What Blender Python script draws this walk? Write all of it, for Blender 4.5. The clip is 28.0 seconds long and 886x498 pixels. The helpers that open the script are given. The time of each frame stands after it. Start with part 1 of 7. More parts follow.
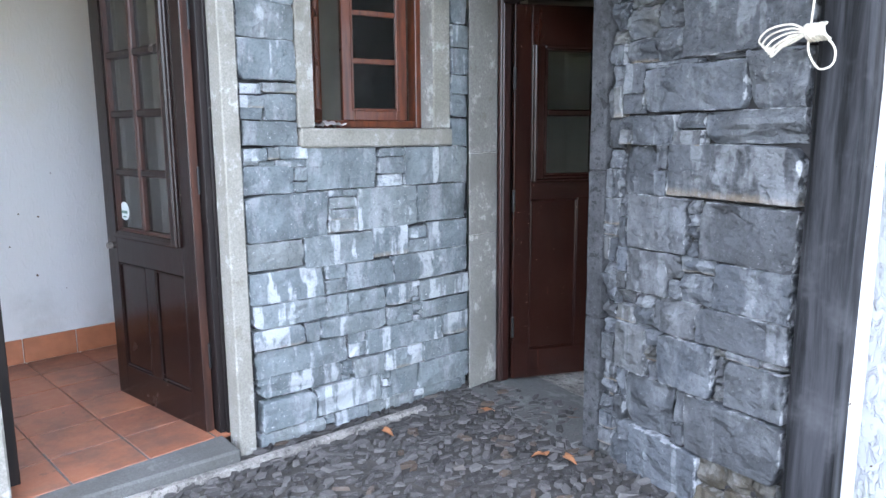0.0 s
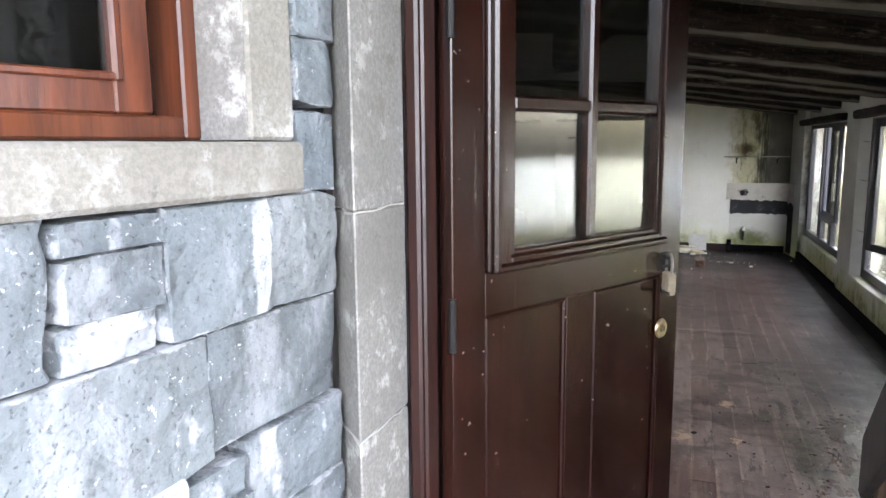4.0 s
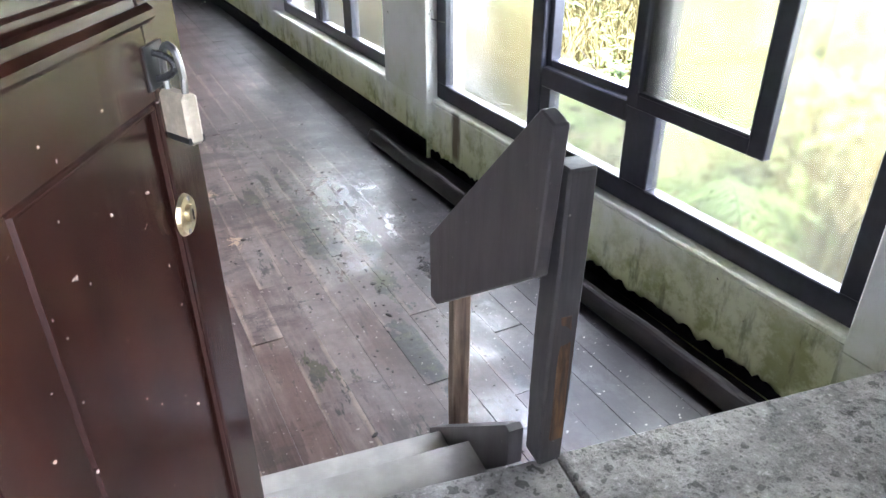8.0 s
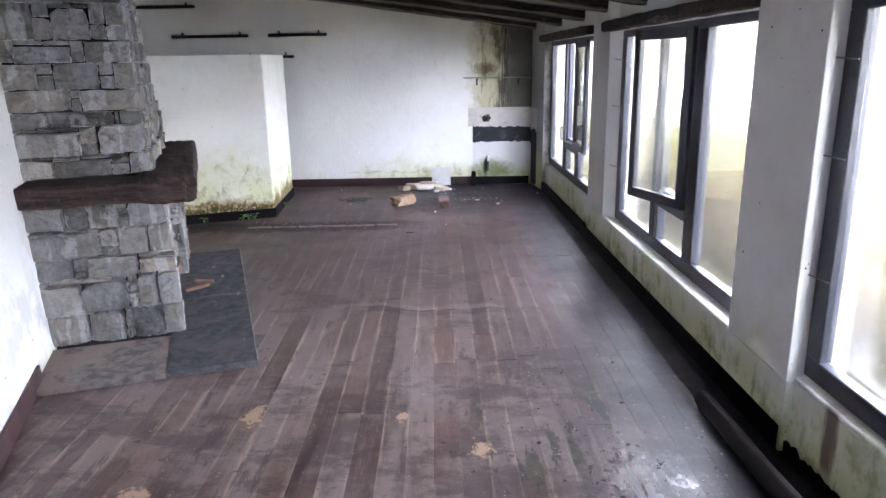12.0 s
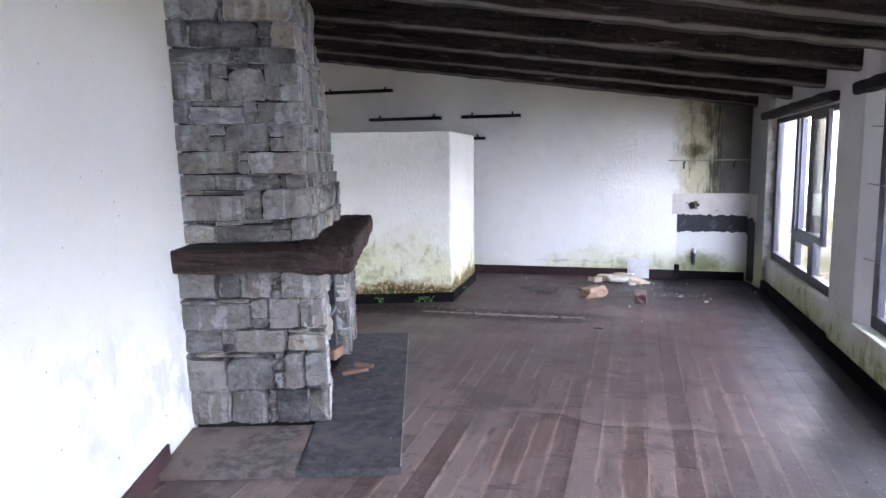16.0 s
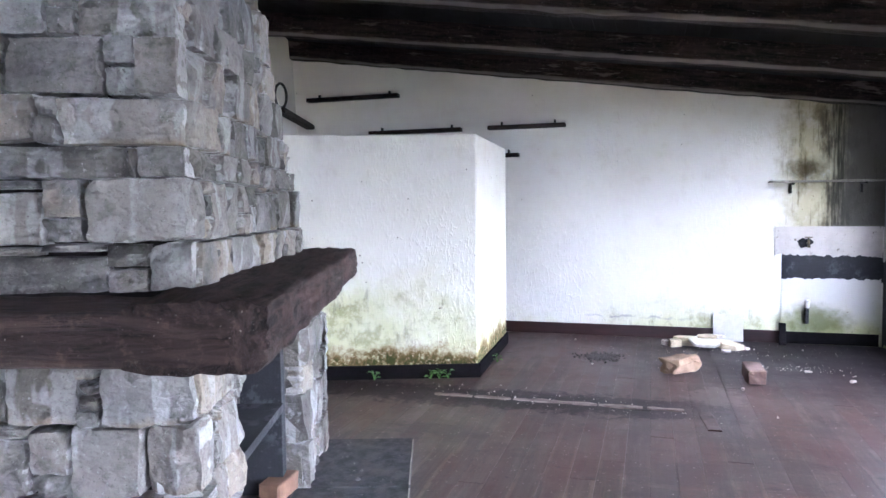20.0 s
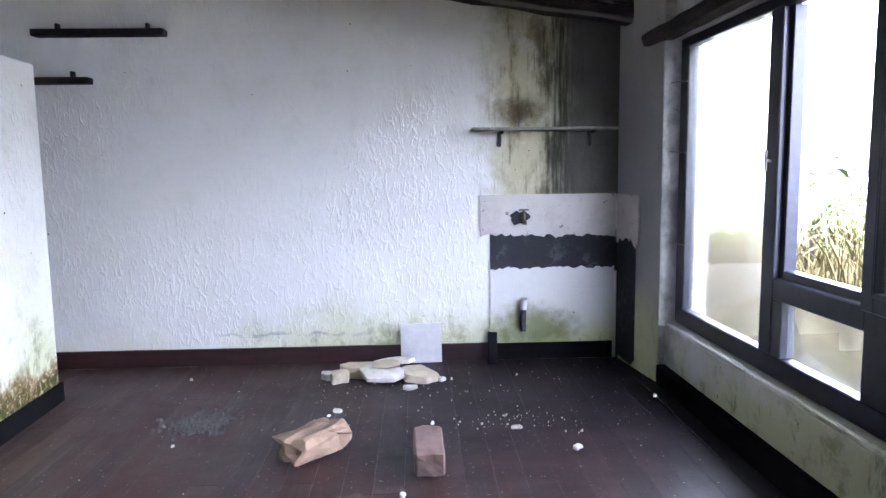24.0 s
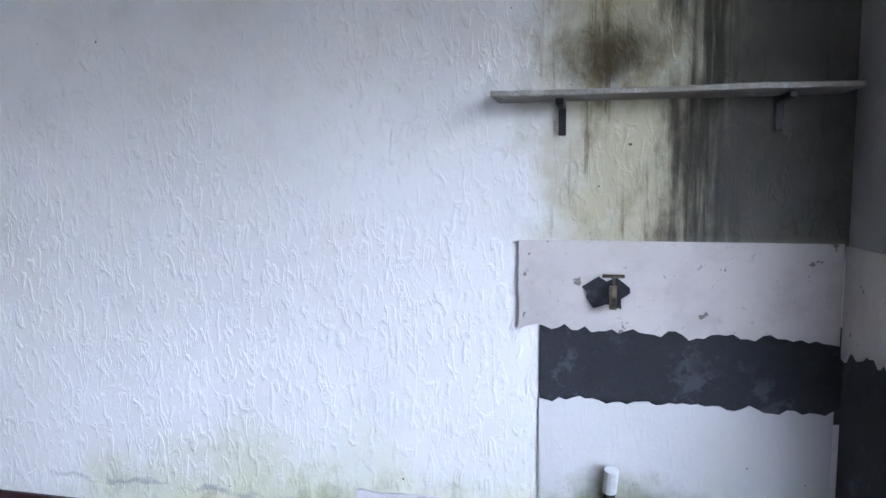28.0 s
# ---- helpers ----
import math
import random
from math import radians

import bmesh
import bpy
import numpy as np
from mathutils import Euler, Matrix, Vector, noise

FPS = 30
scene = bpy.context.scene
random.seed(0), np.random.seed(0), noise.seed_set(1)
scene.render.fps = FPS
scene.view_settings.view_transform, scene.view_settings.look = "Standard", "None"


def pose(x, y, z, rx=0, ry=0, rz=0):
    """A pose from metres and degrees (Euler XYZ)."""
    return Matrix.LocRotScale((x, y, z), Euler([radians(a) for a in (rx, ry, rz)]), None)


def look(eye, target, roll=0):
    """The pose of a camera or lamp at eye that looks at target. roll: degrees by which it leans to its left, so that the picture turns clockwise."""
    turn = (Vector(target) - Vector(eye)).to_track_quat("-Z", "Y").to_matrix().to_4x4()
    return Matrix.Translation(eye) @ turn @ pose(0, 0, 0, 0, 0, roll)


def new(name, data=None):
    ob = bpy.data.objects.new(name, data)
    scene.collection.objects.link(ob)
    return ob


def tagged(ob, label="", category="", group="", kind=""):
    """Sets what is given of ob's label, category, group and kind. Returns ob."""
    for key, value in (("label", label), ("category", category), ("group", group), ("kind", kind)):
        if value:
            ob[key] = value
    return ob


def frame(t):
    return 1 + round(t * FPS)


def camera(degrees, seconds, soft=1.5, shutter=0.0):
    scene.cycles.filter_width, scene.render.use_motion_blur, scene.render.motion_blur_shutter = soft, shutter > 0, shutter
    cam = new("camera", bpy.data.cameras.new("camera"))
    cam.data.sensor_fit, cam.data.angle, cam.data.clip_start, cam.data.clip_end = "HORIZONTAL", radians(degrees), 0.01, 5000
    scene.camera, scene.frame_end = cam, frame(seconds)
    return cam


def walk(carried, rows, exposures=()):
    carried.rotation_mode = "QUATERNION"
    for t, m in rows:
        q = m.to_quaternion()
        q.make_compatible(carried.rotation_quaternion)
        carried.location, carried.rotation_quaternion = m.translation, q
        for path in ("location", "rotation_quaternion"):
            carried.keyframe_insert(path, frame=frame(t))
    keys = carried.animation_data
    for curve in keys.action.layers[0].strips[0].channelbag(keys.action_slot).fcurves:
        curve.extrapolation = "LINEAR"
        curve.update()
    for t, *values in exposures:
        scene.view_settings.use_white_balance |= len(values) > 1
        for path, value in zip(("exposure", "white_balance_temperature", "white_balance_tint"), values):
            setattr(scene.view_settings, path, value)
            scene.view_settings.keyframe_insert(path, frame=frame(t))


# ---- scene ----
cam = camera(65.3, 28.0)
METRES, EYE, TILT, LEAN, TURN = 14.5, 1.42, 0.0, 0.0, 45.0
ROWS = [
    (0.0, 0.0, 0.0, 0.0, -0.06, -9.26, 0.38),
    (0.5, 0.0023, 0.0197, 0.0016, 4.83, -8.86, 0.46),
    (1.0, 0.003, 0.0433, 0.0019, 5.69, -7.8, 0.47),
    (1.5, 0.0046, 0.0688, 0.0016, 1.65, -8.79, 0.47),
    (2.0, 0.0033, 0.0932, 0.0022, 3.9, -7.96, 0.55),
    (2.5, -0.0041, 0.1171, 0.0032, 4.17, -7.52, 0.61),
    (3.0, -0.0104, 0.139, 0.0025, -0.32, -8.57, 0.52),
    (3.5, -0.0128, 0.159, 0.0035, -8.14, -8.38, 0.44),
    (4.0, -0.0171, 0.1754, 0.0022, -25.35, -8.56, 0.52),
    (4.5, -0.021, 0.1873, 0.0009, -41.52, -12.87, 0.38),
    (6.5, -0.0157, 0.2079, -0.0022, -58.51, -18.47, 0.54),
    (7.0, 0.0025, 0.2175, -0.0048, -58.45, -22.76, 0.52),
    (7.5, 0.0203, 0.2309, -0.0052, -63.19, -25.37, 0.33),
    (8.0, 0.0349, 0.2409, -0.0068, -72.02, -29.21, 0.21),
    (8.5, 0.0536, 0.2493, -0.0078, -72.2, -30.43, 0.32),
    (9.0, 0.0686, 0.2568, -0.0073, -71.18, -31.76, 0.37),
    (9.5, 0.0792, 0.2655, -0.003, -69.92, -29.39, 0.45),
    (10.0, 0.0892, 0.2694, -0.0002, -64.25, -23.86, 0.85),
    (10.5, 0.0951, 0.2702, 0.0018, -53.07, -20.47, 0.9),
    (11.0, 0.0957, 0.2722, 0.0025, -48.06, -18.11, 0.93),
    (11.5, 0.0957, 0.2743, 0.0032, -46.21, -15.47, 0.97),
    (13.5, 0.1009, 0.2849, 0.0002, -42.31, -14.86, 0.84),
    (14.0, 0.1085, 0.2884, 0.0024, -37.13, -13.08, 0.83),
    (14.5, 0.1146, 0.2943, 0.0029, -32.95, -9.87, 0.8),
    (15.0, 0.1216, 0.3024, -0.0003, -36.03, -10.23, 0.77),
    (15.5, 0.1267, 0.3101, -0.0078, -34.37, -9.59, 0.77),
    (16.0, 0.1361, 0.3176, -0.0131, -29.42, -7.24, 0.73),
    (16.5, 0.1406, 0.3287, -0.0173, -30.64, 1.55, 0.65),
    (17.0, 0.1501, 0.3381, -0.0281, -29.05, 2.28, 0.62),
    (17.5, 0.1593, 0.3542, -0.0339, -26.19, -0.05, 0.61),
    (18.0, 0.1668, 0.3796, -0.0336, -25.56, -2.89, 0.52),
    (18.5, 0.1802, 0.4023, -0.0345, -25.73, -5.28, 0.52),
    (19.0, 0.1919, 0.4263, -0.0349, -26.02, -6.31, 0.59),
    (19.5, 0.203, 0.4521, -0.0326, -29.75, -3.77, 0.5),
    (20.0, 0.2165, 0.4712, -0.032, -28.26, -3.32, 0.59),
    (20.5, 0.2323, 0.4891, -0.0332, -23.75, -2.49, 0.57),
    (21.0, 0.2511, 0.507, -0.0322, -24.74, -1.56, 0.56),
    (21.5, 0.2745, 0.5192, -0.0308, -30.39, -2.29, 0.68),
    (22.0, 0.2997, 0.5319, -0.0344, -39.55, -5.26, 0.73),
    (22.5, 0.3237, 0.5444, -0.0326, -47.71, -7.32, 0.78),
    (24.5, 0.422, 0.5859, -0.0331, -46.28, -6.7, 0.75),
    (25.0, 0.4446, 0.5978, -0.0342, -41.48, -7.97, 0.67),
    (25.5, 0.4657, 0.6114, -0.0317, -40.74, -6.79, 0.65),
    (26.0, 0.4889, 0.6237, -0.0324, -38.92, -5.43, 0.63),
    (26.5, 0.5096, 0.637, -0.0342, -37.86, -7.54, 0.54),
    (27.0, 0.5297, 0.6494, -0.0328, -39.99, -6.59, 0.59),
    (27.5, 0.5509, 0.6579, -0.031, -37.68, -6.89, 0.58),
    (28.0, 0.5639, 0.6717, -0.0319, -32.22, -6.17, 0.46),
]
EXPOSURES = [(0.0, 4.15, 5850, 13), (2.0, 4.35, 6500, 15), (3.0, 4.6, 6800, 18), (4.0, 5.05, 6500, 18), (4.5, 5.25, 6300, 18), (6.5, 5.95, 6000, 16), (8.0, 6.15, 5950, 17), (9.0, 6.2, 5950, 19), (11.0, 5.95, 5850, 26), (14.0, 5.9, 5850, 28), (17.0, 6.05, 5600, 29), (20.0, 6.35, 5550, 29), (21.0, 6.35, 5600, 29), (22.0, 6.05, 5550, 29), (25.0, 5.8, 5450, 29), (28.0, 5.7, 5350, 26)]
walk(cam, [(t, pose(0, 0, EYE, TILT, LEAN, TURN) @ pose(METRES * x, METRES * y, METRES * z, 90 + pitch, roll, yaw)) for t, x, y, z, yaw, pitch, roll in ROWS], EXPOSURES)

# ---- world and sun: bright overcast day ----
world = bpy.data.worlds.new("sky")
scene.world = world
world.use_nodes = True
wn, wl = world.node_tree.nodes, world.node_tree.links
sky = wn.new("ShaderNodeTexSky")
sky.sky_type = "NISHITA"
sky.sun_disc = False
sky.sun_elevation = radians(66)
sky.sun_rotation = radians(-66)
sky.air_density, sky.dust_density, sky.ozone_density = 1.2, 4.0, 1.0
pale = wn.new("ShaderNodeHueSaturation")
pale.inputs["Saturation"].default_value = 0.42
wl.new(sky.outputs[0], pale.inputs["Color"])
wl.new(pale.outputs[0], wn["Background"].inputs["Color"])
wn["Background"].inputs["Strength"].default_value = 0.15
sun_data = bpy.data.lights.new("sun", "SUN")
sun_data.energy, sun_data.angle, sun_data.color = 0.55, radians(30), (1.0, 0.97, 0.92)
sun_ob = new("sun", sun_data)
# high over the hill side of the house
sun_ob.matrix_world = look((-9, 4, 22), (0, 8, 0))


# ---- material kit ----
class Kit:
    """A node material under a Principled shader, with short names for the nodes."""

    def __init__(self, name, rough=0.7, metal=0.0, spec=0.5):
        self.m = bpy.data.materials.new(name)
        self.m.use_nodes = True
        self.t = self.m.node_tree
        self.b = self.t.nodes["Principled BSDF"]
        self.b.inputs["Roughness"].default_value = rough
        self.b.inputs["Metallic"].default_value = metal
        self.b.inputs["Specular IOR Level"].default_value = spec
        self.geo = self.t.nodes.new("ShaderNodeNewGeometry")
        self.tex = self.t.nodes.new("ShaderNodeTexCoord")
        self.inf = self.t.nodes.new("ShaderNodeObjectInfo")

    def put(self, sock, v):
        if isinstance(v, bpy.types.NodeSocket):
            self.t.links.new(v, sock)
        elif isinstance(v, (int, float)):
            sock.default_value = v
        else:
            sock.default_value = (*v, 1.0) if len(v) == 3 and len(sock.default_value) == 4 else v

    def node(self, kind, ins):
        n = self.t.nodes.new(kind)
        for k, v in ins.items():
            self.put(n.inputs[k], v)
        return n

    @property
    def world(self):
        return self.geo.outputs["Position"]

    @property
    def local(self):
        return self.tex.outputs["Object"]

    @property
    def rand(self):
        return self.inf.outputs["Random"]

    def scaled(self, vec, s, shift=None):
        n = self.node("ShaderNodeMapping", {"Vector": vec, "Scale": s})
        if shift is not None:
            self.put(n.inputs["Location"], shift)
        return n.outputs[0]

    def per_object(self, vec):
        """Shift a vector by a random amount for every object."""
        c = self.node("ShaderNodeCombineXYZ", {"X": self.calc("MULTIPLY", self.rand, 37.0), "Y": self.calc("MULTIPLY", self.rand, 91.0), "Z": self.calc("MULTIPLY", self.rand, 53.0)})
        n = self.t.nodes.new("ShaderNodeVectorMath")
        self.put(n.inputs[0], vec)
        self.put(n.inputs[1], c.outputs[0])
        return n.outputs[0]

    def noise(self, vec, scale, detail=4.0, rough=0.55, distort=0.0):
        return self.node("ShaderNodeTexNoise", {"Vector": vec, "Scale": scale, "Detail": detail, "Roughness": rough, "Distortion": distort}).outputs["Fac"]

    def cells(self, vec, scale, rnd=1.0):
        return self.node("ShaderNodeTexVoronoi", {"Vector": vec, "Scale": scale, "Randomness": rnd}).outputs["Distance"]

    def calc(self, op, a, b=0.0, c=0.0):
        n = self.t.nodes.new("ShaderNodeMath")
        n.operation = op
        n.use_clamp = False
        for i, v in enumerate((a, b, c)):
            self.put(n.inputs[i], v)
        return n.outputs[0]

    def mul(self, *v):
        out = v[0]
        for w in v[1:]:
            out = self.calc("MULTIPLY", out, w)
        return out

    def step(self, v, a, b):
        """0 at a to 1 at b, smooth."""
        n = self.t.nodes.new("ShaderNodeMapRange")
        n.interpolation_type = "SMOOTHSTEP"
        self.put(n.inputs["Value"], v)
        lo, hi, t0, t1 = (a, b, 0.0, 1.0) if a < b else (b, a, 1.0, 0.0)
        for k, x in (("From Min", lo), ("From Max", hi), ("To Min", t0), ("To Max", t1)):
            n.inputs[k].default_value = x
        return n.outputs["Result"]

    def axes(self, vec):
        n = self.node("ShaderNodeSeparateXYZ", {"Vector": vec})
        return n.outputs[0], n.outputs[1], n.outputs[2]

    def mix(self, fac, a, b, mode="MIX"):
        n = self.t.nodes.new("ShaderNodeMix")
        n.data_type, n.blend_type = "RGBA", mode
        self.put(n.inputs[0], fac)
        self.put(n.inputs[6], a)
        self.put(n.inputs[7], b)
        return n.outputs[2]

    def bump(self, height, dist, strength=1.0, after=None):
        n = self.node("ShaderNodeBump", {"Height": height, "Distance": dist, "Strength": strength})
        if after is not None:
            self.put(n.inputs["Normal"], after)
        return n.outputs[0]

    def done(self, color=None, rough=None, normal=None):
        if color is not None:
            self.put(self.b.inputs["Base Color"], color)
        if rough is not None:
            self.put(self.b.inputs["Roughness"], rough)
        if normal is not None:
            self.put(self.b.inputs["Normal"], normal)
        return self.m


def stone_material(name, tone, warm, white, tint=0.5, rim=0.6, hack=0.5, spread=(0.8, 1.5), tans=0.8, hue=0.4):
    """Split slate: flat tone of its own on every stone, crisp lime runs and flecks, chipped pale arrises."""
    k = Kit(name, 0.8, spec=0.35)
    v = k.per_object(k.world)
    own = k.calc("FRACT", k.calc("MULTIPLY", k.rand, 7.7))
    c = k.mix(k.rand, tuple(x * spread[0] for x in tone), tuple(x * spread[1] for x in tone))
    shade = k.mix(k.calc("FRACT", k.calc("MULTIPLY", k.rand, 5.3)), (0.90, 1.0, 1.10), (1.14, 1.0, 0.84))
    c = k.mix(hue, c, shade, "MULTIPLY")
    wide, mid = k.noise(v, 3.2, 4.0, 0.55), k.noise(v, 16.0, 5.0, 0.6)
    c = k.mix(k.mul(k.step(k.calc("FRACT", k.calc("MULTIPLY", k.rand, 17.3)), tans, min(1.0, tans + 0.2)), tint, k.step(wide, 0.35, 0.55)), c, warm)
    c = k.mix(k.mul(k.step(wide, 0.40, 0.66), 0.55), c, tuple(x * 1.5 for x in tone))
    c = k.mix(k.mul(k.step(mid, 0.54, 0.62), 0.35), c, tuple(x * 0.62 for x in tone))
    c = k.mix(k.mul(k.step(mid, 0.42, 0.36), 0.25), c, tuple(x * 1.5 for x in tone))
    # a rusty film along the bed of a few stones
    x, y, z = k.axes(k.local)
    c = k.mix(k.mul(k.step(own, 0.80, 0.86), k.step(k.calc("ADD", z, k.mul(mid, 0.3)), 0.34, 0.16), 0.5), c, (0.24, 0.18, 0.11))
    # lime that has run down the face, on some stones more than on others
    run = k.noise(k.scaled(v, (13.0, 13.0, 1.5)), 1.0, 3.0, 0.5)
    patch = k.noise(v, 5.0, 5.0, 0.6)
    lime = k.mul(k.step(k.calc("ADD", k.calc("ADD", run, k.mul(own, 0.20)), k.mul(k.calc("SUBTRACT", mid, 0.5), 0.30)), 0.66, 0.74), k.step(k.calc("ADD", patch, k.mul(own, 0.18)), 0.52, 0.62), min(1.0, white))
    c = k.mix(k.mul(lime, 0.85), c, (0.54, 0.56, 0.58))
    fleck = k.noise(v, 75.0, 4.0, 0.65)
    c = k.mix(k.mul(k.step(fleck, 0.635, 0.675), k.step(k.noise(v, 6.0, 3.0), 0.42, 0.54), min(1.0, white)), c, (0.55, 0.56, 0.57))
    veil = k.noise(k.scaled(v, (7.0, 7.0, 3.0)), 1.0, 7.0, 0.7)
    c = k.mix(k.mul(k.step(veil, 0.48, 0.66), 0.6, min(1.0, white + 0.15)), c, (0.36, 0.375, 0.39))
    c = k.mix(k.mul(k.step(k.noise(v, 30.0, 6.0, 0.7), 0.58, 0.66), 0.30), c, tuple(q * 0.55 for q in tone))
    # lime caught on the broken arrises
    rimx = k.calc("MINIMUM", x, k.calc("SUBTRACT", 1.0, x))
    rimz = k.calc("MINIMUM", z, k.calc("SUBTRACT", 1.0, z))
    edge = k.step(k.calc("ADD", k.calc("MINIMUM", rimx, k.mul(rimz, 0.6)), k.mul(k.calc("SUBTRACT", k.noise(v, 24.0, 4.0, 0.6), 0.5), 0.10)), 0.008, -0.004)
    c = k.mix(k.mul(edge, rim), c, (0.58, 0.59, 0.60))
    # split face: shallow conchoidal steps and fine grain
    chip = k.node("ShaderNodeTexVoronoi", {"Vector": k.scaled(v, (6.0, 6.0, 8.0)), "Scale": 1.0, "Randomness": 1.0}).outputs["Distance"]
    ridge = k.noise(v, 6.5, 3.0, 0.5, 0.3)
    n = k.bump(chip, 0.026, hack)
    n = k.bump(ridge, 0.065, hack, n)
    n = k.bump(mid, 0.010, 0.6, n)
    crease = k.calc("ABSOLUTE", k.calc("SUBTRACT", k.noise(k.scaled(v, (8.0, 8.0, 11.0)), 1.0, 4.0, 0.55), 0.5))
    n = k.bump(crease, 0.05, hack, n)
    pit = k.noise(v, 120.0, 2.0, 0.5)
    c = k.mix(k.mul(k.step(pit, 0.325, 0.285), 0.5), c, tuple(q * 0.35 for q in tone))
    n = k.bump(k.step(pit, 0.36, 0.30), -0.004, 0.8, n)
    grit = k.noise(v, 85.0, 5.0, 0.75)
    c = k.mix(k.mul(k.step(grit, 0.54, 0.68), 0.30), c, tuple(q * 1.9 for q in tone))
    c = k.mix(k.mul(k.step(grit, 0.46, 0.34), 0.35), c, tuple(q * 0.5 for q in tone))
    n = k.bump(grit, 0.0040, 0.7, n)
    return k.done(c, 0.8, n)


def wood_material(name, dark, light, rough, along, wear=0.0, worn=(0.3, 0.25, 0.2), gloss_noise=0.15, scratches=0.0, spec=0.5):
    """along: scale of the grain on the three local axes."""
    k = Kit(name, rough, spec=spec)
    v = k.per_object(k.local)
    g = k.noise(k.scaled(v, along), 1.0, 6.0, 0.65, 0.4)
    c = k.mix(k.step(g, 0.3, 0.72), dark, light)
    c = k.mix(k.mul(k.rand, 0.35), c, dark)
    blot = k.noise(v, 5.0, 4.0, 0.6)
    c = k.mix(k.mul(k.step(blot, 0.5, 0.75), wear), c, worn)
    if scratches:
        c = k.mix(k.mul(k.step(k.noise(v, 45.0, 2.0, 0.8), 0.72, 0.78), scratches), c, (0.75, 0.68, 0.6))
    r = k.calc("ADD", rough, k.mul(k.calc("SUBTRACT", blot, 0.5), gloss_noise * 2))
    return k.done(c, r, k.bump(g, 0.002, 0.5))


def plain_material(name, color, rough=0.6, metal=0.0, vary=0.25, scale=20.0, relief=0.001, spec=0.5):
    k = Kit(name, rough, metal, spec)
    v = k.per_object(k.local)
    n = k.noise(v, scale, 5.0, 0.6)
    n2 = k.noise(v, scale * 0.15, 3.0)
    c = k.mix(k.mul(k.step(n, 0.35, 0.7), vary), color, tuple(min(1.0, x * 1.7 + 0.004) for x in color))
    c = k.mix(k.mul(k.step(n2, 0.4, 0.7), vary), c, tuple(x * 0.5 for x in color))
    return k.done(c, rough, k.bump(n, relief, 0.6))


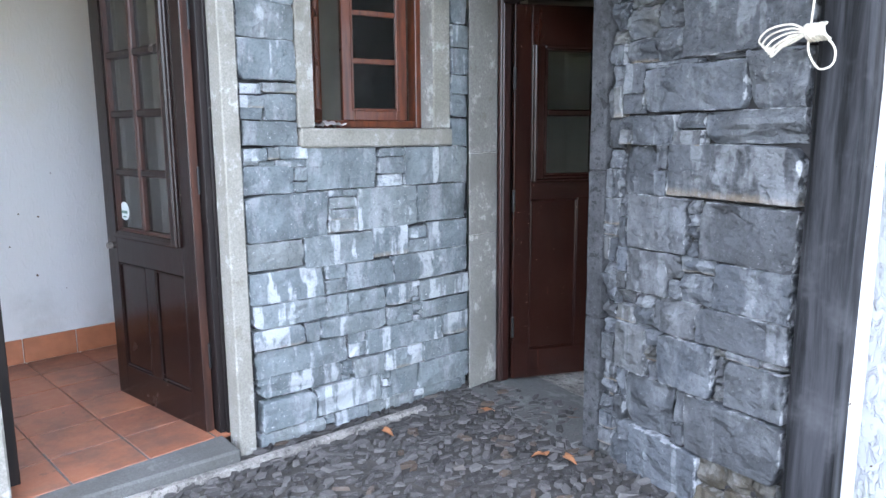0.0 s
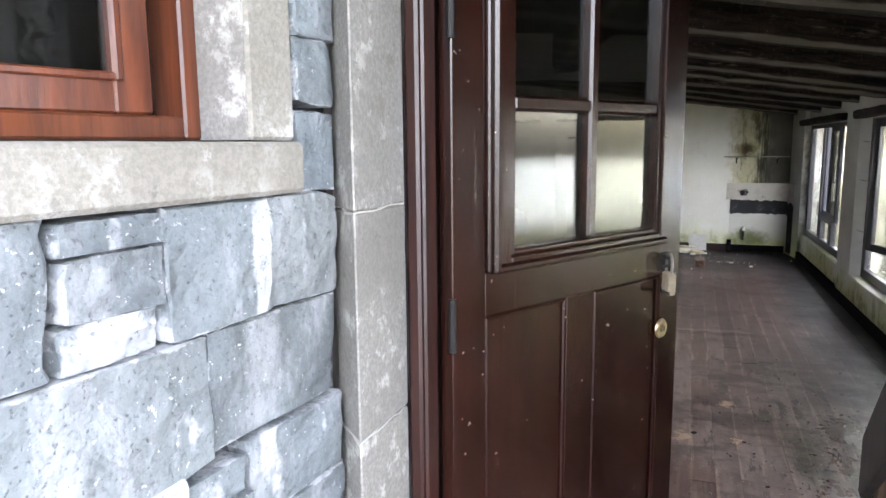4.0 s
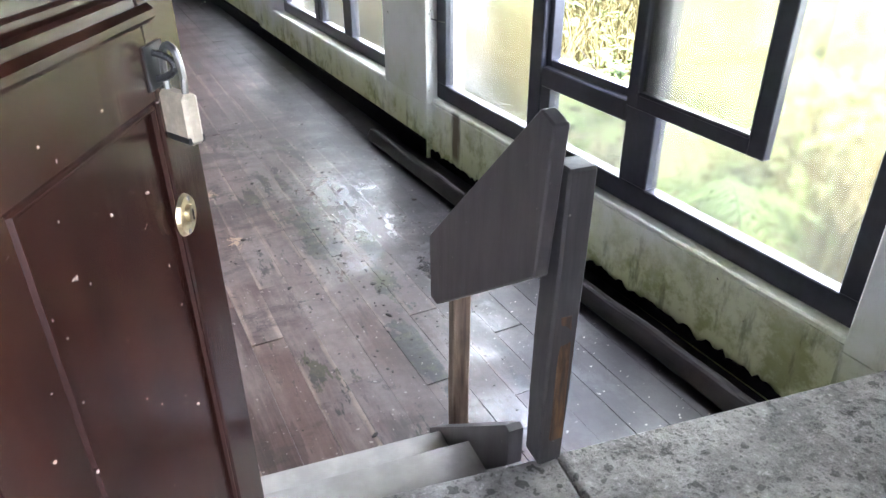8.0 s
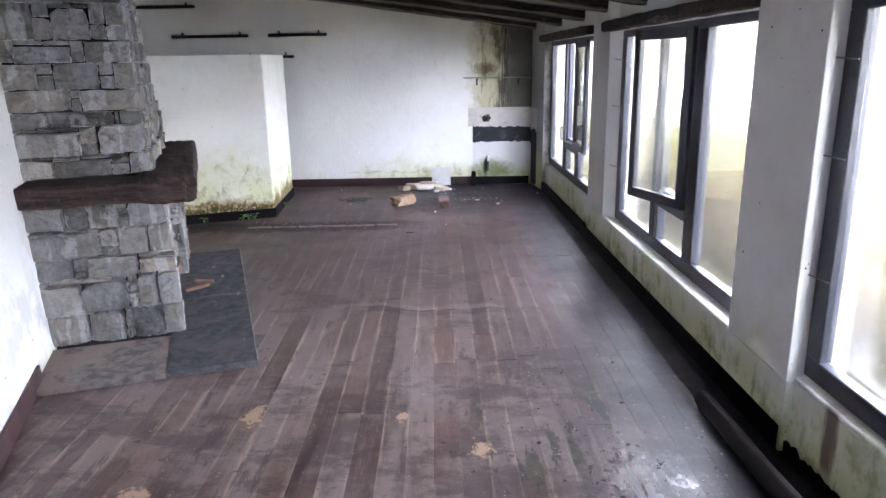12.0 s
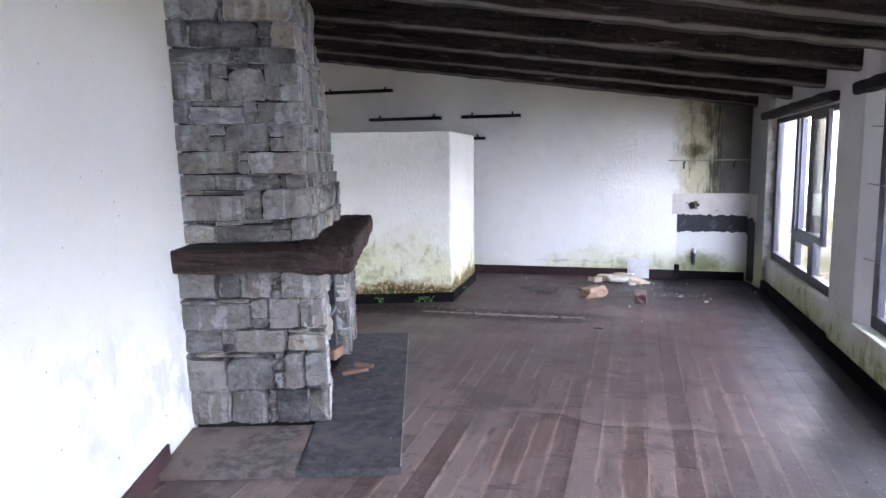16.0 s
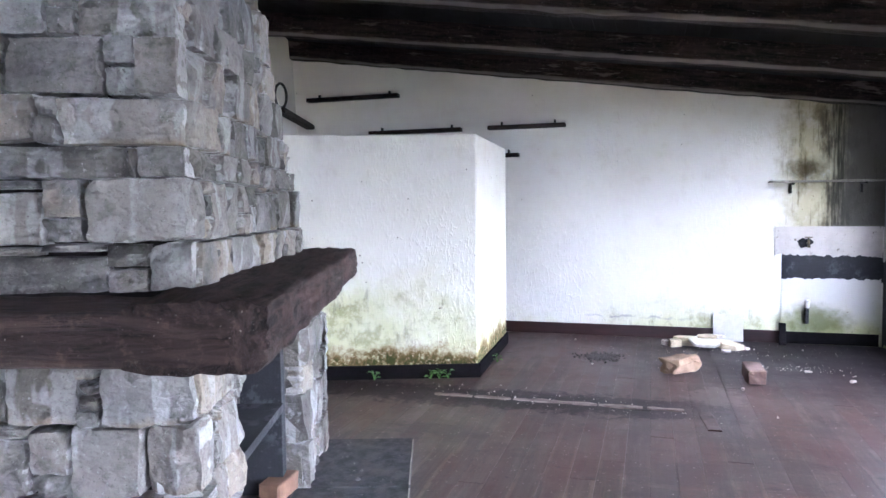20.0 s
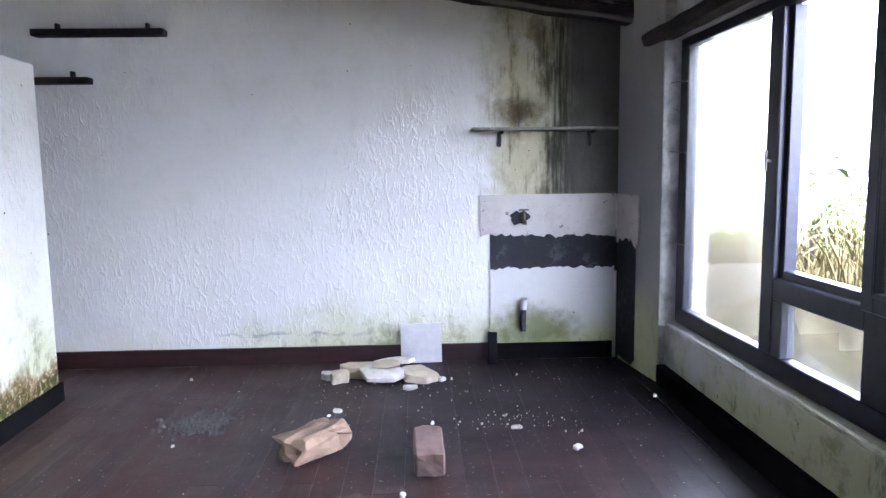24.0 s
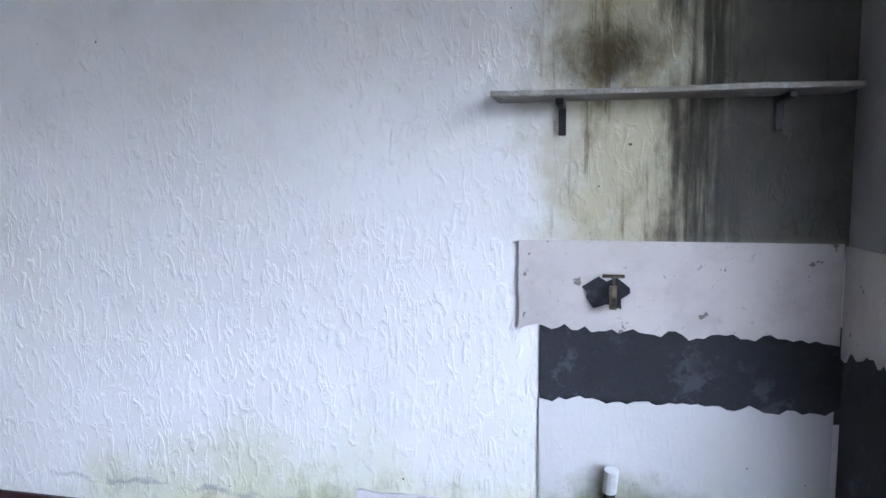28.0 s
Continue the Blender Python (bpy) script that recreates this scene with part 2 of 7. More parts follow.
def plaster_material(name, moss=0.6, moss_top=0.25, band=0.0, mould=False, scars=0.0, rust_and_shade=False, base=(0.80, 0.80, 0.79), relief=0.010):
    """Trowelled white plaster; a green veil up to moss_top over the floor, dense moss up to band."""
    k = Kit(name, 0.8, spec=0.25)
    w = k.world
    x, y, z = k.axes(w)
    wide, mid, fine = k.noise(w, 0.9, 4.0), k.noise(w, 5.0, 5.0, 0.62), k.noise(w, 70.0, 3.0)
    c = k.mix(k.mul(k.step(wide, 0.42, 0.7), 0.3), base, (0.66, 0.64, 0.58))
    c = k.mix(k.mul(k.step(mid, 0.5, 0.75), 0.2), c, (0.55, 0.54, 0.5))
    # yellower and darker towards the roof
    c = k.mix(k.mul(k.step(k.calc("ADD", z, k.mul(mid, 0.8)), 1.5, 2.9), 0.5), c, (0.66, 0.57, 0.40))
    up = k.calc("ADD", z, 0.49)
    veil = k.calc("SUBTRACT", k.calc("ADD", up, k.mul(k.step(x, -2.3, -3.6), 0.45)) if mould else up, k.mul(k.calc("SUBTRACT", k.noise(w, 1.7, 6.0, 0.66), 0.42), 2.6 * moss_top))
    c = k.mix(k.mul(k.step(veil, moss_top * 1.2, -moss_top * 0.1), moss), c, (0.54, 0.56, 0.26))
    blot = k.noise(w, 4.5, 6.0, 0.7)
    c = k.mix(k.mul(k.step(veil, moss_top * 0.8, 0.0), k.step(blot, 0.48, 0.62), moss, 0.85), c, (0.22, 0.22, 0.07))
    c = k.mix(k.mul(k.step(veil, moss_top * 1.1, 0.0), k.step(k.noise(k.scaled(w, (9.0, 9.0, 2.5), (4.0, 1.0, 2.0)), 1.0, 5.0, 0.7), 0.55, 0.68), moss, 0.7), c, (0.09, 0.085, 0.05))
    if band:
        low = k.calc("SUBTRACT", up, k.mul(k.calc("SUBTRACT", k.noise(w, 3.2, 7.0, 0.72), 0.5), 0.55))
        tuft = k.noise(w, 26.0, 5.0, 0.75)
        c = k.mix(k.mul(k.step(low, band * 1.15, band * 0.7), k.step(tuft, 0.28, 0.5)), c, (0.26, 0.15, 0.06))
        c = k.mix(k.mul(k.step(low, band, band * 0.55), k.step(tuft, 0.36, 0.56)), c, (0.05, 0.058, 0.012))
    if mould:
        # the corner over and under the shelf: brown and black runs
        right = k.step(k.calc("ADD", x, k.mul(k.calc("SUBTRACT", mid, 0.5), 0.5)), -1.45, -1.10)
        upper = k.step(z, 0.66, 0.76)
        runs = k.noise(k.scaled(w, (30.0, 30.0, 1.7)), 1.0, 7.0, 0.66)
        patch = k.noise(w, 3.4, 7.0, 0.70)
        cloud = k.noise(k.scaled(w, (5.0, 5.0, 2.4), (1.0, 0.0, 3.0)), 1.0, 8.0, 0.68)
        c = k.mix(k.mul(right, upper, k.step(patch, 0.22, 0.50), 0.8), c, (0.43, 0.40, 0.22))
        c = k.mix(k.mul(right, upper, k.step(cloud, 0.46, 0.66), 0.75), c, (0.17, 0.125, 0.055))
        c = k.mix(k.mul(right, upper, k.step(runs, 0.53, 0.64), k.step(cloud, 0.38, 0.56), 0.65), c, (0.10, 0.062, 0.028))
        # grey mould, with the corner's shade put into its colour
        dark = k.step(k.calc("ADD", x, k.mul(k.calc("SUBTRACT", cloud, 0.5), 0.7)), -1.02, -0.66)
        c = k.mix(k.mul(dark, upper, 0.90), c, (0.062, 0.063, 0.060))
        line = k.calc("ABSOLUTE", k.calc("ADD", k.calc("ADD", x, 0.80), k.mul(k.calc("SUBTRACT", cloud, 0.5), 0.25)))
        c = k.mix(k.mul(k.step(line, 0.16, 0.02), upper, k.step(runs, 0.38, 0.58), 0.85), c, (0.028, 0.028, 0.020))
        spot = k.calc("ADD", k.calc("POWER", k.mul(k.calc("ADD", x, 1.08), 4.0), 2.0), k.calc("POWER", k.mul(k.calc("SUBTRACT", z, 1.33), 7.0), 2.0))
        c = k.mix(k.mul(k.step(k.calc("ADD", spot, k.mul(blot, 2.4)), 2.1, 0.9), 0.9), c, (0.06, 0.045, 0.018))
        pipe = k.calc("ADD", k.calc("POWER", k.mul(k.calc("ADD", x, 0.98), 2.6), 2.0), k.calc("POWER", k.mul(k.calc("SUBTRACT", z, -0.25), 4.6), 2.0))
        c = k.mix(k.mul(k.step(k.calc("ADD", pipe, k.mul(blot, 2.2)), 2.2, 0.9), 0.85), c, (0.12, 0.14, 0.04))
        # a scraped line low on the wall
        scrape = k.calc("ABSOLUTE", k.calc("ADD", k.calc("ADD", z, 0.27), k.mul(k.calc("SUBTRACT", k.noise(w, 4.0, 6.0, 0.7), 0.5), 0.16)))
        c = k.mix(k.mul(k.step(scrape, 0.016, 0.003), k.step(k.noise(w, 5.0, 4.0, 0.6), 0.42, 0.55), k.step(x, -2.0, -2.5), k.step(x, -3.5, -3.1), 0.6), c, (0.28, 0.29, 0.30))
    if rust_and_shade:
        # a rusty run under the end of the first sill
        rust = k.calc("ADD", k.calc("ABSOLUTE", k.calc("SUBTRACT", y, 6.605)), k.mul(k.calc("SUBTRACT", k.noise(k.scaled(w, (20.0, 20.0, 3.0)), 1.0, 5.0, 0.6), 0.5), 0.10))
        c = k.mix(k.mul(k.step(rust, 0.07, 0.03), k.step(z, -0.46, -0.36), k.step(z, -0.06, -0.10), 0.85), c, (0.085, 0.045, 0.032))
        # far pier greyed in blotches: its backlit shade painted into the plaster
        pier_shade = k.mul(k.step(k.calc("ADD", y, k.mul(k.calc("SUBTRACT", mid, 0.5), 1.2)), 13.9, 14.5), k.calc("ADD", 0.45, k.mul(k.step(blot, 0.4, 0.6), 0.4)))
        c = k.mix(pier_shade, c, (0.22, 0.22, 0.20))
    if scars:
        grey = k.mul(k.step(k.calc("SUBTRACT", up, k.mul(k.noise(w, 1.6, 7.0, 0.66), 1.6)), 0.35, -0.45), k.step(k.noise(w, 3.5, 6.0, 0.65), 0.42, 0.6))
        c = k.mix(k.mul(grey, 0.6), c, (0.36, 0.36, 0.345))
        c = k.mix(k.mul(k.step(k.noise(w, 1.1, 8.0, 0.62), 0.53, 0.57), k.step(k.calc("ADD", up, k.mul(mid, 0.8)), 1.5, 1.0), scars), c, (0.38, 0.38, 0.375))
    c = k.mix(k.step(k.noise(w, 31.0, 1.0, 0.3), 0.80, 0.815), c, (0.14, 0.11, 0.08))
    dabs = k.noise(k.scaled(w, (30.0, 30.0, 13.0)), 1.0, 4.5, 0.55, 1.0)
    n = k.bump(k.step(dabs, 0.46, 0.70), relief, 0.7)
    n = k.bump(fine, 0.0015, 0.5, n)
    return k.done(c, 0.8, n)


def floor_material(name):
    """Old planks: worn lacquer under grey dust, bare pale joints, damp stains, rot and puddles by the windows."""
    k = Kit(name, 0.4, spec=0.38)
    w = k.world
    x, y, z = k.axes(w)
    lx, ly, lz = k.axes(k.local)
    v = k.per_object(w)
    own = k.calc("FRACT", k.calc("MULTIPLY", k.rand, 9.1))

    def spot(px, py, sx, sy):
        return k.calc("SQRT", k.calc("ADD", k.calc("POWER", k.mul(k.calc("SUBTRACT", x, px), 1.0 / sx), 2.0), k.calc("POWER", k.mul(k.calc("SUBTRACT", y, py), 1.0 / sy), 2.0)))

    grain = k.noise(k.scaled(v, (60.0, 2.0, 60.0)), 1.0, 6.0, 0.65, 0.5)
    dust, ragged_noise, spots = k.noise(w, 1.1, 9.0, 0.7), k.noise(w, 7.0, 9.0, 0.74), k.noise(w, 9.0, 6.0, 0.72)
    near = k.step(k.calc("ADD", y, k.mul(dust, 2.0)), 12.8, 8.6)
    c = k.mix(k.rand, (0.044, 0.024, 0.020), (0.115, 0.068, 0.054))
    c = k.mix(k.mul(k.step(grain, 0.42, 0.70), 0.45), c, (0.165, 0.108, 0.094))
    # grey-mauve dust and scuffed lacquer, more on some planks than on others
    film = k.noise(k.scaled(v, (3.6, 0.55, 1.0)), 1.0, 7.0, 0.66)
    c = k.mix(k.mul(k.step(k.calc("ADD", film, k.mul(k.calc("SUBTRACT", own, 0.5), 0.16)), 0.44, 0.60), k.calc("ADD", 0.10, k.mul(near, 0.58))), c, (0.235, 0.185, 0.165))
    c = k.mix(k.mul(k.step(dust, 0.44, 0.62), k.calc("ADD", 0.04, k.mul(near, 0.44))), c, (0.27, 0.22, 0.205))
    # planks darker towards the far end of the room
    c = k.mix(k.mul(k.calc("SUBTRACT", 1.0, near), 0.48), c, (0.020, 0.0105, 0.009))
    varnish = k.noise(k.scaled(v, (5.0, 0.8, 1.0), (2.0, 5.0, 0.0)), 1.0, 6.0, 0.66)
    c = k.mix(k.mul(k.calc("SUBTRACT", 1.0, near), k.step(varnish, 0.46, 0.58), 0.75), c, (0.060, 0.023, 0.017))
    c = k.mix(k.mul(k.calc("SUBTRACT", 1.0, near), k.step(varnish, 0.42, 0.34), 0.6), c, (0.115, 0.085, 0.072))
    # bare pale wood along the joints
    rim = k.calc("ABSOLUTE", lx)
    fray = k.noise(k.scaled(v, (9.0, 1.1, 1.0)), 1.0, 7.0, 0.7)
    c = k.mix(k.mul(k.step(k.calc("ADD", rim, k.mul(k.calc("SUBTRACT", fray, 0.5), 0.085)), 0.046, 0.066), k.step(k.noise(k.scaled(v, (1.0, 0.9, 1.0)), 1.0, 4.0), 0.48, 0.58), k.calc("ADD", 0.04, k.mul(near, 0.52))), c, (0.40, 0.305, 0.235))
    # damp that soaks plank by plank, with crisp edges
    damp = k.noise(k.scaled(w, (0.8, 1.5, 1.0), (3.0, 7.0, 0.0)), 1.2, 9.0, 0.72)
    soak = k.noise(k.scaled(v, (7.0, 1.4, 1.0)), 1.0, 8.0, 0.68)
    c = k.mix(k.mul(k.step(damp, 0.53, 0.61), 0.62), c, (0.028, 0.017, 0.015))
    c = k.mix(k.mul(k.step(soak, 0.585, 0.625), 0.62), c, (0.038, 0.024, 0.022))
    c = k.mix(k.mul(k.step(spots, 0.61, 0.66), 0.62), c, (0.020, 0.014, 0.014))
    # darker towards the windows in the near part of the room
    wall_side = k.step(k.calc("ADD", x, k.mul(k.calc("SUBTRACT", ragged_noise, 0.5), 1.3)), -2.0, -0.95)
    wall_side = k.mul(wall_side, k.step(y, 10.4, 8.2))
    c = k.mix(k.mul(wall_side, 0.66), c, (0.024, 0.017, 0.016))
    # bare ochre scuffs
    scuff = k.noise(w, 11.0, 9.0, 0.78)
    for px, py, r in ((-1.96, 6.32, 0.16), (-1.66, 7.0, 0.16), (-2.94, 7.38, 0.2), (-2.80, 6.43, 0.26), (-1.62, 6.32, 0.11), (-2.09, 7.35, 0.11), (-3.3, 6.6, 0.2), (-2.3, 5.2, 0.18)):
        d = spot(px, py, 0.67, 1.1)
        c = k.mix(k.mul(k.step(k.calc("SUBTRACT", d, k.mul(k.calc("SUBTRACT", scuff, 0.55), 3.2 * r)), r * 0.66, r * 0.52), 0.85), c, (0.44, 0.31, 0.20))
    c = k.mix(k.mul(k.step(scuff, 0.69, 0.715), 0.5), c, (0.36, 0.25, 0.16))
    # green-black rot along the joints by the windows
    rotten = k.mul(k.step(x, -2.1, -1.5), k.step(y, 8.6, 7.2), k.step(k.noise(k.scaled(v, (6.0, 1.6, 1.0)), 1.0, 8.0, 0.72), 0.56, 0.59), k.step(k.noise(w, 2.2, 4.0), 0.46, 0.54))
    for px, py, sx, sy in ((-1.26, 6.2, 0.14, 0.42), (-1.07, 5.5, 0.07, 0.22), (-1.14, 5.0, 0.07, 0.34), (-1.42, 6.85, 0.10, 0.22), (-0.95, 6.0, 0.10, 0.18)):
        rotten = k.calc("MAXIMUM", rotten, k.step(k.calc("ADD", spot(px, py, sx, sy), k.calc("ADD", k.mul(k.calc("SUBTRACT", ragged_noise, 0.5), 4.0), k.mul(k.calc("SUBTRACT", soak, 0.5), 5.0))), 0.62, 0.42))
    c = k.mix(k.mul(rotten, 0.88), c, k.mix(k.step(spots, 0.45, 0.60), (0.012, 0.011, 0.009), (0.036, 0.036, 0.012)))
    # black towards the windows and towards the corner under the tap
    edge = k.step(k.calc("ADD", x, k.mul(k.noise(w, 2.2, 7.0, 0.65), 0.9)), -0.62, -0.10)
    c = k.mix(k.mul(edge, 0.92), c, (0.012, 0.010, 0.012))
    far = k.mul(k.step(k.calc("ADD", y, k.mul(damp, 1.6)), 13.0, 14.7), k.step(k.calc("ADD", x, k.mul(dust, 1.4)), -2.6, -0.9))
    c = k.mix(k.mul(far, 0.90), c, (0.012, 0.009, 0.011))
    # dark water stain across the room, pale worn patch beside it
    band = k.calc("ABSOLUTE", k.calc("ADD", k.calc("SUBTRACT", y, 12.16), k.mul(k.calc("SUBTRACT", ragged_noise, 0.5), 0.9)))
    stain = k.mul(k.step(band, 0.34, 0.16), k.step(k.calc("ADD", x, k.mul(spots, 0.8)), -1.5, -2.1))
    c = k.mix(k.mul(stain, 0.92), c, (0.008, 0.005, 0.005))
    pale = k.step(k.calc("ADD", spot(-2.13, 12.6, 0.2, 0.3), k.mul(k.calc("SUBTRACT", ragged_noise, 0.5), 3.0)), 1.0, 0.7)
    c = k.mix(k.mul(pale, 0.32), c, (0.24, 0.19, 0.17))
    # boards lifted along one line
    swell = k.calc("ABSOLUTE", k.calc("ADD", k.calc("SUBTRACT", y, 9.12), k.mul(k.calc("SUBTRACT", k.noise(k.scaled(w, (1.6, 0.3, 1.0)), 1.0, 4.0, 0.6), 0.5), 0.5)))
    across = k.mul(k.step(x, -2.9, -2.3), k.step(x, -1.2, -1.5))
    c = k.mix(k.mul(k.step(swell, 0.022, 0.006), across, k.step(spots, 0.40, 0.50), 0.9), c, (0.012, 0.009, 0.009))
    c = k.mix(k.mul(k.step(k.noise(w, 60.0, 1.0, 0.4), 0.745, 0.77), 0.45), c, (0.5, 0.45, 0.41))
    # standing damp: glossy where water lies
    wet = k.mul(k.step(x, -2.0, -1.2), k.step(y, 9.4, 6.9), k.step(k.noise(w, 4.5, 8.0, 0.7), 0.50, 0.62), 0.4)
    for px, py, r in ((-0.9, 6.7, 0.36), (-0.92, 6.2, 0.34), (-1.15, 5.8, 0.2), (-0.75, 5.6, 0.22), (-0.9, 5.0, 0.26), (-1.0, 4.5, 0.2)):
        wet = k.calc("MAXIMUM", wet, k.step(k.calc("ADD", spot(px, py, r, r * 1.2), k.mul(k.calc("SUBTRACT", ragged_noise, 0.5), 2.4)), 1.05, 0.35))
    wet = k.mul(wet, k.calc("ADD", 0.40, k.mul(k.step(soak, 0.58, 0.50), k.step(spots, 0.60, 0.52), 0.60)))
    k.put(k.b.inputs["Specular IOR Level"], k.calc("ADD", k.calc("SUBTRACT", k.calc("ADD", 0.32, k.mul(k.step(y, 12.6, 8.2), 0.16)), k.calc("MAXIMUM", k.mul(stain, 0.2), k.calc("MAXIMUM", k.mul(wall_side, 0.18), k.mul(far, 0.20)))), k.mul(wet, 0.45)))
    r = k.calc("SUBTRACT", k.calc("ADD", 0.44, k.mul(k.calc("SUBTRACT", dust, 0.5), 0.5)), k.mul(wet, 0.20))
    n = k.bump(grain, 0.0015, 0.4)
    n = k.bump(damp, 0.010, 0.3, n)
    n = k.bump(k.mul(k.step(swell, 0.12, 0.0), across), 0.015, 0.6, n)
    n = k.bump(spots, 0.003, 0.35, n)
    return k.done(c, r, n)


def glass_material(name, dust, blur, tint):
    """Old window glass: partly clear, partly blurred by grime, under a film of dust."""
    k = Kit(name)
    t = k.t
    out = t.nodes["Material Output"]
    w = k.world

    def blend(f, a, b):
        n = t.nodes.new("ShaderNodeMixShader")
        k.put(n.inputs[0], f)
        t.links.new(a, n.inputs[1])
        t.links.new(b, n.inputs[2])
        return n.outputs[0]

    clear = k.node("ShaderNodeBsdfTransparent", {"Color": tint}).outputs[0]
    if blur:
        soft = k.node("ShaderNodeBsdfRefraction", {"Color": tint, "Roughness": 0.21, "IOR": 1.12}).outputs[0]
        clear = blend(k.calc("ADD", blur, k.mul(k.step(k.noise(w, 1.7, 4.0), 0.4, 0.6), 0.12)), clear, soft)
    shine = k.node("ShaderNodeBsdfGlossy", {"Color": (1, 1, 1), "Roughness": 0.02}).outputs[0]
    facing = k.node("ShaderNodeLayerWeight", {"Blend": 0.5}).outputs["Facing"]
    pane = blend(k.calc("ADD", 0.05, k.mul(k.calc("POWER", facing, 4.0), 0.9)), clear, shine)
    film = k.node("ShaderNodeBsdfTranslucent", {"Color": (0.86, 0.86, 0.83)}).outputs[0]
    f = k.mul(k.calc("ADD", 0.55, k.mul(k.step(k.noise(k.scaled(w, (1.0, 1.0, 0.45)), 2.4, 5.0, 0.6), 0.35, 0.7), 0.6)), dust)
    t.links.new(blend(f, pane, film), out.inputs["Surface"])
    return k.m


def pitted_material(name, base):
    """Coarse weathered concrete: grit, pits and pale worn patches."""
    k = Kit(name, 0.93)
    v = k.world
    grit, pits, wide = k.noise(v, 48.0, 6.0, 0.78), k.cells(v, 42.0), k.noise(v, 4.0, 6.0, 0.65)
    c = k.mix(k.step(wide, 0.35, 0.68), tuple(x * 0.65 for x in base), tuple(x * 1.5 for x in base))
    c = k.mix(k.mul(k.step(grit, 0.52, 0.66), 0.7), c, tuple(x * 1.9 for x in base))
    c = k.mix(k.mul(k.step(grit, 0.46, 0.36), 0.8), c, tuple(x * 0.3 for x in base))
    c = k.mix(k.mul(k.step(k.noise(v, 24.0, 3.0, 0.6), 0.58, 0.62), 0.8), c, tuple(x * 0.25 for x in base))
    n = k.bump(grit, 0.02, 0.9)
    return k.done(c, 0.93, k.bump(k.noise(v, 13.0, 6.0, 0.7), 0.03, 0.8, n))


# right jamb's stone, its shadow side put into the base colour
PITTED = pitted_material("shaded_pitted_stone", (0.075, 0.076, 0.08))
STONE = stone_material("slate_stone", (0.134, 0.154, 0.161), (0.25, 0.235, 0.20), 0.75, 0.4, 0.45, 0.5, (0.78, 1.24), 0.85, 0.2)
STONE_R = stone_material("rough_slate_stone", (0.064, 0.068, 0.074), (0.16, 0.145, 0.11), 0.22, 0.5, 0.45, 1.0, (0.60, 1.45), 0.85, 0.35)
STONE_C = stone_material("chimney_stone", (0.160, 0.154, 0.147), (0.36, 0.30, 0.225), 0.40, 0.85, 0.45, 1.0, (0.42, 1.55), 0.74, 0.45)
STONE_B = stone_material("brown_field_stone", (0.065, 0.056, 0.042), (0.12, 0.09, 0.055), 0.2, 0.8, 0.2, 0.5)
LIME_WHITE = plain_material("white_lime", (0.40, 0.39, 0.36), 0.9)
MORTAR = plain_material("dark_joint", (0.022, 0.021, 0.021), 0.95, vary=0.5, scale=40, relief=0.006)


def trim_material(name, base, flake, share):
    """Dressed stone: speckled grain, pale flaking crust in patches, stains."""
    k = Kit(name, 0.88)
    v = k.per_object(k.world)
    grain, mid, wide = k.noise(v, 110.0, 3.0, 0.7), k.noise(v, 22.0, 6.0, 0.7), k.noise(v, 3.0, 4.0)
    c = k.mix(k.step(grain, 0.35, 0.65), tuple(x * 0.84 for x in base), tuple(x * 1.14 for x in base))
    c = k.mix(k.mul(k.step(wide, 0.42, 0.65), 0.45), c, tuple(x * q for x, q in zip(base, (0.62, 0.6, 0.55))))
    crust = k.noise(v, 7.5, 9.0, 0.74)
    c = k.mix(k.mul(k.step(crust, 0.53, 0.60), k.step(wide, 0.62, 0.46), share), c, flake)
    c = k.mix(k.mul(k.step(mid, 0.62, 0.68), share, 0.6), c, flake)
    c = k.mix(k.mul(k.step(crust, 0.42, 0.34), 0.4), c, tuple(x * q for x, q in zip(base, (0.55, 0.48, 0.38))))
    c = k.mix(k.mul(k.step(mid, 0.36, 0.30), 0.45), c, tuple(x * 0.35 for x in base))
    n = k.bump(mid, 0.006, 0.5)
    return k.done(c, 0.88, k.bump(grain, 0.002, 0.5, n))


TRIM = trim_material("pale_granite_trim", (0.26, 0.247, 0.215), (0.46, 0.45, 0.42), 0.7)
LIME_JOINT = trim_material("dark_joint_with_lime", (0.035, 0.036, 0.038), (0.4, 0.4, 0.4), 0.6)
JAMB = trim_material("grey_tuff_jamb", (0.215, 0.208, 0.190), (0.46, 0.45, 0.41), 0.7)
STEPSTONE = trim_material("worn_grey_step_stone", (0.105, 0.105, 0.10), (0.2, 0.2, 0.19), 0.5)
DOOR_WOOD = wood_material("dark_varnished_door_wood", (0.009, 0.0035, 0.0026), (0.030, 0.0095, 0.006), 0.22, (26, 26, 1.8), 0.2, (0.065, 0.022, 0.012), 0.10, 0.4, 0.5)
# darker copy of the door wood, with the side leaf's backlit shade in it
DOOR_SHADED = wood_material("shaded_varnished_door_wood", (0.005, 0.0026, 0.0022), (0.017, 0.007, 0.0055), 0.22, (26, 26, 1.8), 0.25, (0.04, 0.016, 0.01), 0.15, 0.4, 0.4)
BEAD_WOOD = wood_material("dark_red_bead_wood", (0.018, 0.006, 0.004), (0.055, 0.018, 0.010), 0.34, (35, 35, 3), 0.3, (0.05, 0.025, 0.015))
EDGE_WOOD = wood_material("worn_red_brown_edge", (0.022, 0.008, 0.005), (0.085, 0.032, 0.018), 0.5, (30, 30, 2), 0.4, (0.03, 0.015, 0.011))
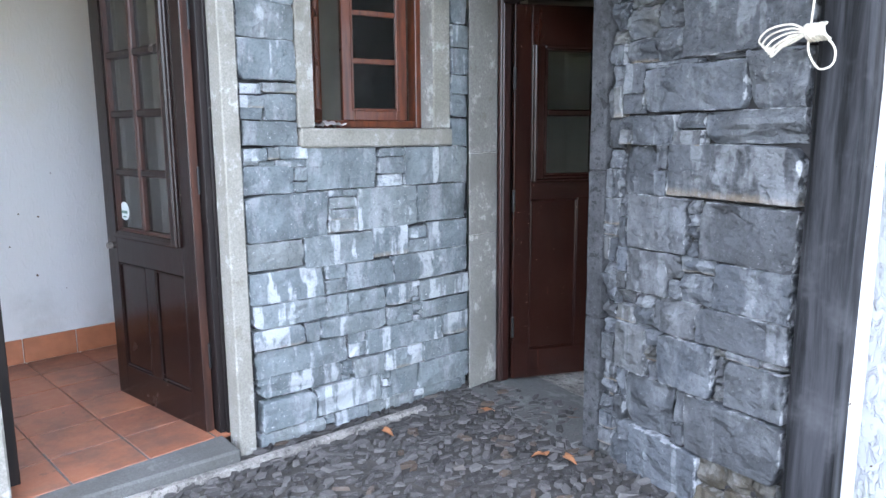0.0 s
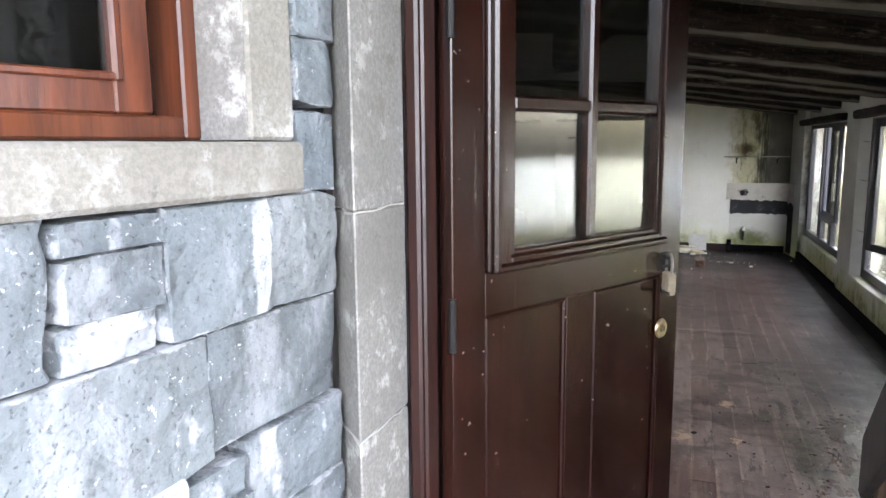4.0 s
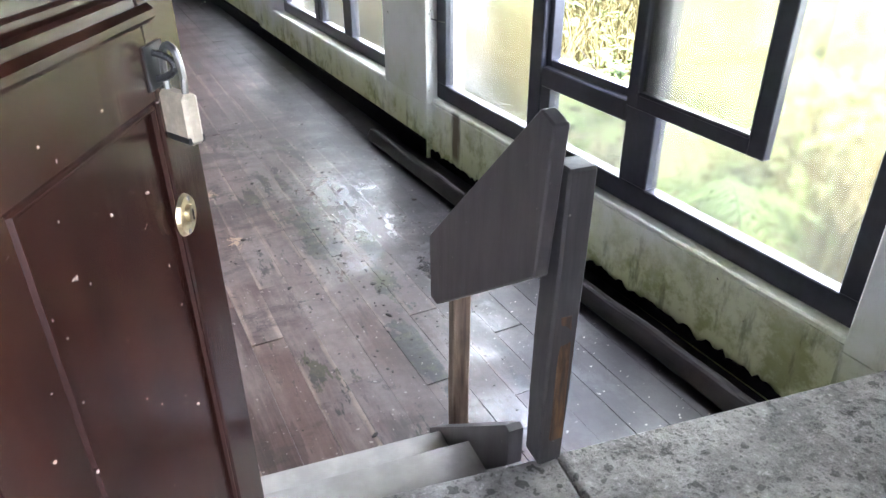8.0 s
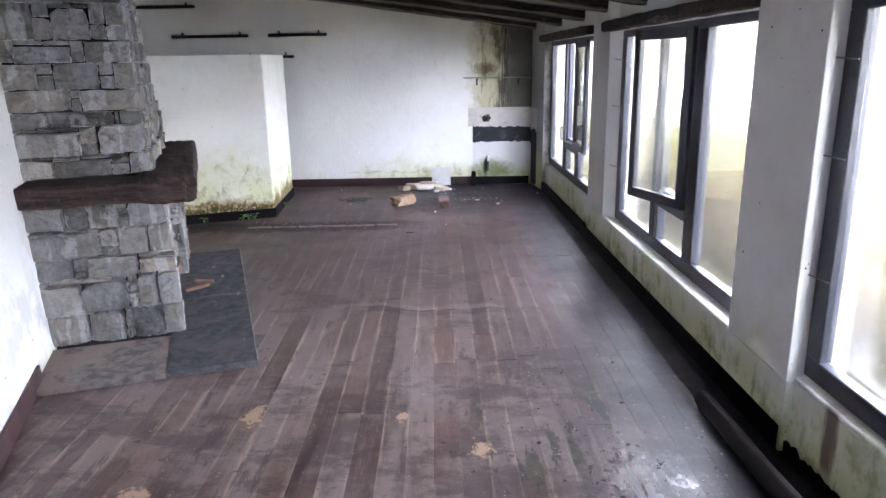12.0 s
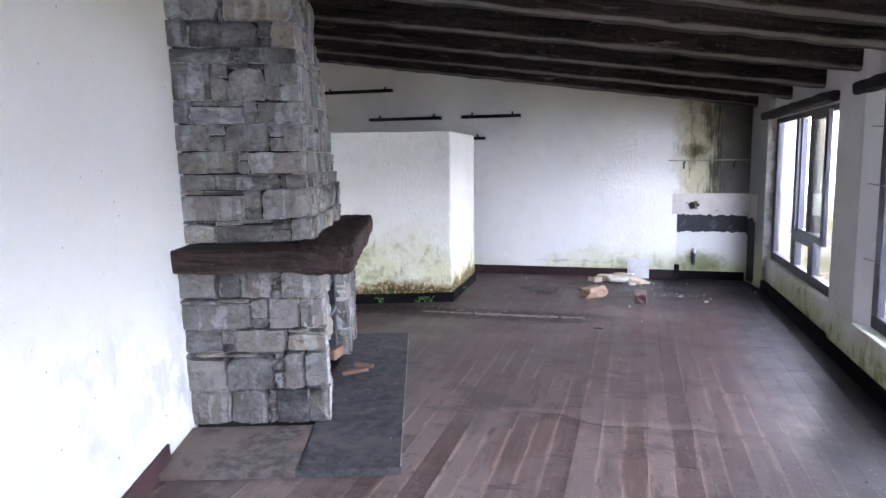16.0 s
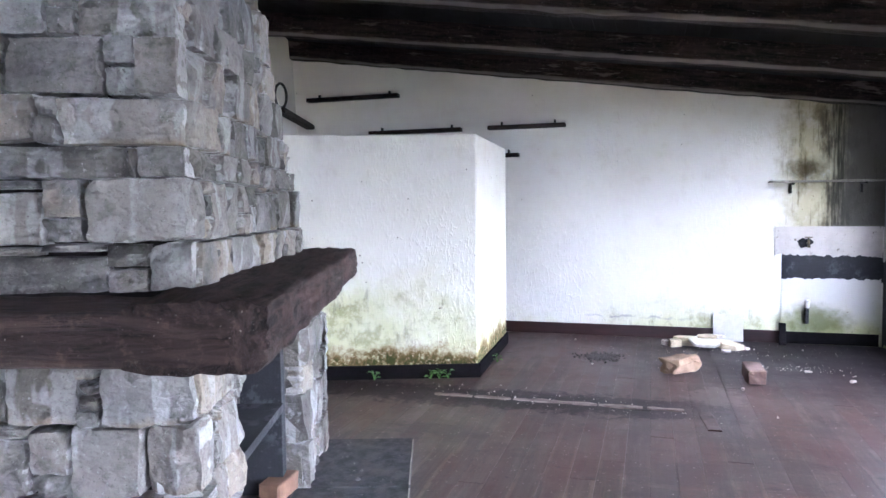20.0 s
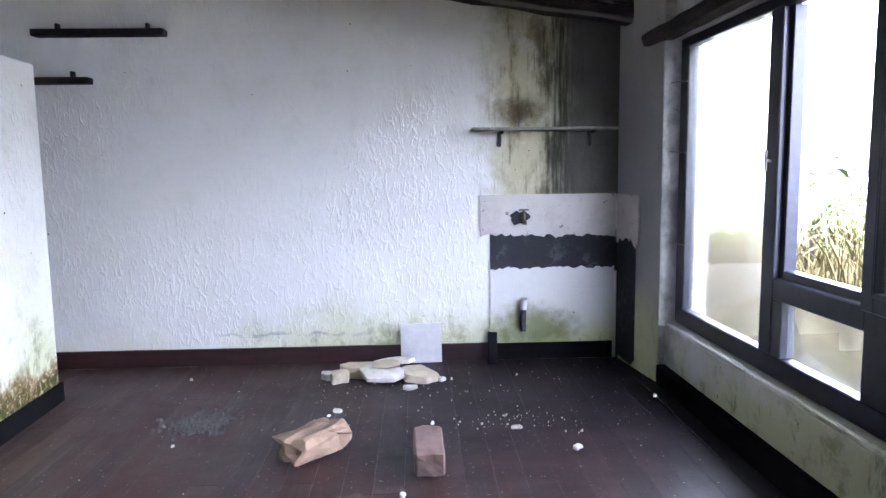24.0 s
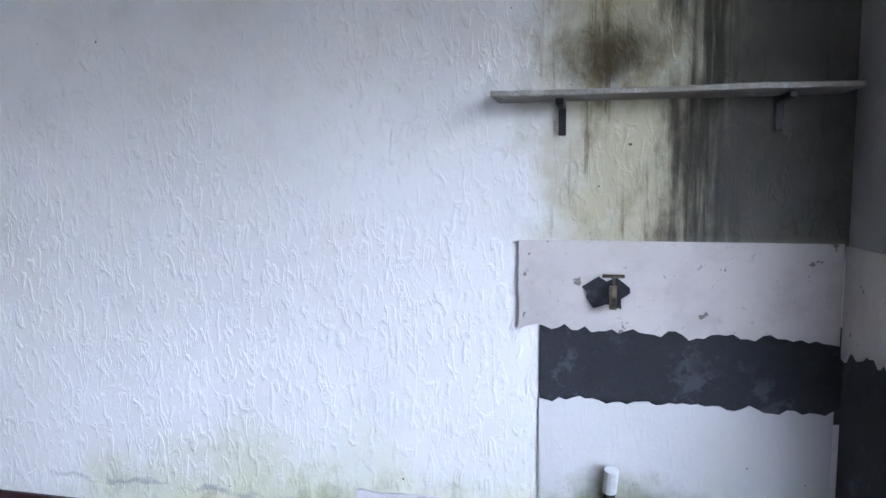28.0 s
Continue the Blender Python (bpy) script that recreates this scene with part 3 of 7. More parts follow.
DARK_FRAME = wood_material("black_brown_frame_wood", (0.005, 0.003, 0.003), (0.014, 0.008, 0.007), 0.5, (30, 30, 2), 0.3, (0.03, 0.024, 0.02), 0.15, 0.3, 0.3)
SASH_WOOD = wood_material("red_brown_sash_wood", (0.050, 0.013, 0.006), (0.165, 0.046, 0.018), 0.32, (35, 35, 3), 0.3, (0.04, 0.02, 0.012))
FRAME_WOOD = wood_material("reddish_frame_wood", (0.014, 0.006, 0.005), (0.050, 0.018, 0.013), 0.36, (30, 30, 2), 0.3, (0.03, 0.02, 0.016))
BOARD_WOOD = wood_material("black_ceiling_board", (0.003, 0.002, 0.002), (0.008, 0.006, 0.005), 0.75, (20, 1.5, 20), 0.3, (0.02, 0.014, 0.012), 0.1, 0.0, 0.2)
def bark_material(name, dark, light, worn=0.0):
    """Old hewn timber: deep long cracks, worm-eaten crust; worn: pale rot, flakes and a painted lit lower edge."""
    k = Kit(name, 0.7, spec=0.25)
    v = k.per_object(k.local)
    g = k.noise(k.scaled(v, (2.2, 22.0, 22.0)), 1.0, 8.0, 0.7, 0.8)
    crust = k.noise(v, 26.0, 6.0, 0.72)
    c = k.mix(k.step(g, 0.34, 0.68), dark, light)
    c = k.mix(k.mul(k.step(crust, 0.52, 0.66), 0.5), c, tuple(x * 1.8 for x in light))
    c = k.mix(k.mul(k.step(g, 0.42, 0.36), 0.9), c, tuple(x * 0.3 for x in dark))
    c = k.mix(k.mul(k.step(k.noise(v, 60.0, 2.0, 0.6), 0.70, 0.75), 0.6), c, (0.30, 0.27, 0.24))
    if worn:
        x, y, z = k.axes(k.local)
        # lit lower edge painted as a pale strip along one side
        low = k.calc("ADD", z, k.mul(k.calc("SUBTRACT", k.noise(k.scaled(v, (3.0, 30.0, 30.0)), 1.0, 5.0, 0.6), 0.5), 0.06))
        strip = k.mul(k.step(low, -0.095, -0.115), k.step(y, 0.035, 0.055))
        c = k.mix(k.mul(strip, worn), c, (0.21, 0.18, 0.155))
        rot = k.mul(k.step(k.noise(k.scaled(v, (1.5, 9.0, 9.0)), 1.0, 5.0, 0.65), 0.60, 0.66), worn)
        c = k.mix(rot, c, (0.15, 0.12, 0.10))
        flake = k.mul(k.step(k.noise(k.scaled(v, (2.6, 30.0, 30.0)), 1.0, 8.0, 0.75), 0.60, 0.66), k.step(crust, 0.45, 0.55), worn)
        c = k.mix(flake, c, (0.20, 0.17, 0.145))
    n = k.bump(g, 0.03, 0.8)
    return k.done(c, 0.7, k.bump(crust, 0.005, 0.7, n))


MANTEL_WOOD = bark_material("rough_brown_mantel", (0.009, 0.0055, 0.005), (0.070, 0.044, 0.038))
BEAM_WOOD = bark_material("smoke_black_beam", (0.005, 0.0032, 0.003), (0.050, 0.031, 0.025), 0.9)
SHELF_WOOD = bark_material("black_shelf_wood", (0.005, 0.003, 0.0025), (0.03, 0.02, 0.015))
RAIL_WOOD = wood_material("dark_grey_painted_rail", (0.045, 0.038, 0.039), (0.085, 0.074, 0.075), 0.5, (18, 18, 3), 0.2, (0.16, 0.12, 0.09), 0.1, 0.3)
FLAKED = wood_material("grey_paint_flaking_off_orange_wood", (0.045, 0.040, 0.040), (0.085, 0.075, 0.072), 0.6, (22, 22, 2), 0.0, (0.2, 0.1, 0.05), 0.1, 0.3)
ORANGE_WOOD = wood_material("orange_bare_wood", (0.06, 0.035, 0.025), (0.30, 0.15, 0.06), 0.75, (50, 50, 5), 0.6, (0.04, 0.034, 0.032))
BARE_WOOD = wood_material("bare_weathered_wood", (0.10, 0.065, 0.045), (0.30, 0.21, 0.15), 0.8, (40, 40, 2.5), 0.4, (0.06, 0.05, 0.045))
POST_WOOD = wood_material("weathered_black_post", (0.003, 0.003, 0.0035), (0.048, 0.048, 0.053), 0.75, (20, 20, 1.2), 0.5, (0.10, 0.10, 0.105), 0.1, 0.0, 0.2)
SKIRT_WOOD = wood_material("red_brown_skirting", (0.014, 0.005, 0.005), (0.040, 0.012, 0.011), 0.45, (3, 3, 24), 0.3, (0.02, 0.018, 0.016))
SKIRT_BROWN = wood_material("dark_brown_skirting", (0.006, 0.004, 0.0038), (0.018, 0.011, 0.009), 0.6, (2.5, 24, 24), 0.3, (0.06, 0.04, 0.03))
SKIRT_BLACK = plain_material("rotten_black_skirting", (0.006, 0.005, 0.006), 0.8, vary=0.3, spec=0.08)
WINDOW_PAINT = plain_material("blue_black_window_paint", (0.022, 0.023, 0.032), 0.35, vary=0.4, scale=30, relief=0.0008)
PLASTER = plaster_material("white_plaster", 0.3, 0.15, scars=0.5, base=(0.60, 0.605, 0.61), relief=0.0012)
PLASTER_FAR = plaster_material("white_plaster_mouldy", 0.65, 0.50, mould=True, relief=0.0040)
PLASTER_LOW = plaster_material("smooth_mouldy_render", 0.85, 0.40, mould=True, relief=0.001, base=(0.62, 0.62, 0.61))
PLASTER_BOX = plaster_material("white_plaster_mossy", 0.68, 0.80, 0.27, base=(0.84, 0.84, 0.81), relief=0.004)
PLASTER_WIN = plaster_material("white_plaster_green", 0.80, 0.46, rust_and_shade=True, relief=0.001)
# darker plaster: the backlit splay's shade put into its base colour
PLASTER_BACKLIT = plaster_material("backlit_grey_plaster", 0.8, 0.5, base=(0.33, 0.33, 0.325), relief=0.001)
PLASTER_OUT = plaster_material("rough_white_render", 0.7, 0.7, relief=0.02, base=(0.50, 0.51, 0.53))


def stucco_material(name, base):
    """Smooth cream render with rusty specks and grey rubbed patches."""
    k = Kit(name, 0.7, spec=0.3)
    w = k.world
    wide, fine = k.noise(w, 5.0, 6.0, 0.65), k.noise(w, 42.0, 5.0, 0.7)
    c = k.mix(k.mul(k.step(wide, 0.42, 0.66), 0.5), base, tuple(x * 0.72 for x in base))
    c = k.mix(k.mul(k.step(fine, 0.62, 0.68), 0.5), c, (0.30, 0.25, 0.20))
    c = k.mix(k.mul(k.step(k.noise(w, 16.0, 3.0, 0.6), 0.66, 0.70), 0.75), c, (0.10, 0.075, 0.05))
    return k.done(c, 0.7, k.bump(wide, 0.004, 0.5))


SMOOTH = stucco_material("smooth_cream_render", (0.56, 0.53, 0.50))
CEMENT = trim_material("dark_bare_cement", (0.024, 0.026, 0.032), (0.10, 0.105, 0.115), 0.5)
CONCRETE = pitted_material("rough_grey_concrete", (0.30, 0.28, 0.255))


def hearth_material(name, slab, dust, cover):
    """Smooth stone slab under trodden brown dust, soot-dark in places, with grit stuck to it."""
    k = Kit(name, 0.75, spec=0.3)
    w = k.world
    wide, mid, grit = k.noise(w, 3.0, 7.0, 0.66), k.noise(w, 14.0, 6.0, 0.68), k.noise(w, 90.0, 3.0, 0.65)
    c = k.mix(k.step(mid, 0.36, 0.66), tuple(q * 0.6 for q in slab), tuple(q * 1.35 for q in slab))
    c = k.mix(k.mul(k.step(wide, 0.60 - 0.3 * cover, 0.76 - 0.3 * cover), 0.8), c, dust)
    c = k.mix(k.mul(k.step(k.noise(w, 5.0, 5.0, 0.6), 0.56, 0.66), 0.6), c, tuple(q * 0.35 for q in slab))
    c = k.mix(k.mul(k.step(grit, 0.66, 0.70), 0.6), c, (0.30, 0.27, 0.25))
    c = k.mix(k.mul(k.step(grit, 0.34, 0.30), 0.7), c, (0.02, 0.018, 0.017))
    return k.done(c, 0.75, k.bump(grit, 0.002, 0.5, k.bump(mid, 0.006, 0.5)))


DUSTY = hearth_material("dusty_brown_slab", (0.13, 0.115, 0.108), (0.20, 0.155, 0.13), 0.7)
SLATE = hearth_material("dark_slate_slab", (0.062, 0.063, 0.067), (0.11, 0.095, 0.088), 0.35)
STEP_PALE = plain_material("pale_worn_cement", (0.34, 0.315, 0.29), 0.85, vary=0.5, scale=9, relief=0.002)
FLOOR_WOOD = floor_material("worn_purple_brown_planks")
UNDER = plain_material("black_gap", (0.010, 0.008, 0.008), 0.9, spec=0.1)
DULL_BRASS = plain_material("tarnished_brass", (0.12, 0.10, 0.065), 0.45, 0.8, vary=0.6, scale=60)

def worn_tile_material(name):
    """Terracotta under grey tread dirt that runs over the joints."""
    k = Kit(name, 0.45)
    v = k.per_object(k.world)
    c = k.mix(k.rand, (0.20, 0.075, 0.042), (0.30, 0.115, 0.06))
    c = k.mix(k.mul(k.step(k.noise(v, 14.0, 5.0, 0.65), 0.45, 0.7), 0.45), c, (0.34, 0.17, 0.10))
    dirt = k.noise(k.world, 2.6, 8.0, 0.68)
    c = k.mix(k.mul(k.step(dirt, 0.42, 0.62), 0.7), c, (0.105, 0.066, 0.052))
    c = k.mix(k.mul(k.step(k.noise(k.world, 9.0, 7.0, 0.72), 0.60, 0.68), 0.6), c, (0.07, 0.05, 0.042))
    return k.done(c, k.calc("ADD", 0.36, k.mul(dirt, 0.25)), k.bump(k.noise(v, 30.0, 4.0), 0.002, 0.5))


TERRACOTTA = worn_tile_material("terracotta_tile")
SKIRT_TILE = plain_material("orange_skirting_tile", (0.40, 0.155, 0.075), 0.45, vary=0.45, scale=7)
GROUT = plain_material("brown_grout", (0.11, 0.075, 0.055), 0.9)


def chip_material(name):
    """Broken stones set on edge, each with its own tone, dust between."""
    k = Kit(name, 0.8, spec=0.3)
    own = k.geo.outputs["Random Per Island"]
    n = k.noise(k.world, 45.0, 4.0, 0.7)
    c = k.mix(k.calc("POWER", own, 1.8), (0.040, 0.037, 0.035), (0.125, 0.118, 0.112))
    c = k.mix(k.mul(k.step(k.calc("FRACT", k.mul(own, 13.7)), 0.94, 0.97), 0.5), c, (0.12, 0.08, 0.05))
    c = k.mix(k.mul(k.step(n, 0.5, 0.68), 0.5), c, (0.16, 0.15, 0.145))
    c = k.mix(k.mul(k.step(k.noise(k.world, 1.6, 4.0), 0.5, 0.65), 0.4), c, (0.035, 0.032, 0.03))
    return k.done(c, 0.8, k.bump(n, 0.004, 0.6))


COBBLE = chip_material("black_pebble")
EARTH = plain_material("dark_earth", (0.045, 0.04, 0.035), 0.95, vary=0.5, scale=25, relief=0.01)
BRASS = plain_material("worn_brass", (0.40, 0.33, 0.20), 0.42, 1.0, vary=0.6, scale=60)
LOCK_BODY = plain_material("cream_corroded_metal", (0.42, 0.36, 0.27), 0.45, 0.35, vary=0.6, scale=50)
STEEL = plain_material("galvanised_steel", (0.30, 0.29, 0.27), 0.4, 1.0, vary=0.6)
IRON = plain_material("black_iron", (0.02, 0.02, 0.02), 0.5, 0.6, vary=0.4)
PVC = plain_material("white_plastic_pipe", (0.7, 0.7, 0.68), 0.4, vary=0.3)
ROPE = plain_material("cream_rope", (0.62, 0.56, 0.46), 0.9, vary=0.5, scale=120, relief=0.003)
RUBBLE = plain_material("broken_plaster", (0.62, 0.58, 0.52), 0.9, vary=0.4, scale=15, relief=0.004)
CREAM = plain_material("cream_broken_plaster", (0.50, 0.43, 0.31), 0.9, vary=0.45, scale=12, relief=0.004)
LATH = wood_material("weathered_grey_lath", (0.16, 0.125, 0.11), (0.50, 0.44, 0.40), 0.85, (2.0, 40, 40), 0.5, (0.05, 0.04, 0.036))
PALE_STONE = plain_material("pale_broken_stone", (0.28, 0.19, 0.125), 0.9, vary=0.9, scale=9, relief=0.008)
GREY_BRICK = plain_material("grey_brown_brick", (0.16, 0.105, 0.085), 0.9, vary=0.7, scale=10, relief=0.006)
BRICK = plain_material("broken_orange_stone", (0.20, 0.115, 0.075), 0.9, vary=0.6, scale=12, relief=0.006)
TILE = plain_material("grey_wall_tile", (0.55, 0.54, 0.54), 0.35, vary=0.15)
GREYROOM = plain_material("grey_room_wall", (0.35, 0.36, 0.34), 0.85, vary=0.2, scale=3)
LEAF = plain_material("fresh_green_leaf", (0.050, 0.072, 0.020), 0.7, vary=0.6, scale=3, spec=0.08)
GRASS = plain_material("dry_yellow_grass", (0.054, 0.047, 0.018), 0.8, vary=0.6, scale=2, spec=0.05)
def turf_material():
    """Yellow-green growth near by; far off the sea, with mist put into its pale colour."""
    k = Kit("overgrown_ground", 0.95)
    x, y, z = k.axes(k.world)
    n = k.noise(k.world, 0.9, 6.0, 0.65)
    c = k.mix(k.step(n, 0.35, 0.65), (0.040, 0.044, 0.014), (0.066, 0.062, 0.022))
    # sea kept extra pale so that it bounces daylight up into the room
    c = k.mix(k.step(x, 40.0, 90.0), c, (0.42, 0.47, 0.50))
    return k.done(c, 0.95, k.bump(k.noise(k.world, 6.0, 5.0), 0.05, 0.6))


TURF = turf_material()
WEED = plain_material("bright_green_weed", (0.10, 0.28, 0.05), 0.5, vary=0.4, scale=30)
GRAVEL = plain_material("grey_gravel", (0.10, 0.095, 0.088), 0.9, vary=0.6, scale=60)
LEAF_DRY = plain_material("fallen_brown_leaf", (0.28, 0.12, 0.05), 0.7, vary=0.5)
NICK = plain_material("bare_nick", (0.30, 0.25, 0.20), 0.8)
SCRAP = plain_material("pale_plastic_film", (0.42, 0.40, 0.39), 0.4, vary=0.4)
STICKER = plain_material("green_white_sticker", (0.62, 0.68, 0.66), 0.4)
STICKER_DARK = plain_material("dark_green_print", (0.05, 0.13, 0.10), 0.4)
GLASS = glass_material("dusty_window_glass", 0.009, 0.8, (0.925, 0.917, 0.845))
GLASS_CLEAN = glass_material("door_glass", 0.035, 0.0, (0.42, 0.43, 0.42))


# ---- mesh kit ----
def finish(bm, name, material, smooth=False):
    bmesh.ops.recalc_face_normals(bm, faces=bm.faces)
    me = bpy.data.meshes.new(name)
    bm.to_mesh(me)
    bm.free()
    for mt in material if isinstance(material, (list, tuple)) else (material,):
        me.materials.append(mt)
    if smooth:
        for p in me.polygons:
            p.use_smooth = True
    return me


def part(name, bm, material, parent=None, label="", m=None, smooth=False):
    """Link a bmesh as one mesh object under a thing or a part."""
    ob = new(name, finish(bm, name, material, smooth))
    if parent is not None:
        ob.parent = parent
    if m is not None:
        ob.matrix_basis = m
    return tagged(ob, label)


def piece(name, mesh, parent, m):
    """One more object on a mesh that others use too."""
    ob = new(name, mesh)
    ob.parent = parent
    ob.matrix_basis = m
    return ob


def thing(name, label, category, m=None, group="", kind=""):
    ob = new(name)
    ob.empty_display_size = 0.05
    if m is not None:
        ob.matrix_basis = m
    return tagged(ob, label, category, group, kind)


def block(bm, x0, x1, y0, y1, z0, z1, bevel=0.0, m=None):
    """A box, its edges bevelled if asked."""
    got = bmesh.ops.create_cube(bm, size=1.0)["verts"]
    mat = Matrix.Translation(((x0 + x1) / 2, (y0 + y1) / 2, (z0 + z1) / 2)) @ Matrix.Diagonal((x1 - x0, y1 - y0, z1 - z0, 1))
    bmesh.ops.transform(bm, matrix=mat if m is None else m @ mat, verts=got)
    if bevel:
        edges = {e for v in got for e in v.link_edges}
        bmesh.ops.bevel(bm, geom=list(edges), offset=bevel, segments=1, affect="EDGES", profile=0.6)
    return bm


def box(x0, x1, y0, y1, z0, z1, bevel=0.0, m=None):
    return block(bmesh.new(), x0, x1, y0, y1, z0, z1, bevel, m)


def prism(points, z0, z1, bevel=0.0):
    """An upright prism over a plan outline."""
    bm = bmesh.new()
    low = [bm.verts.new((x, y, z0)) for x, y in points]
    face = bm.faces.new(low)
    up = bmesh.ops.extrude_face_region(bm, geom=[face])["geom"]
    bmesh.ops.translate(bm, vec=(0, 0, z1 - z0), verts=[v for v in up if isinstance(v, bmesh.types.BMVert)])
    if bevel:
        bmesh.ops.bevel(bm, geom=list(bm.edges), offset=bevel, segments=1, affect="EDGES")
    return bm


def rod(bm, a, b, r0, r1=None, sides=10, caps=True):
    """A round bar from a to b."""
    a, b = Vector(a), Vector(b)
    d = b - a
    m = Matrix.Translation((a + b) / 2) @ d.to_track_quat("Z", "Y").to_matrix().to_4x4()
    bmesh.ops.create_cone(bm, cap_ends=caps, segments=sides, radius1=r0, radius2=r0 if r1 is None else r1, depth=d.length, matrix=m)
    return bm


def ragged(x0, x1, z0, z1, t, jag, seed, top=True, bottom=True, ends=False):
    """An upright slab on a wall (its back at y = 0) with torn edges."""
    rng = random.Random(seed)
    n = max(6, int((x1 - x0) / 0.022))
    def edge(z, torn):
        return [(x0 + (x1 - x0) * i / n, z + (jag * (0.7 * noise.noise(Vector((i * 0.35, seed, z))) * 2 + rng.uniform(-0.5, 0.5)) if torn else 0.0)) for i in range(n + 1)]
    pts = edge(z0, bottom) + edge(z1, top)[::-1]
    bm = bmesh.new()
    lo = [bm.verts.new((x, 0, z)) for x, z in pts]
    hi = [bm.verts.new((x, -t, z)) for x, z in pts]
    m = n + 1
    for k in range(n):
        bm.faces.new((hi[k], hi[k + 1], hi[2 * m - 2 - k], hi[2 * m - 1 - k]))
    for k in range(2 * m):
        q = (k + 1) % (2 * m)
        bm.faces.new((lo[k], lo[q], hi[q], hi[k]))
    return bm


def jitter(bm, amount, scale=6.0, seed=0.0):
    for v in bm.verts:
        v.co += noise.noise_vector(v.co * scale + Vector((seed, seed * 1.7, -seed))) * amount
    return bm


def subdivided(bm, cuts):
    bmesh.ops.subdivide_edges(bm, edges=list(bm.edges), cuts=cuts, use_grid_fill=True)
    return bm


def log_mesh(length, wy, wz, rounded=0.25, rough=0.012, seed=0.0, rings=14, square=0.72, nose=0.0, cracks=0.0):
    """A hewn timber along x with rounded edges, uneven sides and blunt ends."""
    bm = bmesh.new()
    loops, sides = [], 48 if cracks else 24
    for i in range(rings + 1):
        f = i / rings
        end = 1.0 - rounded * max(0.0, 1 - min(f, 1 - f) * rings * 0.9) ** 2
        if nose:
            end = 1.0 - rounded * max(0.0, 1 - (1 - f) * length / nose) ** 2.2
        loop = []
        for j in range(sides):
            a = 2 * math.pi * (j + 0.5) / sides
            c, s = math.cos(a), math.sin(a)
            q = 1.0 / max(abs(c), abs(s)) ** square
            p = Vector((f * length, c * q * wy / 2 * end, s * q * wz / 2 * end))
            p += noise.noise_vector(p * 5 + Vector((seed, 0, 0))) * rough + noise.noise_vector(p * 17 + Vector((seed, 5, 0))) * rough * 0.35
            if cracks:
                split = noise.noise(Vector((p.x * 1.3, a * 2.6, seed + 4.0)))
                deep = max(0.0, 1.0 - abs(split) * 7.0) * cracks + 0.5 * cracks * noise.noise(Vector((p.x * 4.0, a * 5.0, seed)))
                p -= Vector((0, c, s)) * deep
            loop.append(bm.verts.new(p))
        loops.append(loop)
    for a, b in zip(loops, loops[1:]):
        for j in range(sides):
            bm.faces.new((a[j], a[(j + 1) % sides], b[(j + 1) % sides], b[j]))
    bm.faces.new(loops[0])
    bm.faces.new(loops[-1][::-1])
    return bm


def leaf(bm, base, along, length, width, droop=0.3, seg=4):
    """A pointed leaf blade with a folded middle."""
    d = Vector(along).normalized()
    side = d.cross(Vector((0, 0, 1)))
    side = side.normalized() if side.length > 1e-3 else Vector((1, 0, 0))
    up = side.cross(d)
    rows = []
    for i in range(seg + 1):
        f = i / seg
        c = Vector(base) + d * (length * f) - Vector((0, 0, droop * length * f * f))
        hw = width * math.sin(math.pi * min(0.97, 0.08 + 0.92 * f)) * 0.5
        rows.append((bm.verts.new(c - side * hw + up * hw * 0.35), bm.verts.new(c), bm.verts.new(c + side * hw + up * hw * 0.35)))
    for a, b in zip(rows, rows[1:]):
        bm.faces.new((a[0], a[1], b[1], b[0]))
        bm.faces.new((a[1], a[2], b[2], b[1]))


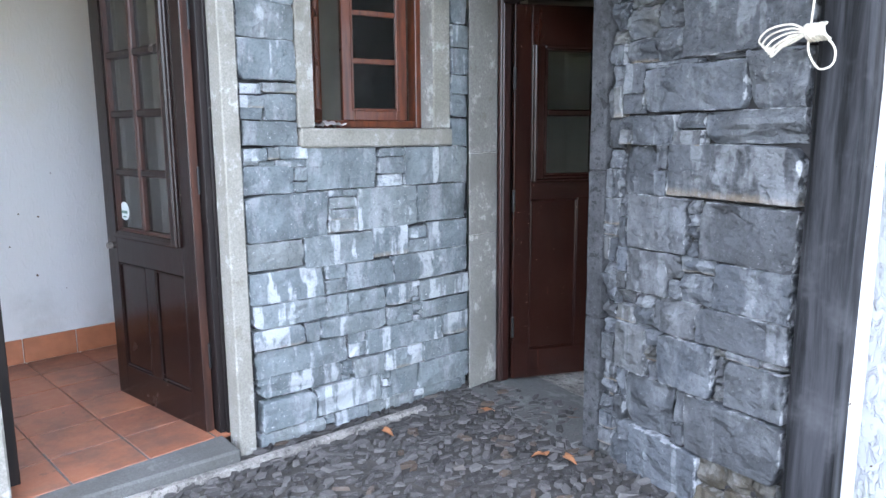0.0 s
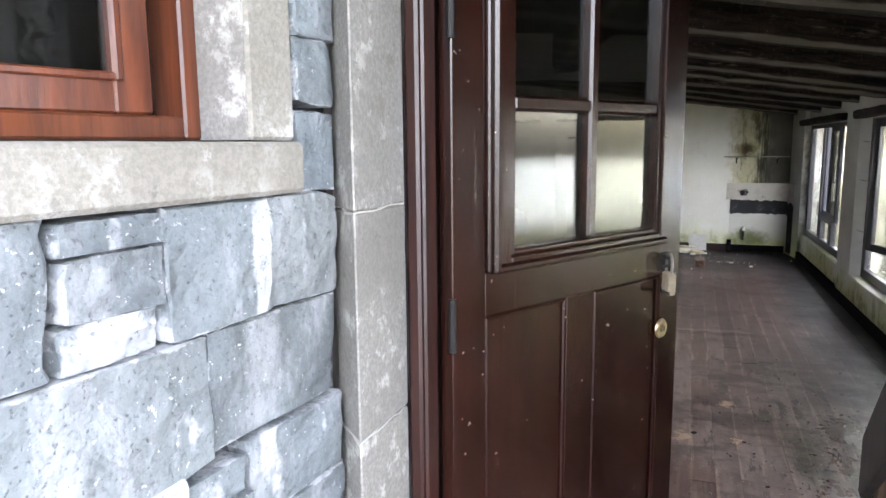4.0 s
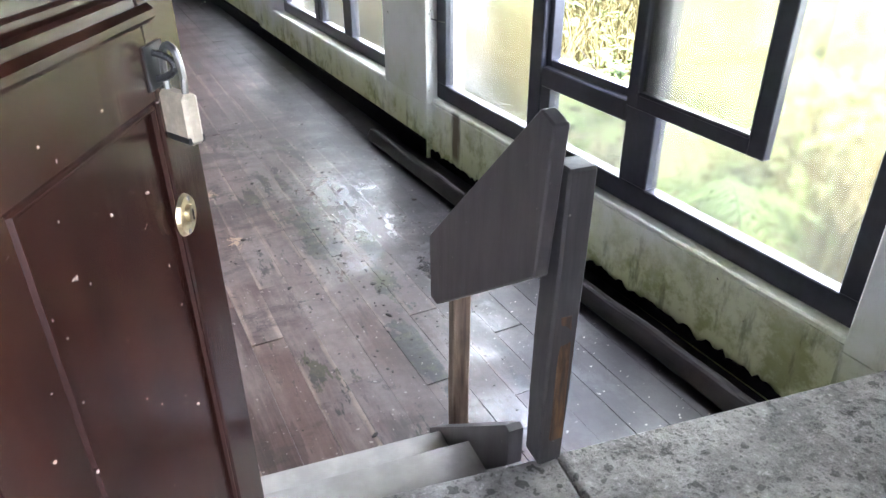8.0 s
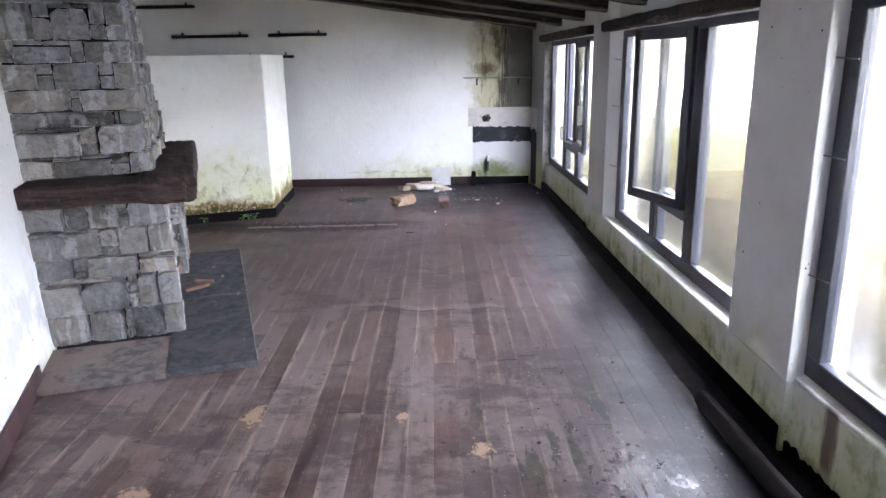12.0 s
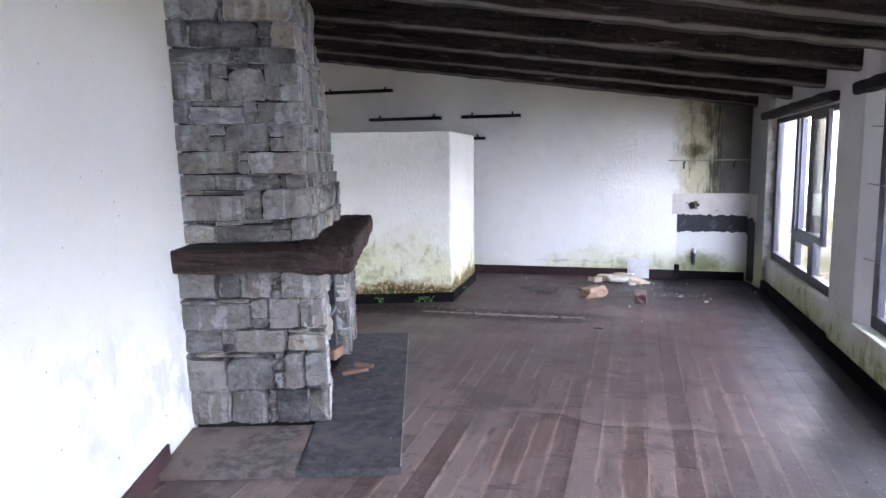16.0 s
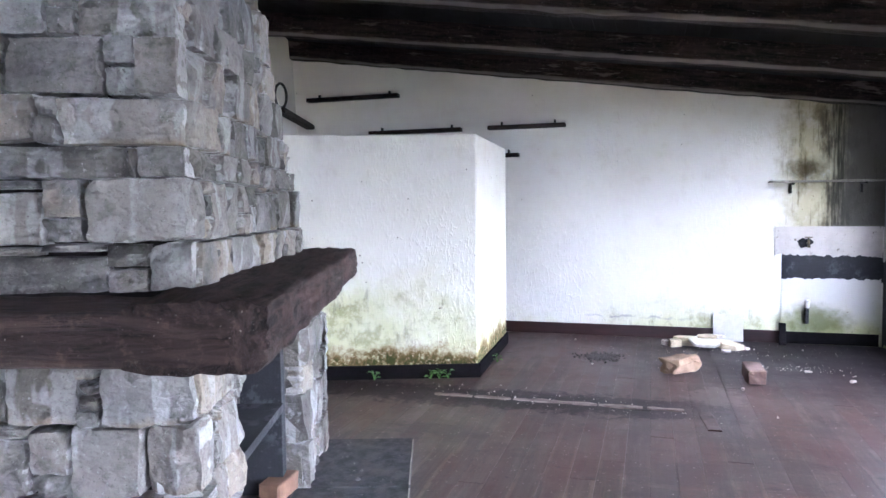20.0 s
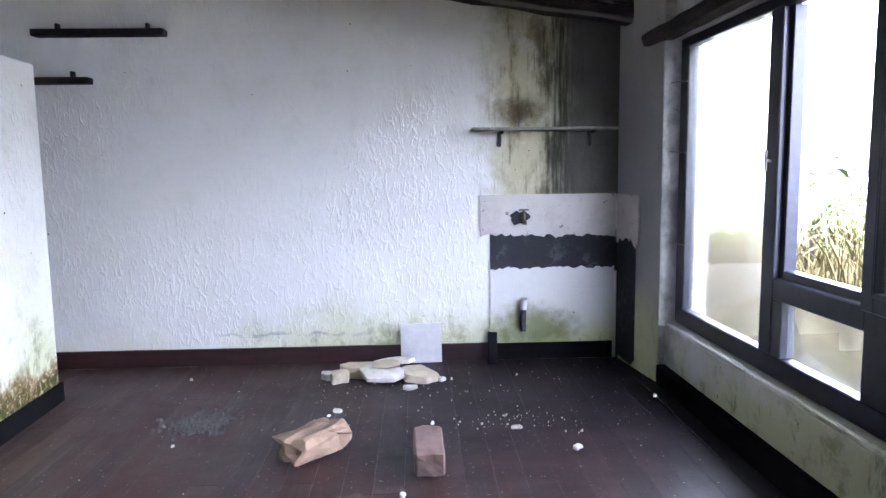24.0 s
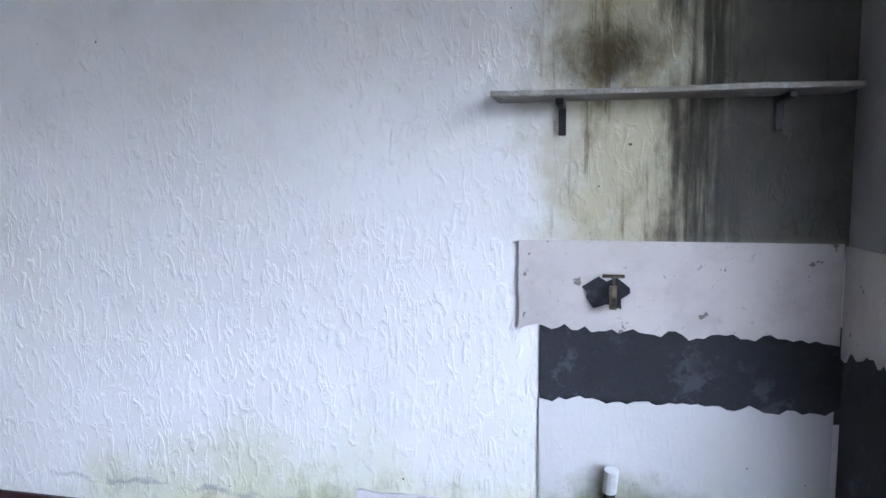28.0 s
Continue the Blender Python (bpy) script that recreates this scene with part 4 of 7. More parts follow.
def stone_meshes(material, count, rough, seed, edge_drop=0.05, facets=0.0, torn=1.0):
    """Unit stones: x and z from 0 to 1, the split face at y = 0, the tail behind; broken outlines and corners."""
    out = []
    rng = random.Random(seed)
    marks = (0.0, 0.015, 0.1, 0.26, 0.42, 0.58, 0.74, 0.9, 0.985, 1.0)
    n = len(marks)
    for i in range(count):
        bm = bmesh.new()

        def side():
            """One broken edge: slant, wobble and now and then a lost corner."""
            a, b = rng.uniform(-0.008, 0.016), rng.uniform(-0.008, 0.016)
            cut0, cut1 = (rng.uniform(0.03, 0.10) if rng.random() < 0.16 else 0.0 for _ in range(2))
            return [torn * (a + (b - a) * f + rng.uniform(-0.014, 0.014)) + torn ** 0.5 * (max(0.0, cut0 * (1 - f / 0.2)) + max(0.0, cut1 * (1 - (1 - f) / 0.2))) for f in marks]

        left, right, low, high = side(), side(), side(), side()
        tilt = (rng.uniform(-0.5, 0.5) * rough, rng.uniform(-0.5, 0.5) * rough)
        off = Vector((rng.uniform(0, 50), rng.uniform(0, 50), 0))
        planes = []
        for q in range(6):
            ang = rng.uniform(0, 6.28)
            planes.append((math.cos(ang), math.sin(ang), rng.uniform(0.4, 1.3), rng.uniform(-0.02, 0.25)))
        grid = []
        for a in range(n):
            row = []
            for b in range(n):
                u, w = marks[a], marks[b]
                edge = a in (0, n - 1) or b in (0, n - 1)
                x = left[b] + (1 - right[b] - left[b]) * u
                z = low[a] + (1 - high[a] - low[a]) * w
                y = tilt[0] * (u - 0.5) + tilt[1] * (w - 0.5)
                y += rough * (noise.noise(Vector((u * 2.1, w * 2.1, 0)) + off) + 0.4 * noise.noise(Vector((u * 5.3, w * 5.3, 9)) + off)) + rng.uniform(-0.1, 0.1) * rough
                if facets:
                    y += facets * max(0.0, max(g * (c * (u - 0.5) + s * (w - 0.5)) - d for c, s, g, d in planes))
                if edge:
                    y += edge_drop * rng.uniform(0.5, 2.0)
                row.append(bm.verts.new((x, y, z)))
            grid.append(row)
        for a in range(n - 1):
            for b in range(n - 1):
                if facets and (a + b) % 2:
                    bm.faces.new((grid[a][b], grid[a + 1][b], grid[a + 1][b + 1]))
                    bm.faces.new((grid[a][b], grid[a + 1][b + 1], grid[a][b + 1]))
                else:
                    bm.faces.new((grid[a][b], grid[a + 1][b], grid[a + 1][b + 1], grid[a][b + 1]))
        rim = [grid[a][0] for a in range(n)] + [grid[n - 1][b] for b in range(1, n)] + [grid[a][n - 1] for a in range(n - 2, -1, -1)] + [grid[0][b] for b in range(n - 2, 0, -1)]
        back = [bm.verts.new((v.co.x, 1.0, v.co.z)) for v in rim]
        for j in range(len(rim)):
            k = (j + 1) % len(rim)
            bm.faces.new((rim[j], back[j], back[k], rim[k]))
        out.append(finish(bm, "stone", material))
    return out


def lay_courses(parent, m, courses, meshes, rng, gap=0.006, depth=0.11, proud=0.02, split=0.0, wedge=0.0):
    """Stones in courses (bottom, top, joints along the wall) on the face y = 0 of m; wedge: share of joints packed with small stones."""
    def lay(a, b, s0, s1, out):
        g = gap * rng.uniform(0.3, 1.1)
        flip = rng.random() < 0.5
        w, h = b - a - g, s1 - s0 - g
        turn = Matrix.Rotation(rng.uniform(-0.012, 0.012), 4, "Y")
        mm = m @ Matrix.Translation((a + g / 2 + (w if flip else 0), -out, s0 + g / 2 + rng.uniform(-0.004, 0.004))) @ turn @ Matrix.Diagonal((-w if flip else w, depth, h, 1))
        piece("stone", rng.choice(meshes), parent, mm)

    for z0, z1, cuts in courses:
        ends = [[a, b] for a, b in zip(cuts, cuts[1:])]
        for k in range(len(ends) - 1):
            if rng.random() < wedge and min(ends[k][1] - ends[k][0], ends[k + 1][1] - ends[k + 1][0]) > 0.17:
                x, half = cuts[k + 1], rng.uniform(0.018, 0.034)
                ends[k][1], ends[k + 1][0] = x - half, x + half
                z, parts = z0, rng.choice((2, 3, 3, 4))
                for q in range(parts):
                    zt = z1 if q == parts - 1 else z + (z1 - z) / (parts - q) * rng.uniform(0.7, 1.3)
                    lay(x - half + rng.uniform(-0.006, 0.004), x + half + rng.uniform(-0.004, 0.006), z, zt, rng.uniform(-0.6, 0.5) * proud)
                    z = zt
        for a, b in ends:
            out = rng.uniform(-0.2, 1.0) * proud
            if (b - a) < split and z1 - z0 > 0.12:
                q = z0 + (z1 - z0) * rng.uniform(0.35, 0.65)
                lay(a, b, z0, q, out)
                lay(a, b, q, z1, out - 0.3 * proud)
            elif wedge and b - a > 0.2 and z1 - z0 > 0.13 and rng.random() < wedge * 0.7:
                # a thin levelling stone under the top edge
                t = rng.uniform(0.022, 0.035)
                c = a + (b - a) * rng.uniform(0.35, 0.7)
                lay(a, b, z0, z1 - t, out)
                lay(a, c, z1 - t, z1, out - 0.1 * proud)
                lay(c, b, z1 - t, z1, out - 0.2 * proud)
            else:
                lay(a, b, z0, z1, out)


def random_courses(z0, z1, x0, x1, rng, hmin=0.12, hmax=0.24, wmin=0.09, wmax=0.42):
    out, z = [], z0
    while z < z1 - 0.02:
        h = min(rng.uniform(hmin, hmax), z1 - z)
        if z1 - z - h < hmin * 0.6:
            h = z1 - z
        cuts, x = [x0], x0
        while x < x1 - 0.02:
            x = min(x + rng.uniform(wmin, wmax) * rng.uniform(0.6, 1.0), x1)
            if x1 - x < wmin * 0.8:
                x = x1
            cuts.append(x)
        out.append((z, z + h, cuts))
        z += h
    return out


# ---- plan ----
F = -0.49                                   # room floor
WALL_A = pose(-2.75, 1.5, 0, 0, 0, 84.3)    # stone wall with the small window
DOORWALL = pose(-1.63, 2.59, 0, 0, 0, -13)  # stone wall with the door to the room
HEARTH = pose(-3.785, 8.6, 0, 0, 0, 17.5)   # chimney: x into the room, y along its front
WESTWALL = pose(-4.44, 7.85, F, 0, 0, 108.5) @ pose(0, 0, -F, -2.6, 0, 0)  # leans out a little
EAST = pose(-0.12, 5.4, 0, 0, 0, 0.92)      # window wall: x outwards from its plaster face, y along it
WINDOWS = [(0.01, 178.5), (3.575, 17), (7.37, 178)]  # middle of each window along the wall, swing of its casement
WIN_IN = 0.09                               # the frames stand this far behind the plaster


def under(x):
    """Underside of the beams."""
    return 1.90 + 0.141 * (-x - 0.2)


# ---- ground, porch paving ----
def terrain():
    """Flat round the house, falling away to the sea on the garden side."""
    bm = bmesh.new()
    xs = [-2500, -200, -40, -12, 0, 4, 9, 12, 16, 22, 40, 120, 600, 2500]
    ys = [-2500, -200, -40, -12, -4, 2, 8, 14, 20, 30, 60, 200, 2500]
    rows = [[bm.verts.new((x, y, -0.75 - (0.0 if x <= 9 else min(0.62 * (x - 9), 60.0)))) for y in ys] for x in xs]
    for a, b in zip(rows, rows[1:]):
        for j in range(len(ys) - 1):
            bm.faces.new((a[j], b[j], b[j + 1], a[j + 1]))
    return bm


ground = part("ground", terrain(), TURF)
tagged(ground, "overgrown green and yellow ground around the house", "ground", kind="structure")
porch = part("pavement", box(-2.9, 3.5, -5.5, 3.2, -0.74, -0.012), EARTH)
tagged(porch, "dark porch paving of small broken stones set on edge", "pavement", kind="structure")


def paving():
    rng = random.Random(5)
    bm = bmesh.new()
    x = -2.72
    while x < 0.6:
        y = -0.6
        while y < 2.95:
            if Vector((x, y)).length > 0.2:
                w, l, h = rng.uniform(0.010, 0.030), rng.uniform(0.018, 0.062), rng.uniform(0.004, 0.018)
                m = pose(x + rng.uniform(-0.012, 0.012), y + rng.uniform(-0.014, 0.014), -0.012, rng.uniform(-9, 9), rng.uniform(-9, 9), rng.uniform(-50, 50))
                vs = []
                for k in range(5):
                    a = k * 2 * math.pi / 5 + rng.uniform(-0.4, 0.4)
                    vs.append((math.cos(a) * w, math.sin(a) * l))
                lo = [bm.verts.new(m @ Vector((px, py, -0.01))) for px, py in vs]
                hi = [bm.verts.new(m @ Vector((px * 0.82, py * 0.82, h + rng.uniform(-0.003, 0.003)))) for px, py in vs]
                bm.faces.new(hi)
                for k in range(5):
                    bm.faces.new((lo[k], lo[(k + 1) % 5], hi[(k + 1) % 5], hi[k]))
            y += 0.064
        x += 0.043
    return bm


tagged(part("paving_stones", paving(), COBBLE, porch, "dark broken pebbles set on edge"), kind="stuff")

# ---- stone wall with small window, and the terracotta room behind it ----
rng = random.Random(11)
S_A = stone_meshes(STONE, 16, 0.05, 1, 0.035, 0.0, 1.0) + stone_meshes(STONE, 7, 0.08, 6, 0.04, 0.25, 1.2)
S_D = stone_meshes(STONE, 16, 0.05, 11, 0.035, 0.0, 0.7) + stone_meshes(STONE, 8, 0.08, 16, 0.04, 0.22, 0.9)
S_R = stone_meshes(STONE_R, 9, 0.08, 2, 0.05, 0.0, 0.7) + stone_meshes(STONE_R, 14, 0.18, 7, 0.05, 0.55, 0.8)
S_C = stone_meshes(STONE_C, 14, 0.10, 3, 0.12, 0.0, 1.4) + stone_meshes(STONE_C, 14, 0.16, 8, 0.12, 0.45, 1.8)
S_B = stone_meshes(STONE_B, 5, 0.16, 4, 0.10, 0.6)
wall_a = thing("wall_porch", "grey slate stone wall with lime streaks and small window", "wall", WALL_A, kind="structure")
core = bmesh.new()
block(core, 0.02, 0.32, 0.050, 0.42, -0.3, 3.0)
block(core, 1.20, 1.36, 0.050, 0.42, -0.3, 3.0)
block(core, 0.32, 1.20, 0.050, 0.42, -0.3, 1.36)
block(core, 0.32, 1.20, 0.050, 0.42, 2.42, 3.0)
part("wall_core", core, LIME_JOINT, wall_a)
# window surround of pale stone
part("window_jamb", box(0.30, 0.385, 0.0, 0.28, 1.462, 2.35, 0.006), TRIM, wall_a)
part("window_jamb", box(1.085, 1.20, 0.0, 0.28, 1.462, 2.35, 0.006), TRIM, wall_a)
part("window_sill", box(0.30, 1.20, -0.02, 0.28, 1.372, 1.46, 0.008), TRIM, wall_a, "pale granite sill")
# thin lining added to put the reveal's shade into a darker stone
part("reveal", box(1.0795, 1.0835, 0.004, 0.27, 1.463, 2.35), JAMB, wall_a, "grey rough stone reveal, its shade in the colour")
part("lintel", box(0.30, 1.20, 0.0, 0.28, 2.352, 2.44, 0.006), TRIM, wall_a)

room = thing("wall_side_room", "white plastered walls of the tiled side room", "wall", kind="structure")
part("wall_face", box(-4.9, -4.68, -1.2, 1.74, -0.3, 2.7), PLASTER, room)
part("wall_face", box(-4.9, -4.68, 1.742, 4.0, -0.3, 2.7), PLASTER, room)
part("wall_face", box(-4.68, -2.9, 3.2, 3.4, -0.3, 2.7), GREYROOM, room)
part("wall_face", box(-3.95, -3.16, 1.66, 1.74, -0.3, 2.7), PLASTER, room)
part("wall_face", box(-4.66, -4.62, 1.742, 3.198, -0.3, 2.7), GREYROOM, room)
part("wall_face", box(-4.68, -3.2, -1.2, -1.0, -0.3, 0.8), PLASTER, room)
part("wall_face", box(-4.68, -3.2, -1.2, -1.0, 2.5, 2.7), PLASTER, room)
part("wall_face", box(-3.22, -2.95, -1.0, 0.45, -0.3, 2.7), PLASTER, room)
tagged(part("ceiling_side_room", box(-4.9, -2.7, -1.2, 3.4, 2.72, 2.8), SMOOTH), "plain pale ceiling of the side room", "ceiling", kind="structure")
side_floor = tagged(part("floor_side_room", box(-4.68, -2.98, -1.0, 3.2, -0.2, 0.062), GROUT), "square terracotta floor tiles in the side room", "floor", kind="structure")
tile_mesh = finish(box(-0.148, 0.148, -0.148, 0.148, -0.01, 0.010, 0.003), "tile", TERRACOTTA)
for ix in range(6):
    for iy in range(11):
        tx, ty = -4.52 + ix * 0.305, 0.0 + iy * 0.305
        if ty < 3.0 and tx < -2.96:
            piece("tile", tile_mesh, side_floor, pose(tx, ty, 0.062, 0, 0, 0))
skirt = finish(box(-0.008, 0.008, -0.148, 0.148, 0, 0.15, 0.003), "skirting_tile", SKIRT_TILE)
for iy in range(11):
    piece("skirting_tile", skirt, room, pose(-4.672, 0.0 + iy * 0.302, 0.073))

# door opening of the side room: pale stone jambs, threshold
tagged(part("door_jamb", box(-0.066, 0.012, -0.022, 0.10, -0.02, 2.4, 0.006, WALL_A), TRIM), "pale grey dressed stone door jamb", "jamb", kind="structure")
tagged(part("door_jamb", box(-1.07, -0.95, -0.012, 0.30, -0.02, 2.4, 0.008, WALL_A), TRIM), "pale grey dressed stone door jamb", "jamb", kind="structure")
tagged(part("wall_over_door", box(-2.6, 0.02, 0.0, 0.30, 2.402, 3.0, 0, WALL_A), MORTAR), "dark stone wall over the side door", "wall", kind="structure")
tagged(part("wall_beside_door", box(-3.6, -1.072, 0.0, 0.30, -0.3, 2.4, 0, WALL_A), PLASTER_OUT), "white rendered wall beside the side door", "wall", kind="structure")
tagged(part("doorstep", box(-0.98, -0.10, -0.11, 0.42, -0.05, 0.068, 0.01, WALL_A), STEPSTONE), "worn grey stone doorstep of the side room", "step", kind="structure")
tagged(part("kerb", box(-1.6, 0.9, -0.16, -0.112, -0.05, 0.02, 0.008, WALL_A), CONCRETE), "low grey stone edging along the doorstep", "kerb", kind="structure")


def panel_door(name, label, m, width, height, glass_from, columns, rows, mat=DOOR_WOOD, thick=0.042, glass_to=2.0, stiles=(0.105, 0.105), split=None, panel_top=0.99, bead=None):
    """A door leaf along x from its hinge: panes above in a raised frame, two sunk panels below."""
    d = thing(name, label, "door", m)
    t = thick / 2
    s0, s1 = stiles
    x0, x1 = s0, width - s1
    p0, p1 = split or ((x0 + x1) / 2 - 0.045, (x0 + x1) / 2 + 0.045)
    g0, g1, z0, z1 = x0 + 0.095, x1 - 0.045, glass_from, glass_to
    lo, hi = 0.167, panel_top
    part("stile", box(0, s0, -t, t, 0, height, 0.003), mat, d)
    part("stile", box(width - s1, width, -t, t, 0, height, 0.003), mat, d)
    for a, b in ((0, lo), (hi, z0 - 0.045), (z1 + 0.03, height)):
        part("rail", box(x0, x1, -t, t, a, b, 0.0015), mat, d)
    part("muntin", box(p0, p1, -t + 0.001, t - 0.001, lo, hi, 0.002), mat, d)
    for a, b in ((x0, p0), (p1, x1)):
        p = part("panel", box(a, b, -0.012, 0.012, lo, hi), mat, d)
        mould = bmesh.new()
        for f in (-1, 1):
            ya, yb = sorted((f * 0.012, f * 0.020))
            block(mould, a + 0.004, b - 0.004, ya, yb, hi - 0.013, hi - 0.003, 0.004)
            block(mould, a + 0.004, b - 0.004, ya, yb, lo + 0.003, lo + 0.013, 0.004)
            block(mould, a + 0.003, a + 0.013, ya, yb, lo + 0.003, hi - 0.003, 0.004)
            block(mould, b - 0.013, b - 0.003, ya, yb, lo + 0.003, hi - 0.003, 0.004)
        part("moulding", mould, mat, p)
    # raised frame round the panes: an outer step and an inner bead
    outer, inner = bmesh.new(), bmesh.new()
    oz = z0 - 0.044
    for a, b, e, g in ((x0, g0 - 0.02, oz, z1 + 0.03), (g1 + 0.016, x1, oz, z1 + 0.03), (g0 - 0.02, g1 + 0.016, oz, z0 - 0.014), (g0 - 0.02, g1 + 0.016, z1 + 0.012, z1 + 0.03)):
        block(outer, a, b, -t - 0.012, t + 0.012, e, g, 0.004)
    block(outer, x0 + 0.012, x0 + 0.034, -t - 0.024, t + 0.024, oz - 0.004, z1 + 0.03, 0.007)
    block(outer, x0 + 0.012, x1 + 0.004, -t - 0.021, t + 0.021, oz - 0.006, oz + 0.016, 0.007)
    for a, b, e, g in ((g0 - 0.02, g0, z0 - 0.014, z1 + 0.012), (g1, g1 + 0.016, z0 - 0.014, z1 + 0.012), (g0, g1, z0 - 0.014, z0, ), (g0, g1, z1, z1 + 0.012)):
        block(inner, a, b, -t - 0.004, t + 0.004, e, g, 0.004)
    part("glazing_frame", outer, mat, d)
    part("glazing_bead", inner, bead or mat, d)
    for i in range(1, columns):
        x = g0 + (g1 - g0) * i / columns
        part("glazing_bar", box(x - 0.018, x + 0.018, -t - 0.003, t + 0.003, z0, z1, 0.007), bead or mat, d)
    for j in range(1, rows):
        z = z0 + (z1 - z0) * j / rows
        part("glazing_bar", box(g0, g1, -t - 0.001, t + 0.001, z - 0.018, z + 0.018, 0.007), mat, d)
    for i in range(columns):
        for j in range(rows):
            a, b = g0 + (g1 - g0) * i / columns, g0 + (g1 - g0) * (i + 1) / columns
            e, g = z0 + (z1 - z0) * j / rows, z0 + (z1 - z0) * (j + 1) / rows
            part("pane", box(a, b, -0.002, 0.002, e, g), GLASS_CLEAN, d, "dusty glass pane")
    return d


def hinges(parent, zs, x=0.0, y=-0.02):
    for z in zs:
        bm = rod(bmesh.new(), (x, y, z), (x, y, z + 0.12), 0.009)
        block(bm, x, x + 0.03, y + 0.004, y + 0.008, z + 0.01, z + 0.11)
        part("hinge", bm, IRON, parent, "dark iron hinge")


# leaf of the side room, swung inwards
side_door = panel_door("door_1", "dark varnished panelled door with glazed top, standing open", WALL_A @ pose(-0.136, 0.155, 0.075, 0, 0, 100.7), 0.845, 2.16, 0.90, 2, 4, DOOR_SHADED, glass_to=2.02, panel_top=0.72, bead=BEAD_WOOD)
part("bare_edge", box(-0.0035, -0.0005, -0.0195, 0.0195, 0.0, 2.16, 0.001), EDGE_WOOD, side_door, "worn red-brown edge of the leaf")
hinges(side_door, (0.3, 1.1, 1.8))
stick = bmesh.new()
rod(stick, (0.665, 0.003, 0.985), (0.665, 0.0045, 0.985), 0.046, sides=24)
sticker = part("sticker", stick, STICKER, side_door, "round pale sticker with a dark green printed band")
part("print", block(box(0.635, 0.695, 0.0046, 0.0052, 0.973, 0.987), 0.647, 0.683, 0.0046, 0.0052, 0.952, 0.960), STICKER_DARK, sticker)
part("knob", rod(bmesh.new(), (0.80, 0.021, 0.80), (0.80, 0.045, 0.80), 0.016), STEEL, side_door, "small steel lock knob")
dframe = thing("door_frame_side", "dark reddish wooden door frame of the side room", "door frame", WALL_A, kind="structure")
part("post", box(-0.110, -0.050, 0.102, 0.20, 0.07, 2.4, 0.004), DARK_FRAME, dframe)
part("bead", box(-0.082, -0.067, 0.088, 0.101, 0.07, 2.4, 0.004), DARK_FRAME, dframe)
part("post", box(-0.948, -0.90, 0.15, 0.25, 0.07, 2.4, 0.004), DARK_FRAME, dframe)

# small window: sash frames in a deep reveal, one casement ajar
win = thing("window_small", "small orange-brown wooden casement window, ajar", "window", WALL_A, kind="structure")
fr = bmesh.new()
block(fr, 0.386, 0.432, 0.10, 0.17, 1.464, 2.35, 0.004)
block(fr, 1.046, 1.082, 0.10, 0.17, 1.464, 2.35, 0.004)
block(fr, 0.432, 1.046, 0.10, 0.17, 1.464, 1.50, 0.004)
part("window_frame", fr, SASH_WOOD, win)


def casement(parent, m, w, h, bars, mat=SASH_WOOD, glass=GLASS_CLEAN, stile=0.065, t=0.018, name="sash"):
    bm = bmesh.new()
    for a, b, e, g in ((0, stile, 0, h), (w - stile, w, 0, h), (stile, w - stile, 0, stile), (stile, w - stile, h - stile, h)):
        block(bm, a, b, -t, t, e, g, 0.004)
    s = part(name, bm, mat, parent, m=m)
    for i in range(1, bars + 1):
        z = stile + (h - 2 * stile) * i / (bars + 1)
        part("glazing_bar", box(stile, w - stile, -t + 0.004, t - 0.004, z - 0.013, z + 0.013, 0.003), mat, s)
    part("pane", box(stile, w - stile, -0.002, 0.002, stile, h - stile), glass, s, "dusty glass pane")
    bead = bmesh.new()
    i, o = stile - 0.001, stile - 0.014
    for a, b, e, g in ((o, i, o, h - o), (w - i, w - o, o, h - o), (i, w - i, o, i), (i, w - i, h - i, h - o)):
        for q in (-1, 1):
            block(bead, a, b, min(q * t, q * (t + 0.006)), max(q * t, q * (t + 0.006)), e, g, 0.003)
    part("bead", bead, mat, s)
    return s


casement(win, pose(1.005, 0.135, 1.502, 0, 0, 169), 0.36, 0.83, 2, stile=0.062)
casement(win, pose(0.436, 0.135, 1.502, 0, 0, 54), 0.33, 0.83, 2, stile=0.062)

# ---- stone wall with the door to the room ----
wall_d = thing("wall_south", "rough grey slate stone wall beside the room door", "wall", DOORWALL, kind="structure")
core = bmesh.new()
block(core, 0.04, 0.895, 0.045, 0.266, -0.3, 3.0)
block(core, -1.30, 0.039, 0.07, 0.27, 2.30, 3.0)
part("wall_core", core, MORTAR, wall_d)
part("plaster", jitter(subdivided(box(-0.044, 0.96, 0.268, 0.388, -0.62, 2.18, 0.008), 7), 0.005, 9.0), PLASTER, wall_d, "white plaster reveal and inner face")
part("plaster", box(-2.2, 0.96, 0.272, 0.388, 2.182, 3.0), PLASTER, wall_d)
part("plaster", box(-2.3, -0.992, 0.312, 0.39, -0.62, 2.18), PLASTER, wall_d)
part("lintel", box(-1.10, 0.14, 0.0, 0.27, 2.182, 2.30, 0.008), JAMB, wall_d)
for a, b in ((0.0, 0.88), (0.8805, 1.33), (1.3305, 2.18)):
    part("jamb_stone", prism([(-1.052, 0.028), (-0.937, -0.045), (-0.982, 0.178), (-1.10, 0.178)], a, b, 0.005), JAMB, wall_d, "grey dressed jamb stone with a pale joint")
for z in (0.88, 1.33):
    line = jitter(subdivided(prism([(-1.054, 0.026), (-0.935, -0.047), (-0.980, 0.17), (-1.09, 0.17)], z - 0.0012, z + 0.0018), 5), 0.009, 21.0, z)
    part("lime_joint", line, LIME_WHITE, wall_d, "white lime crack between the jamb stones")
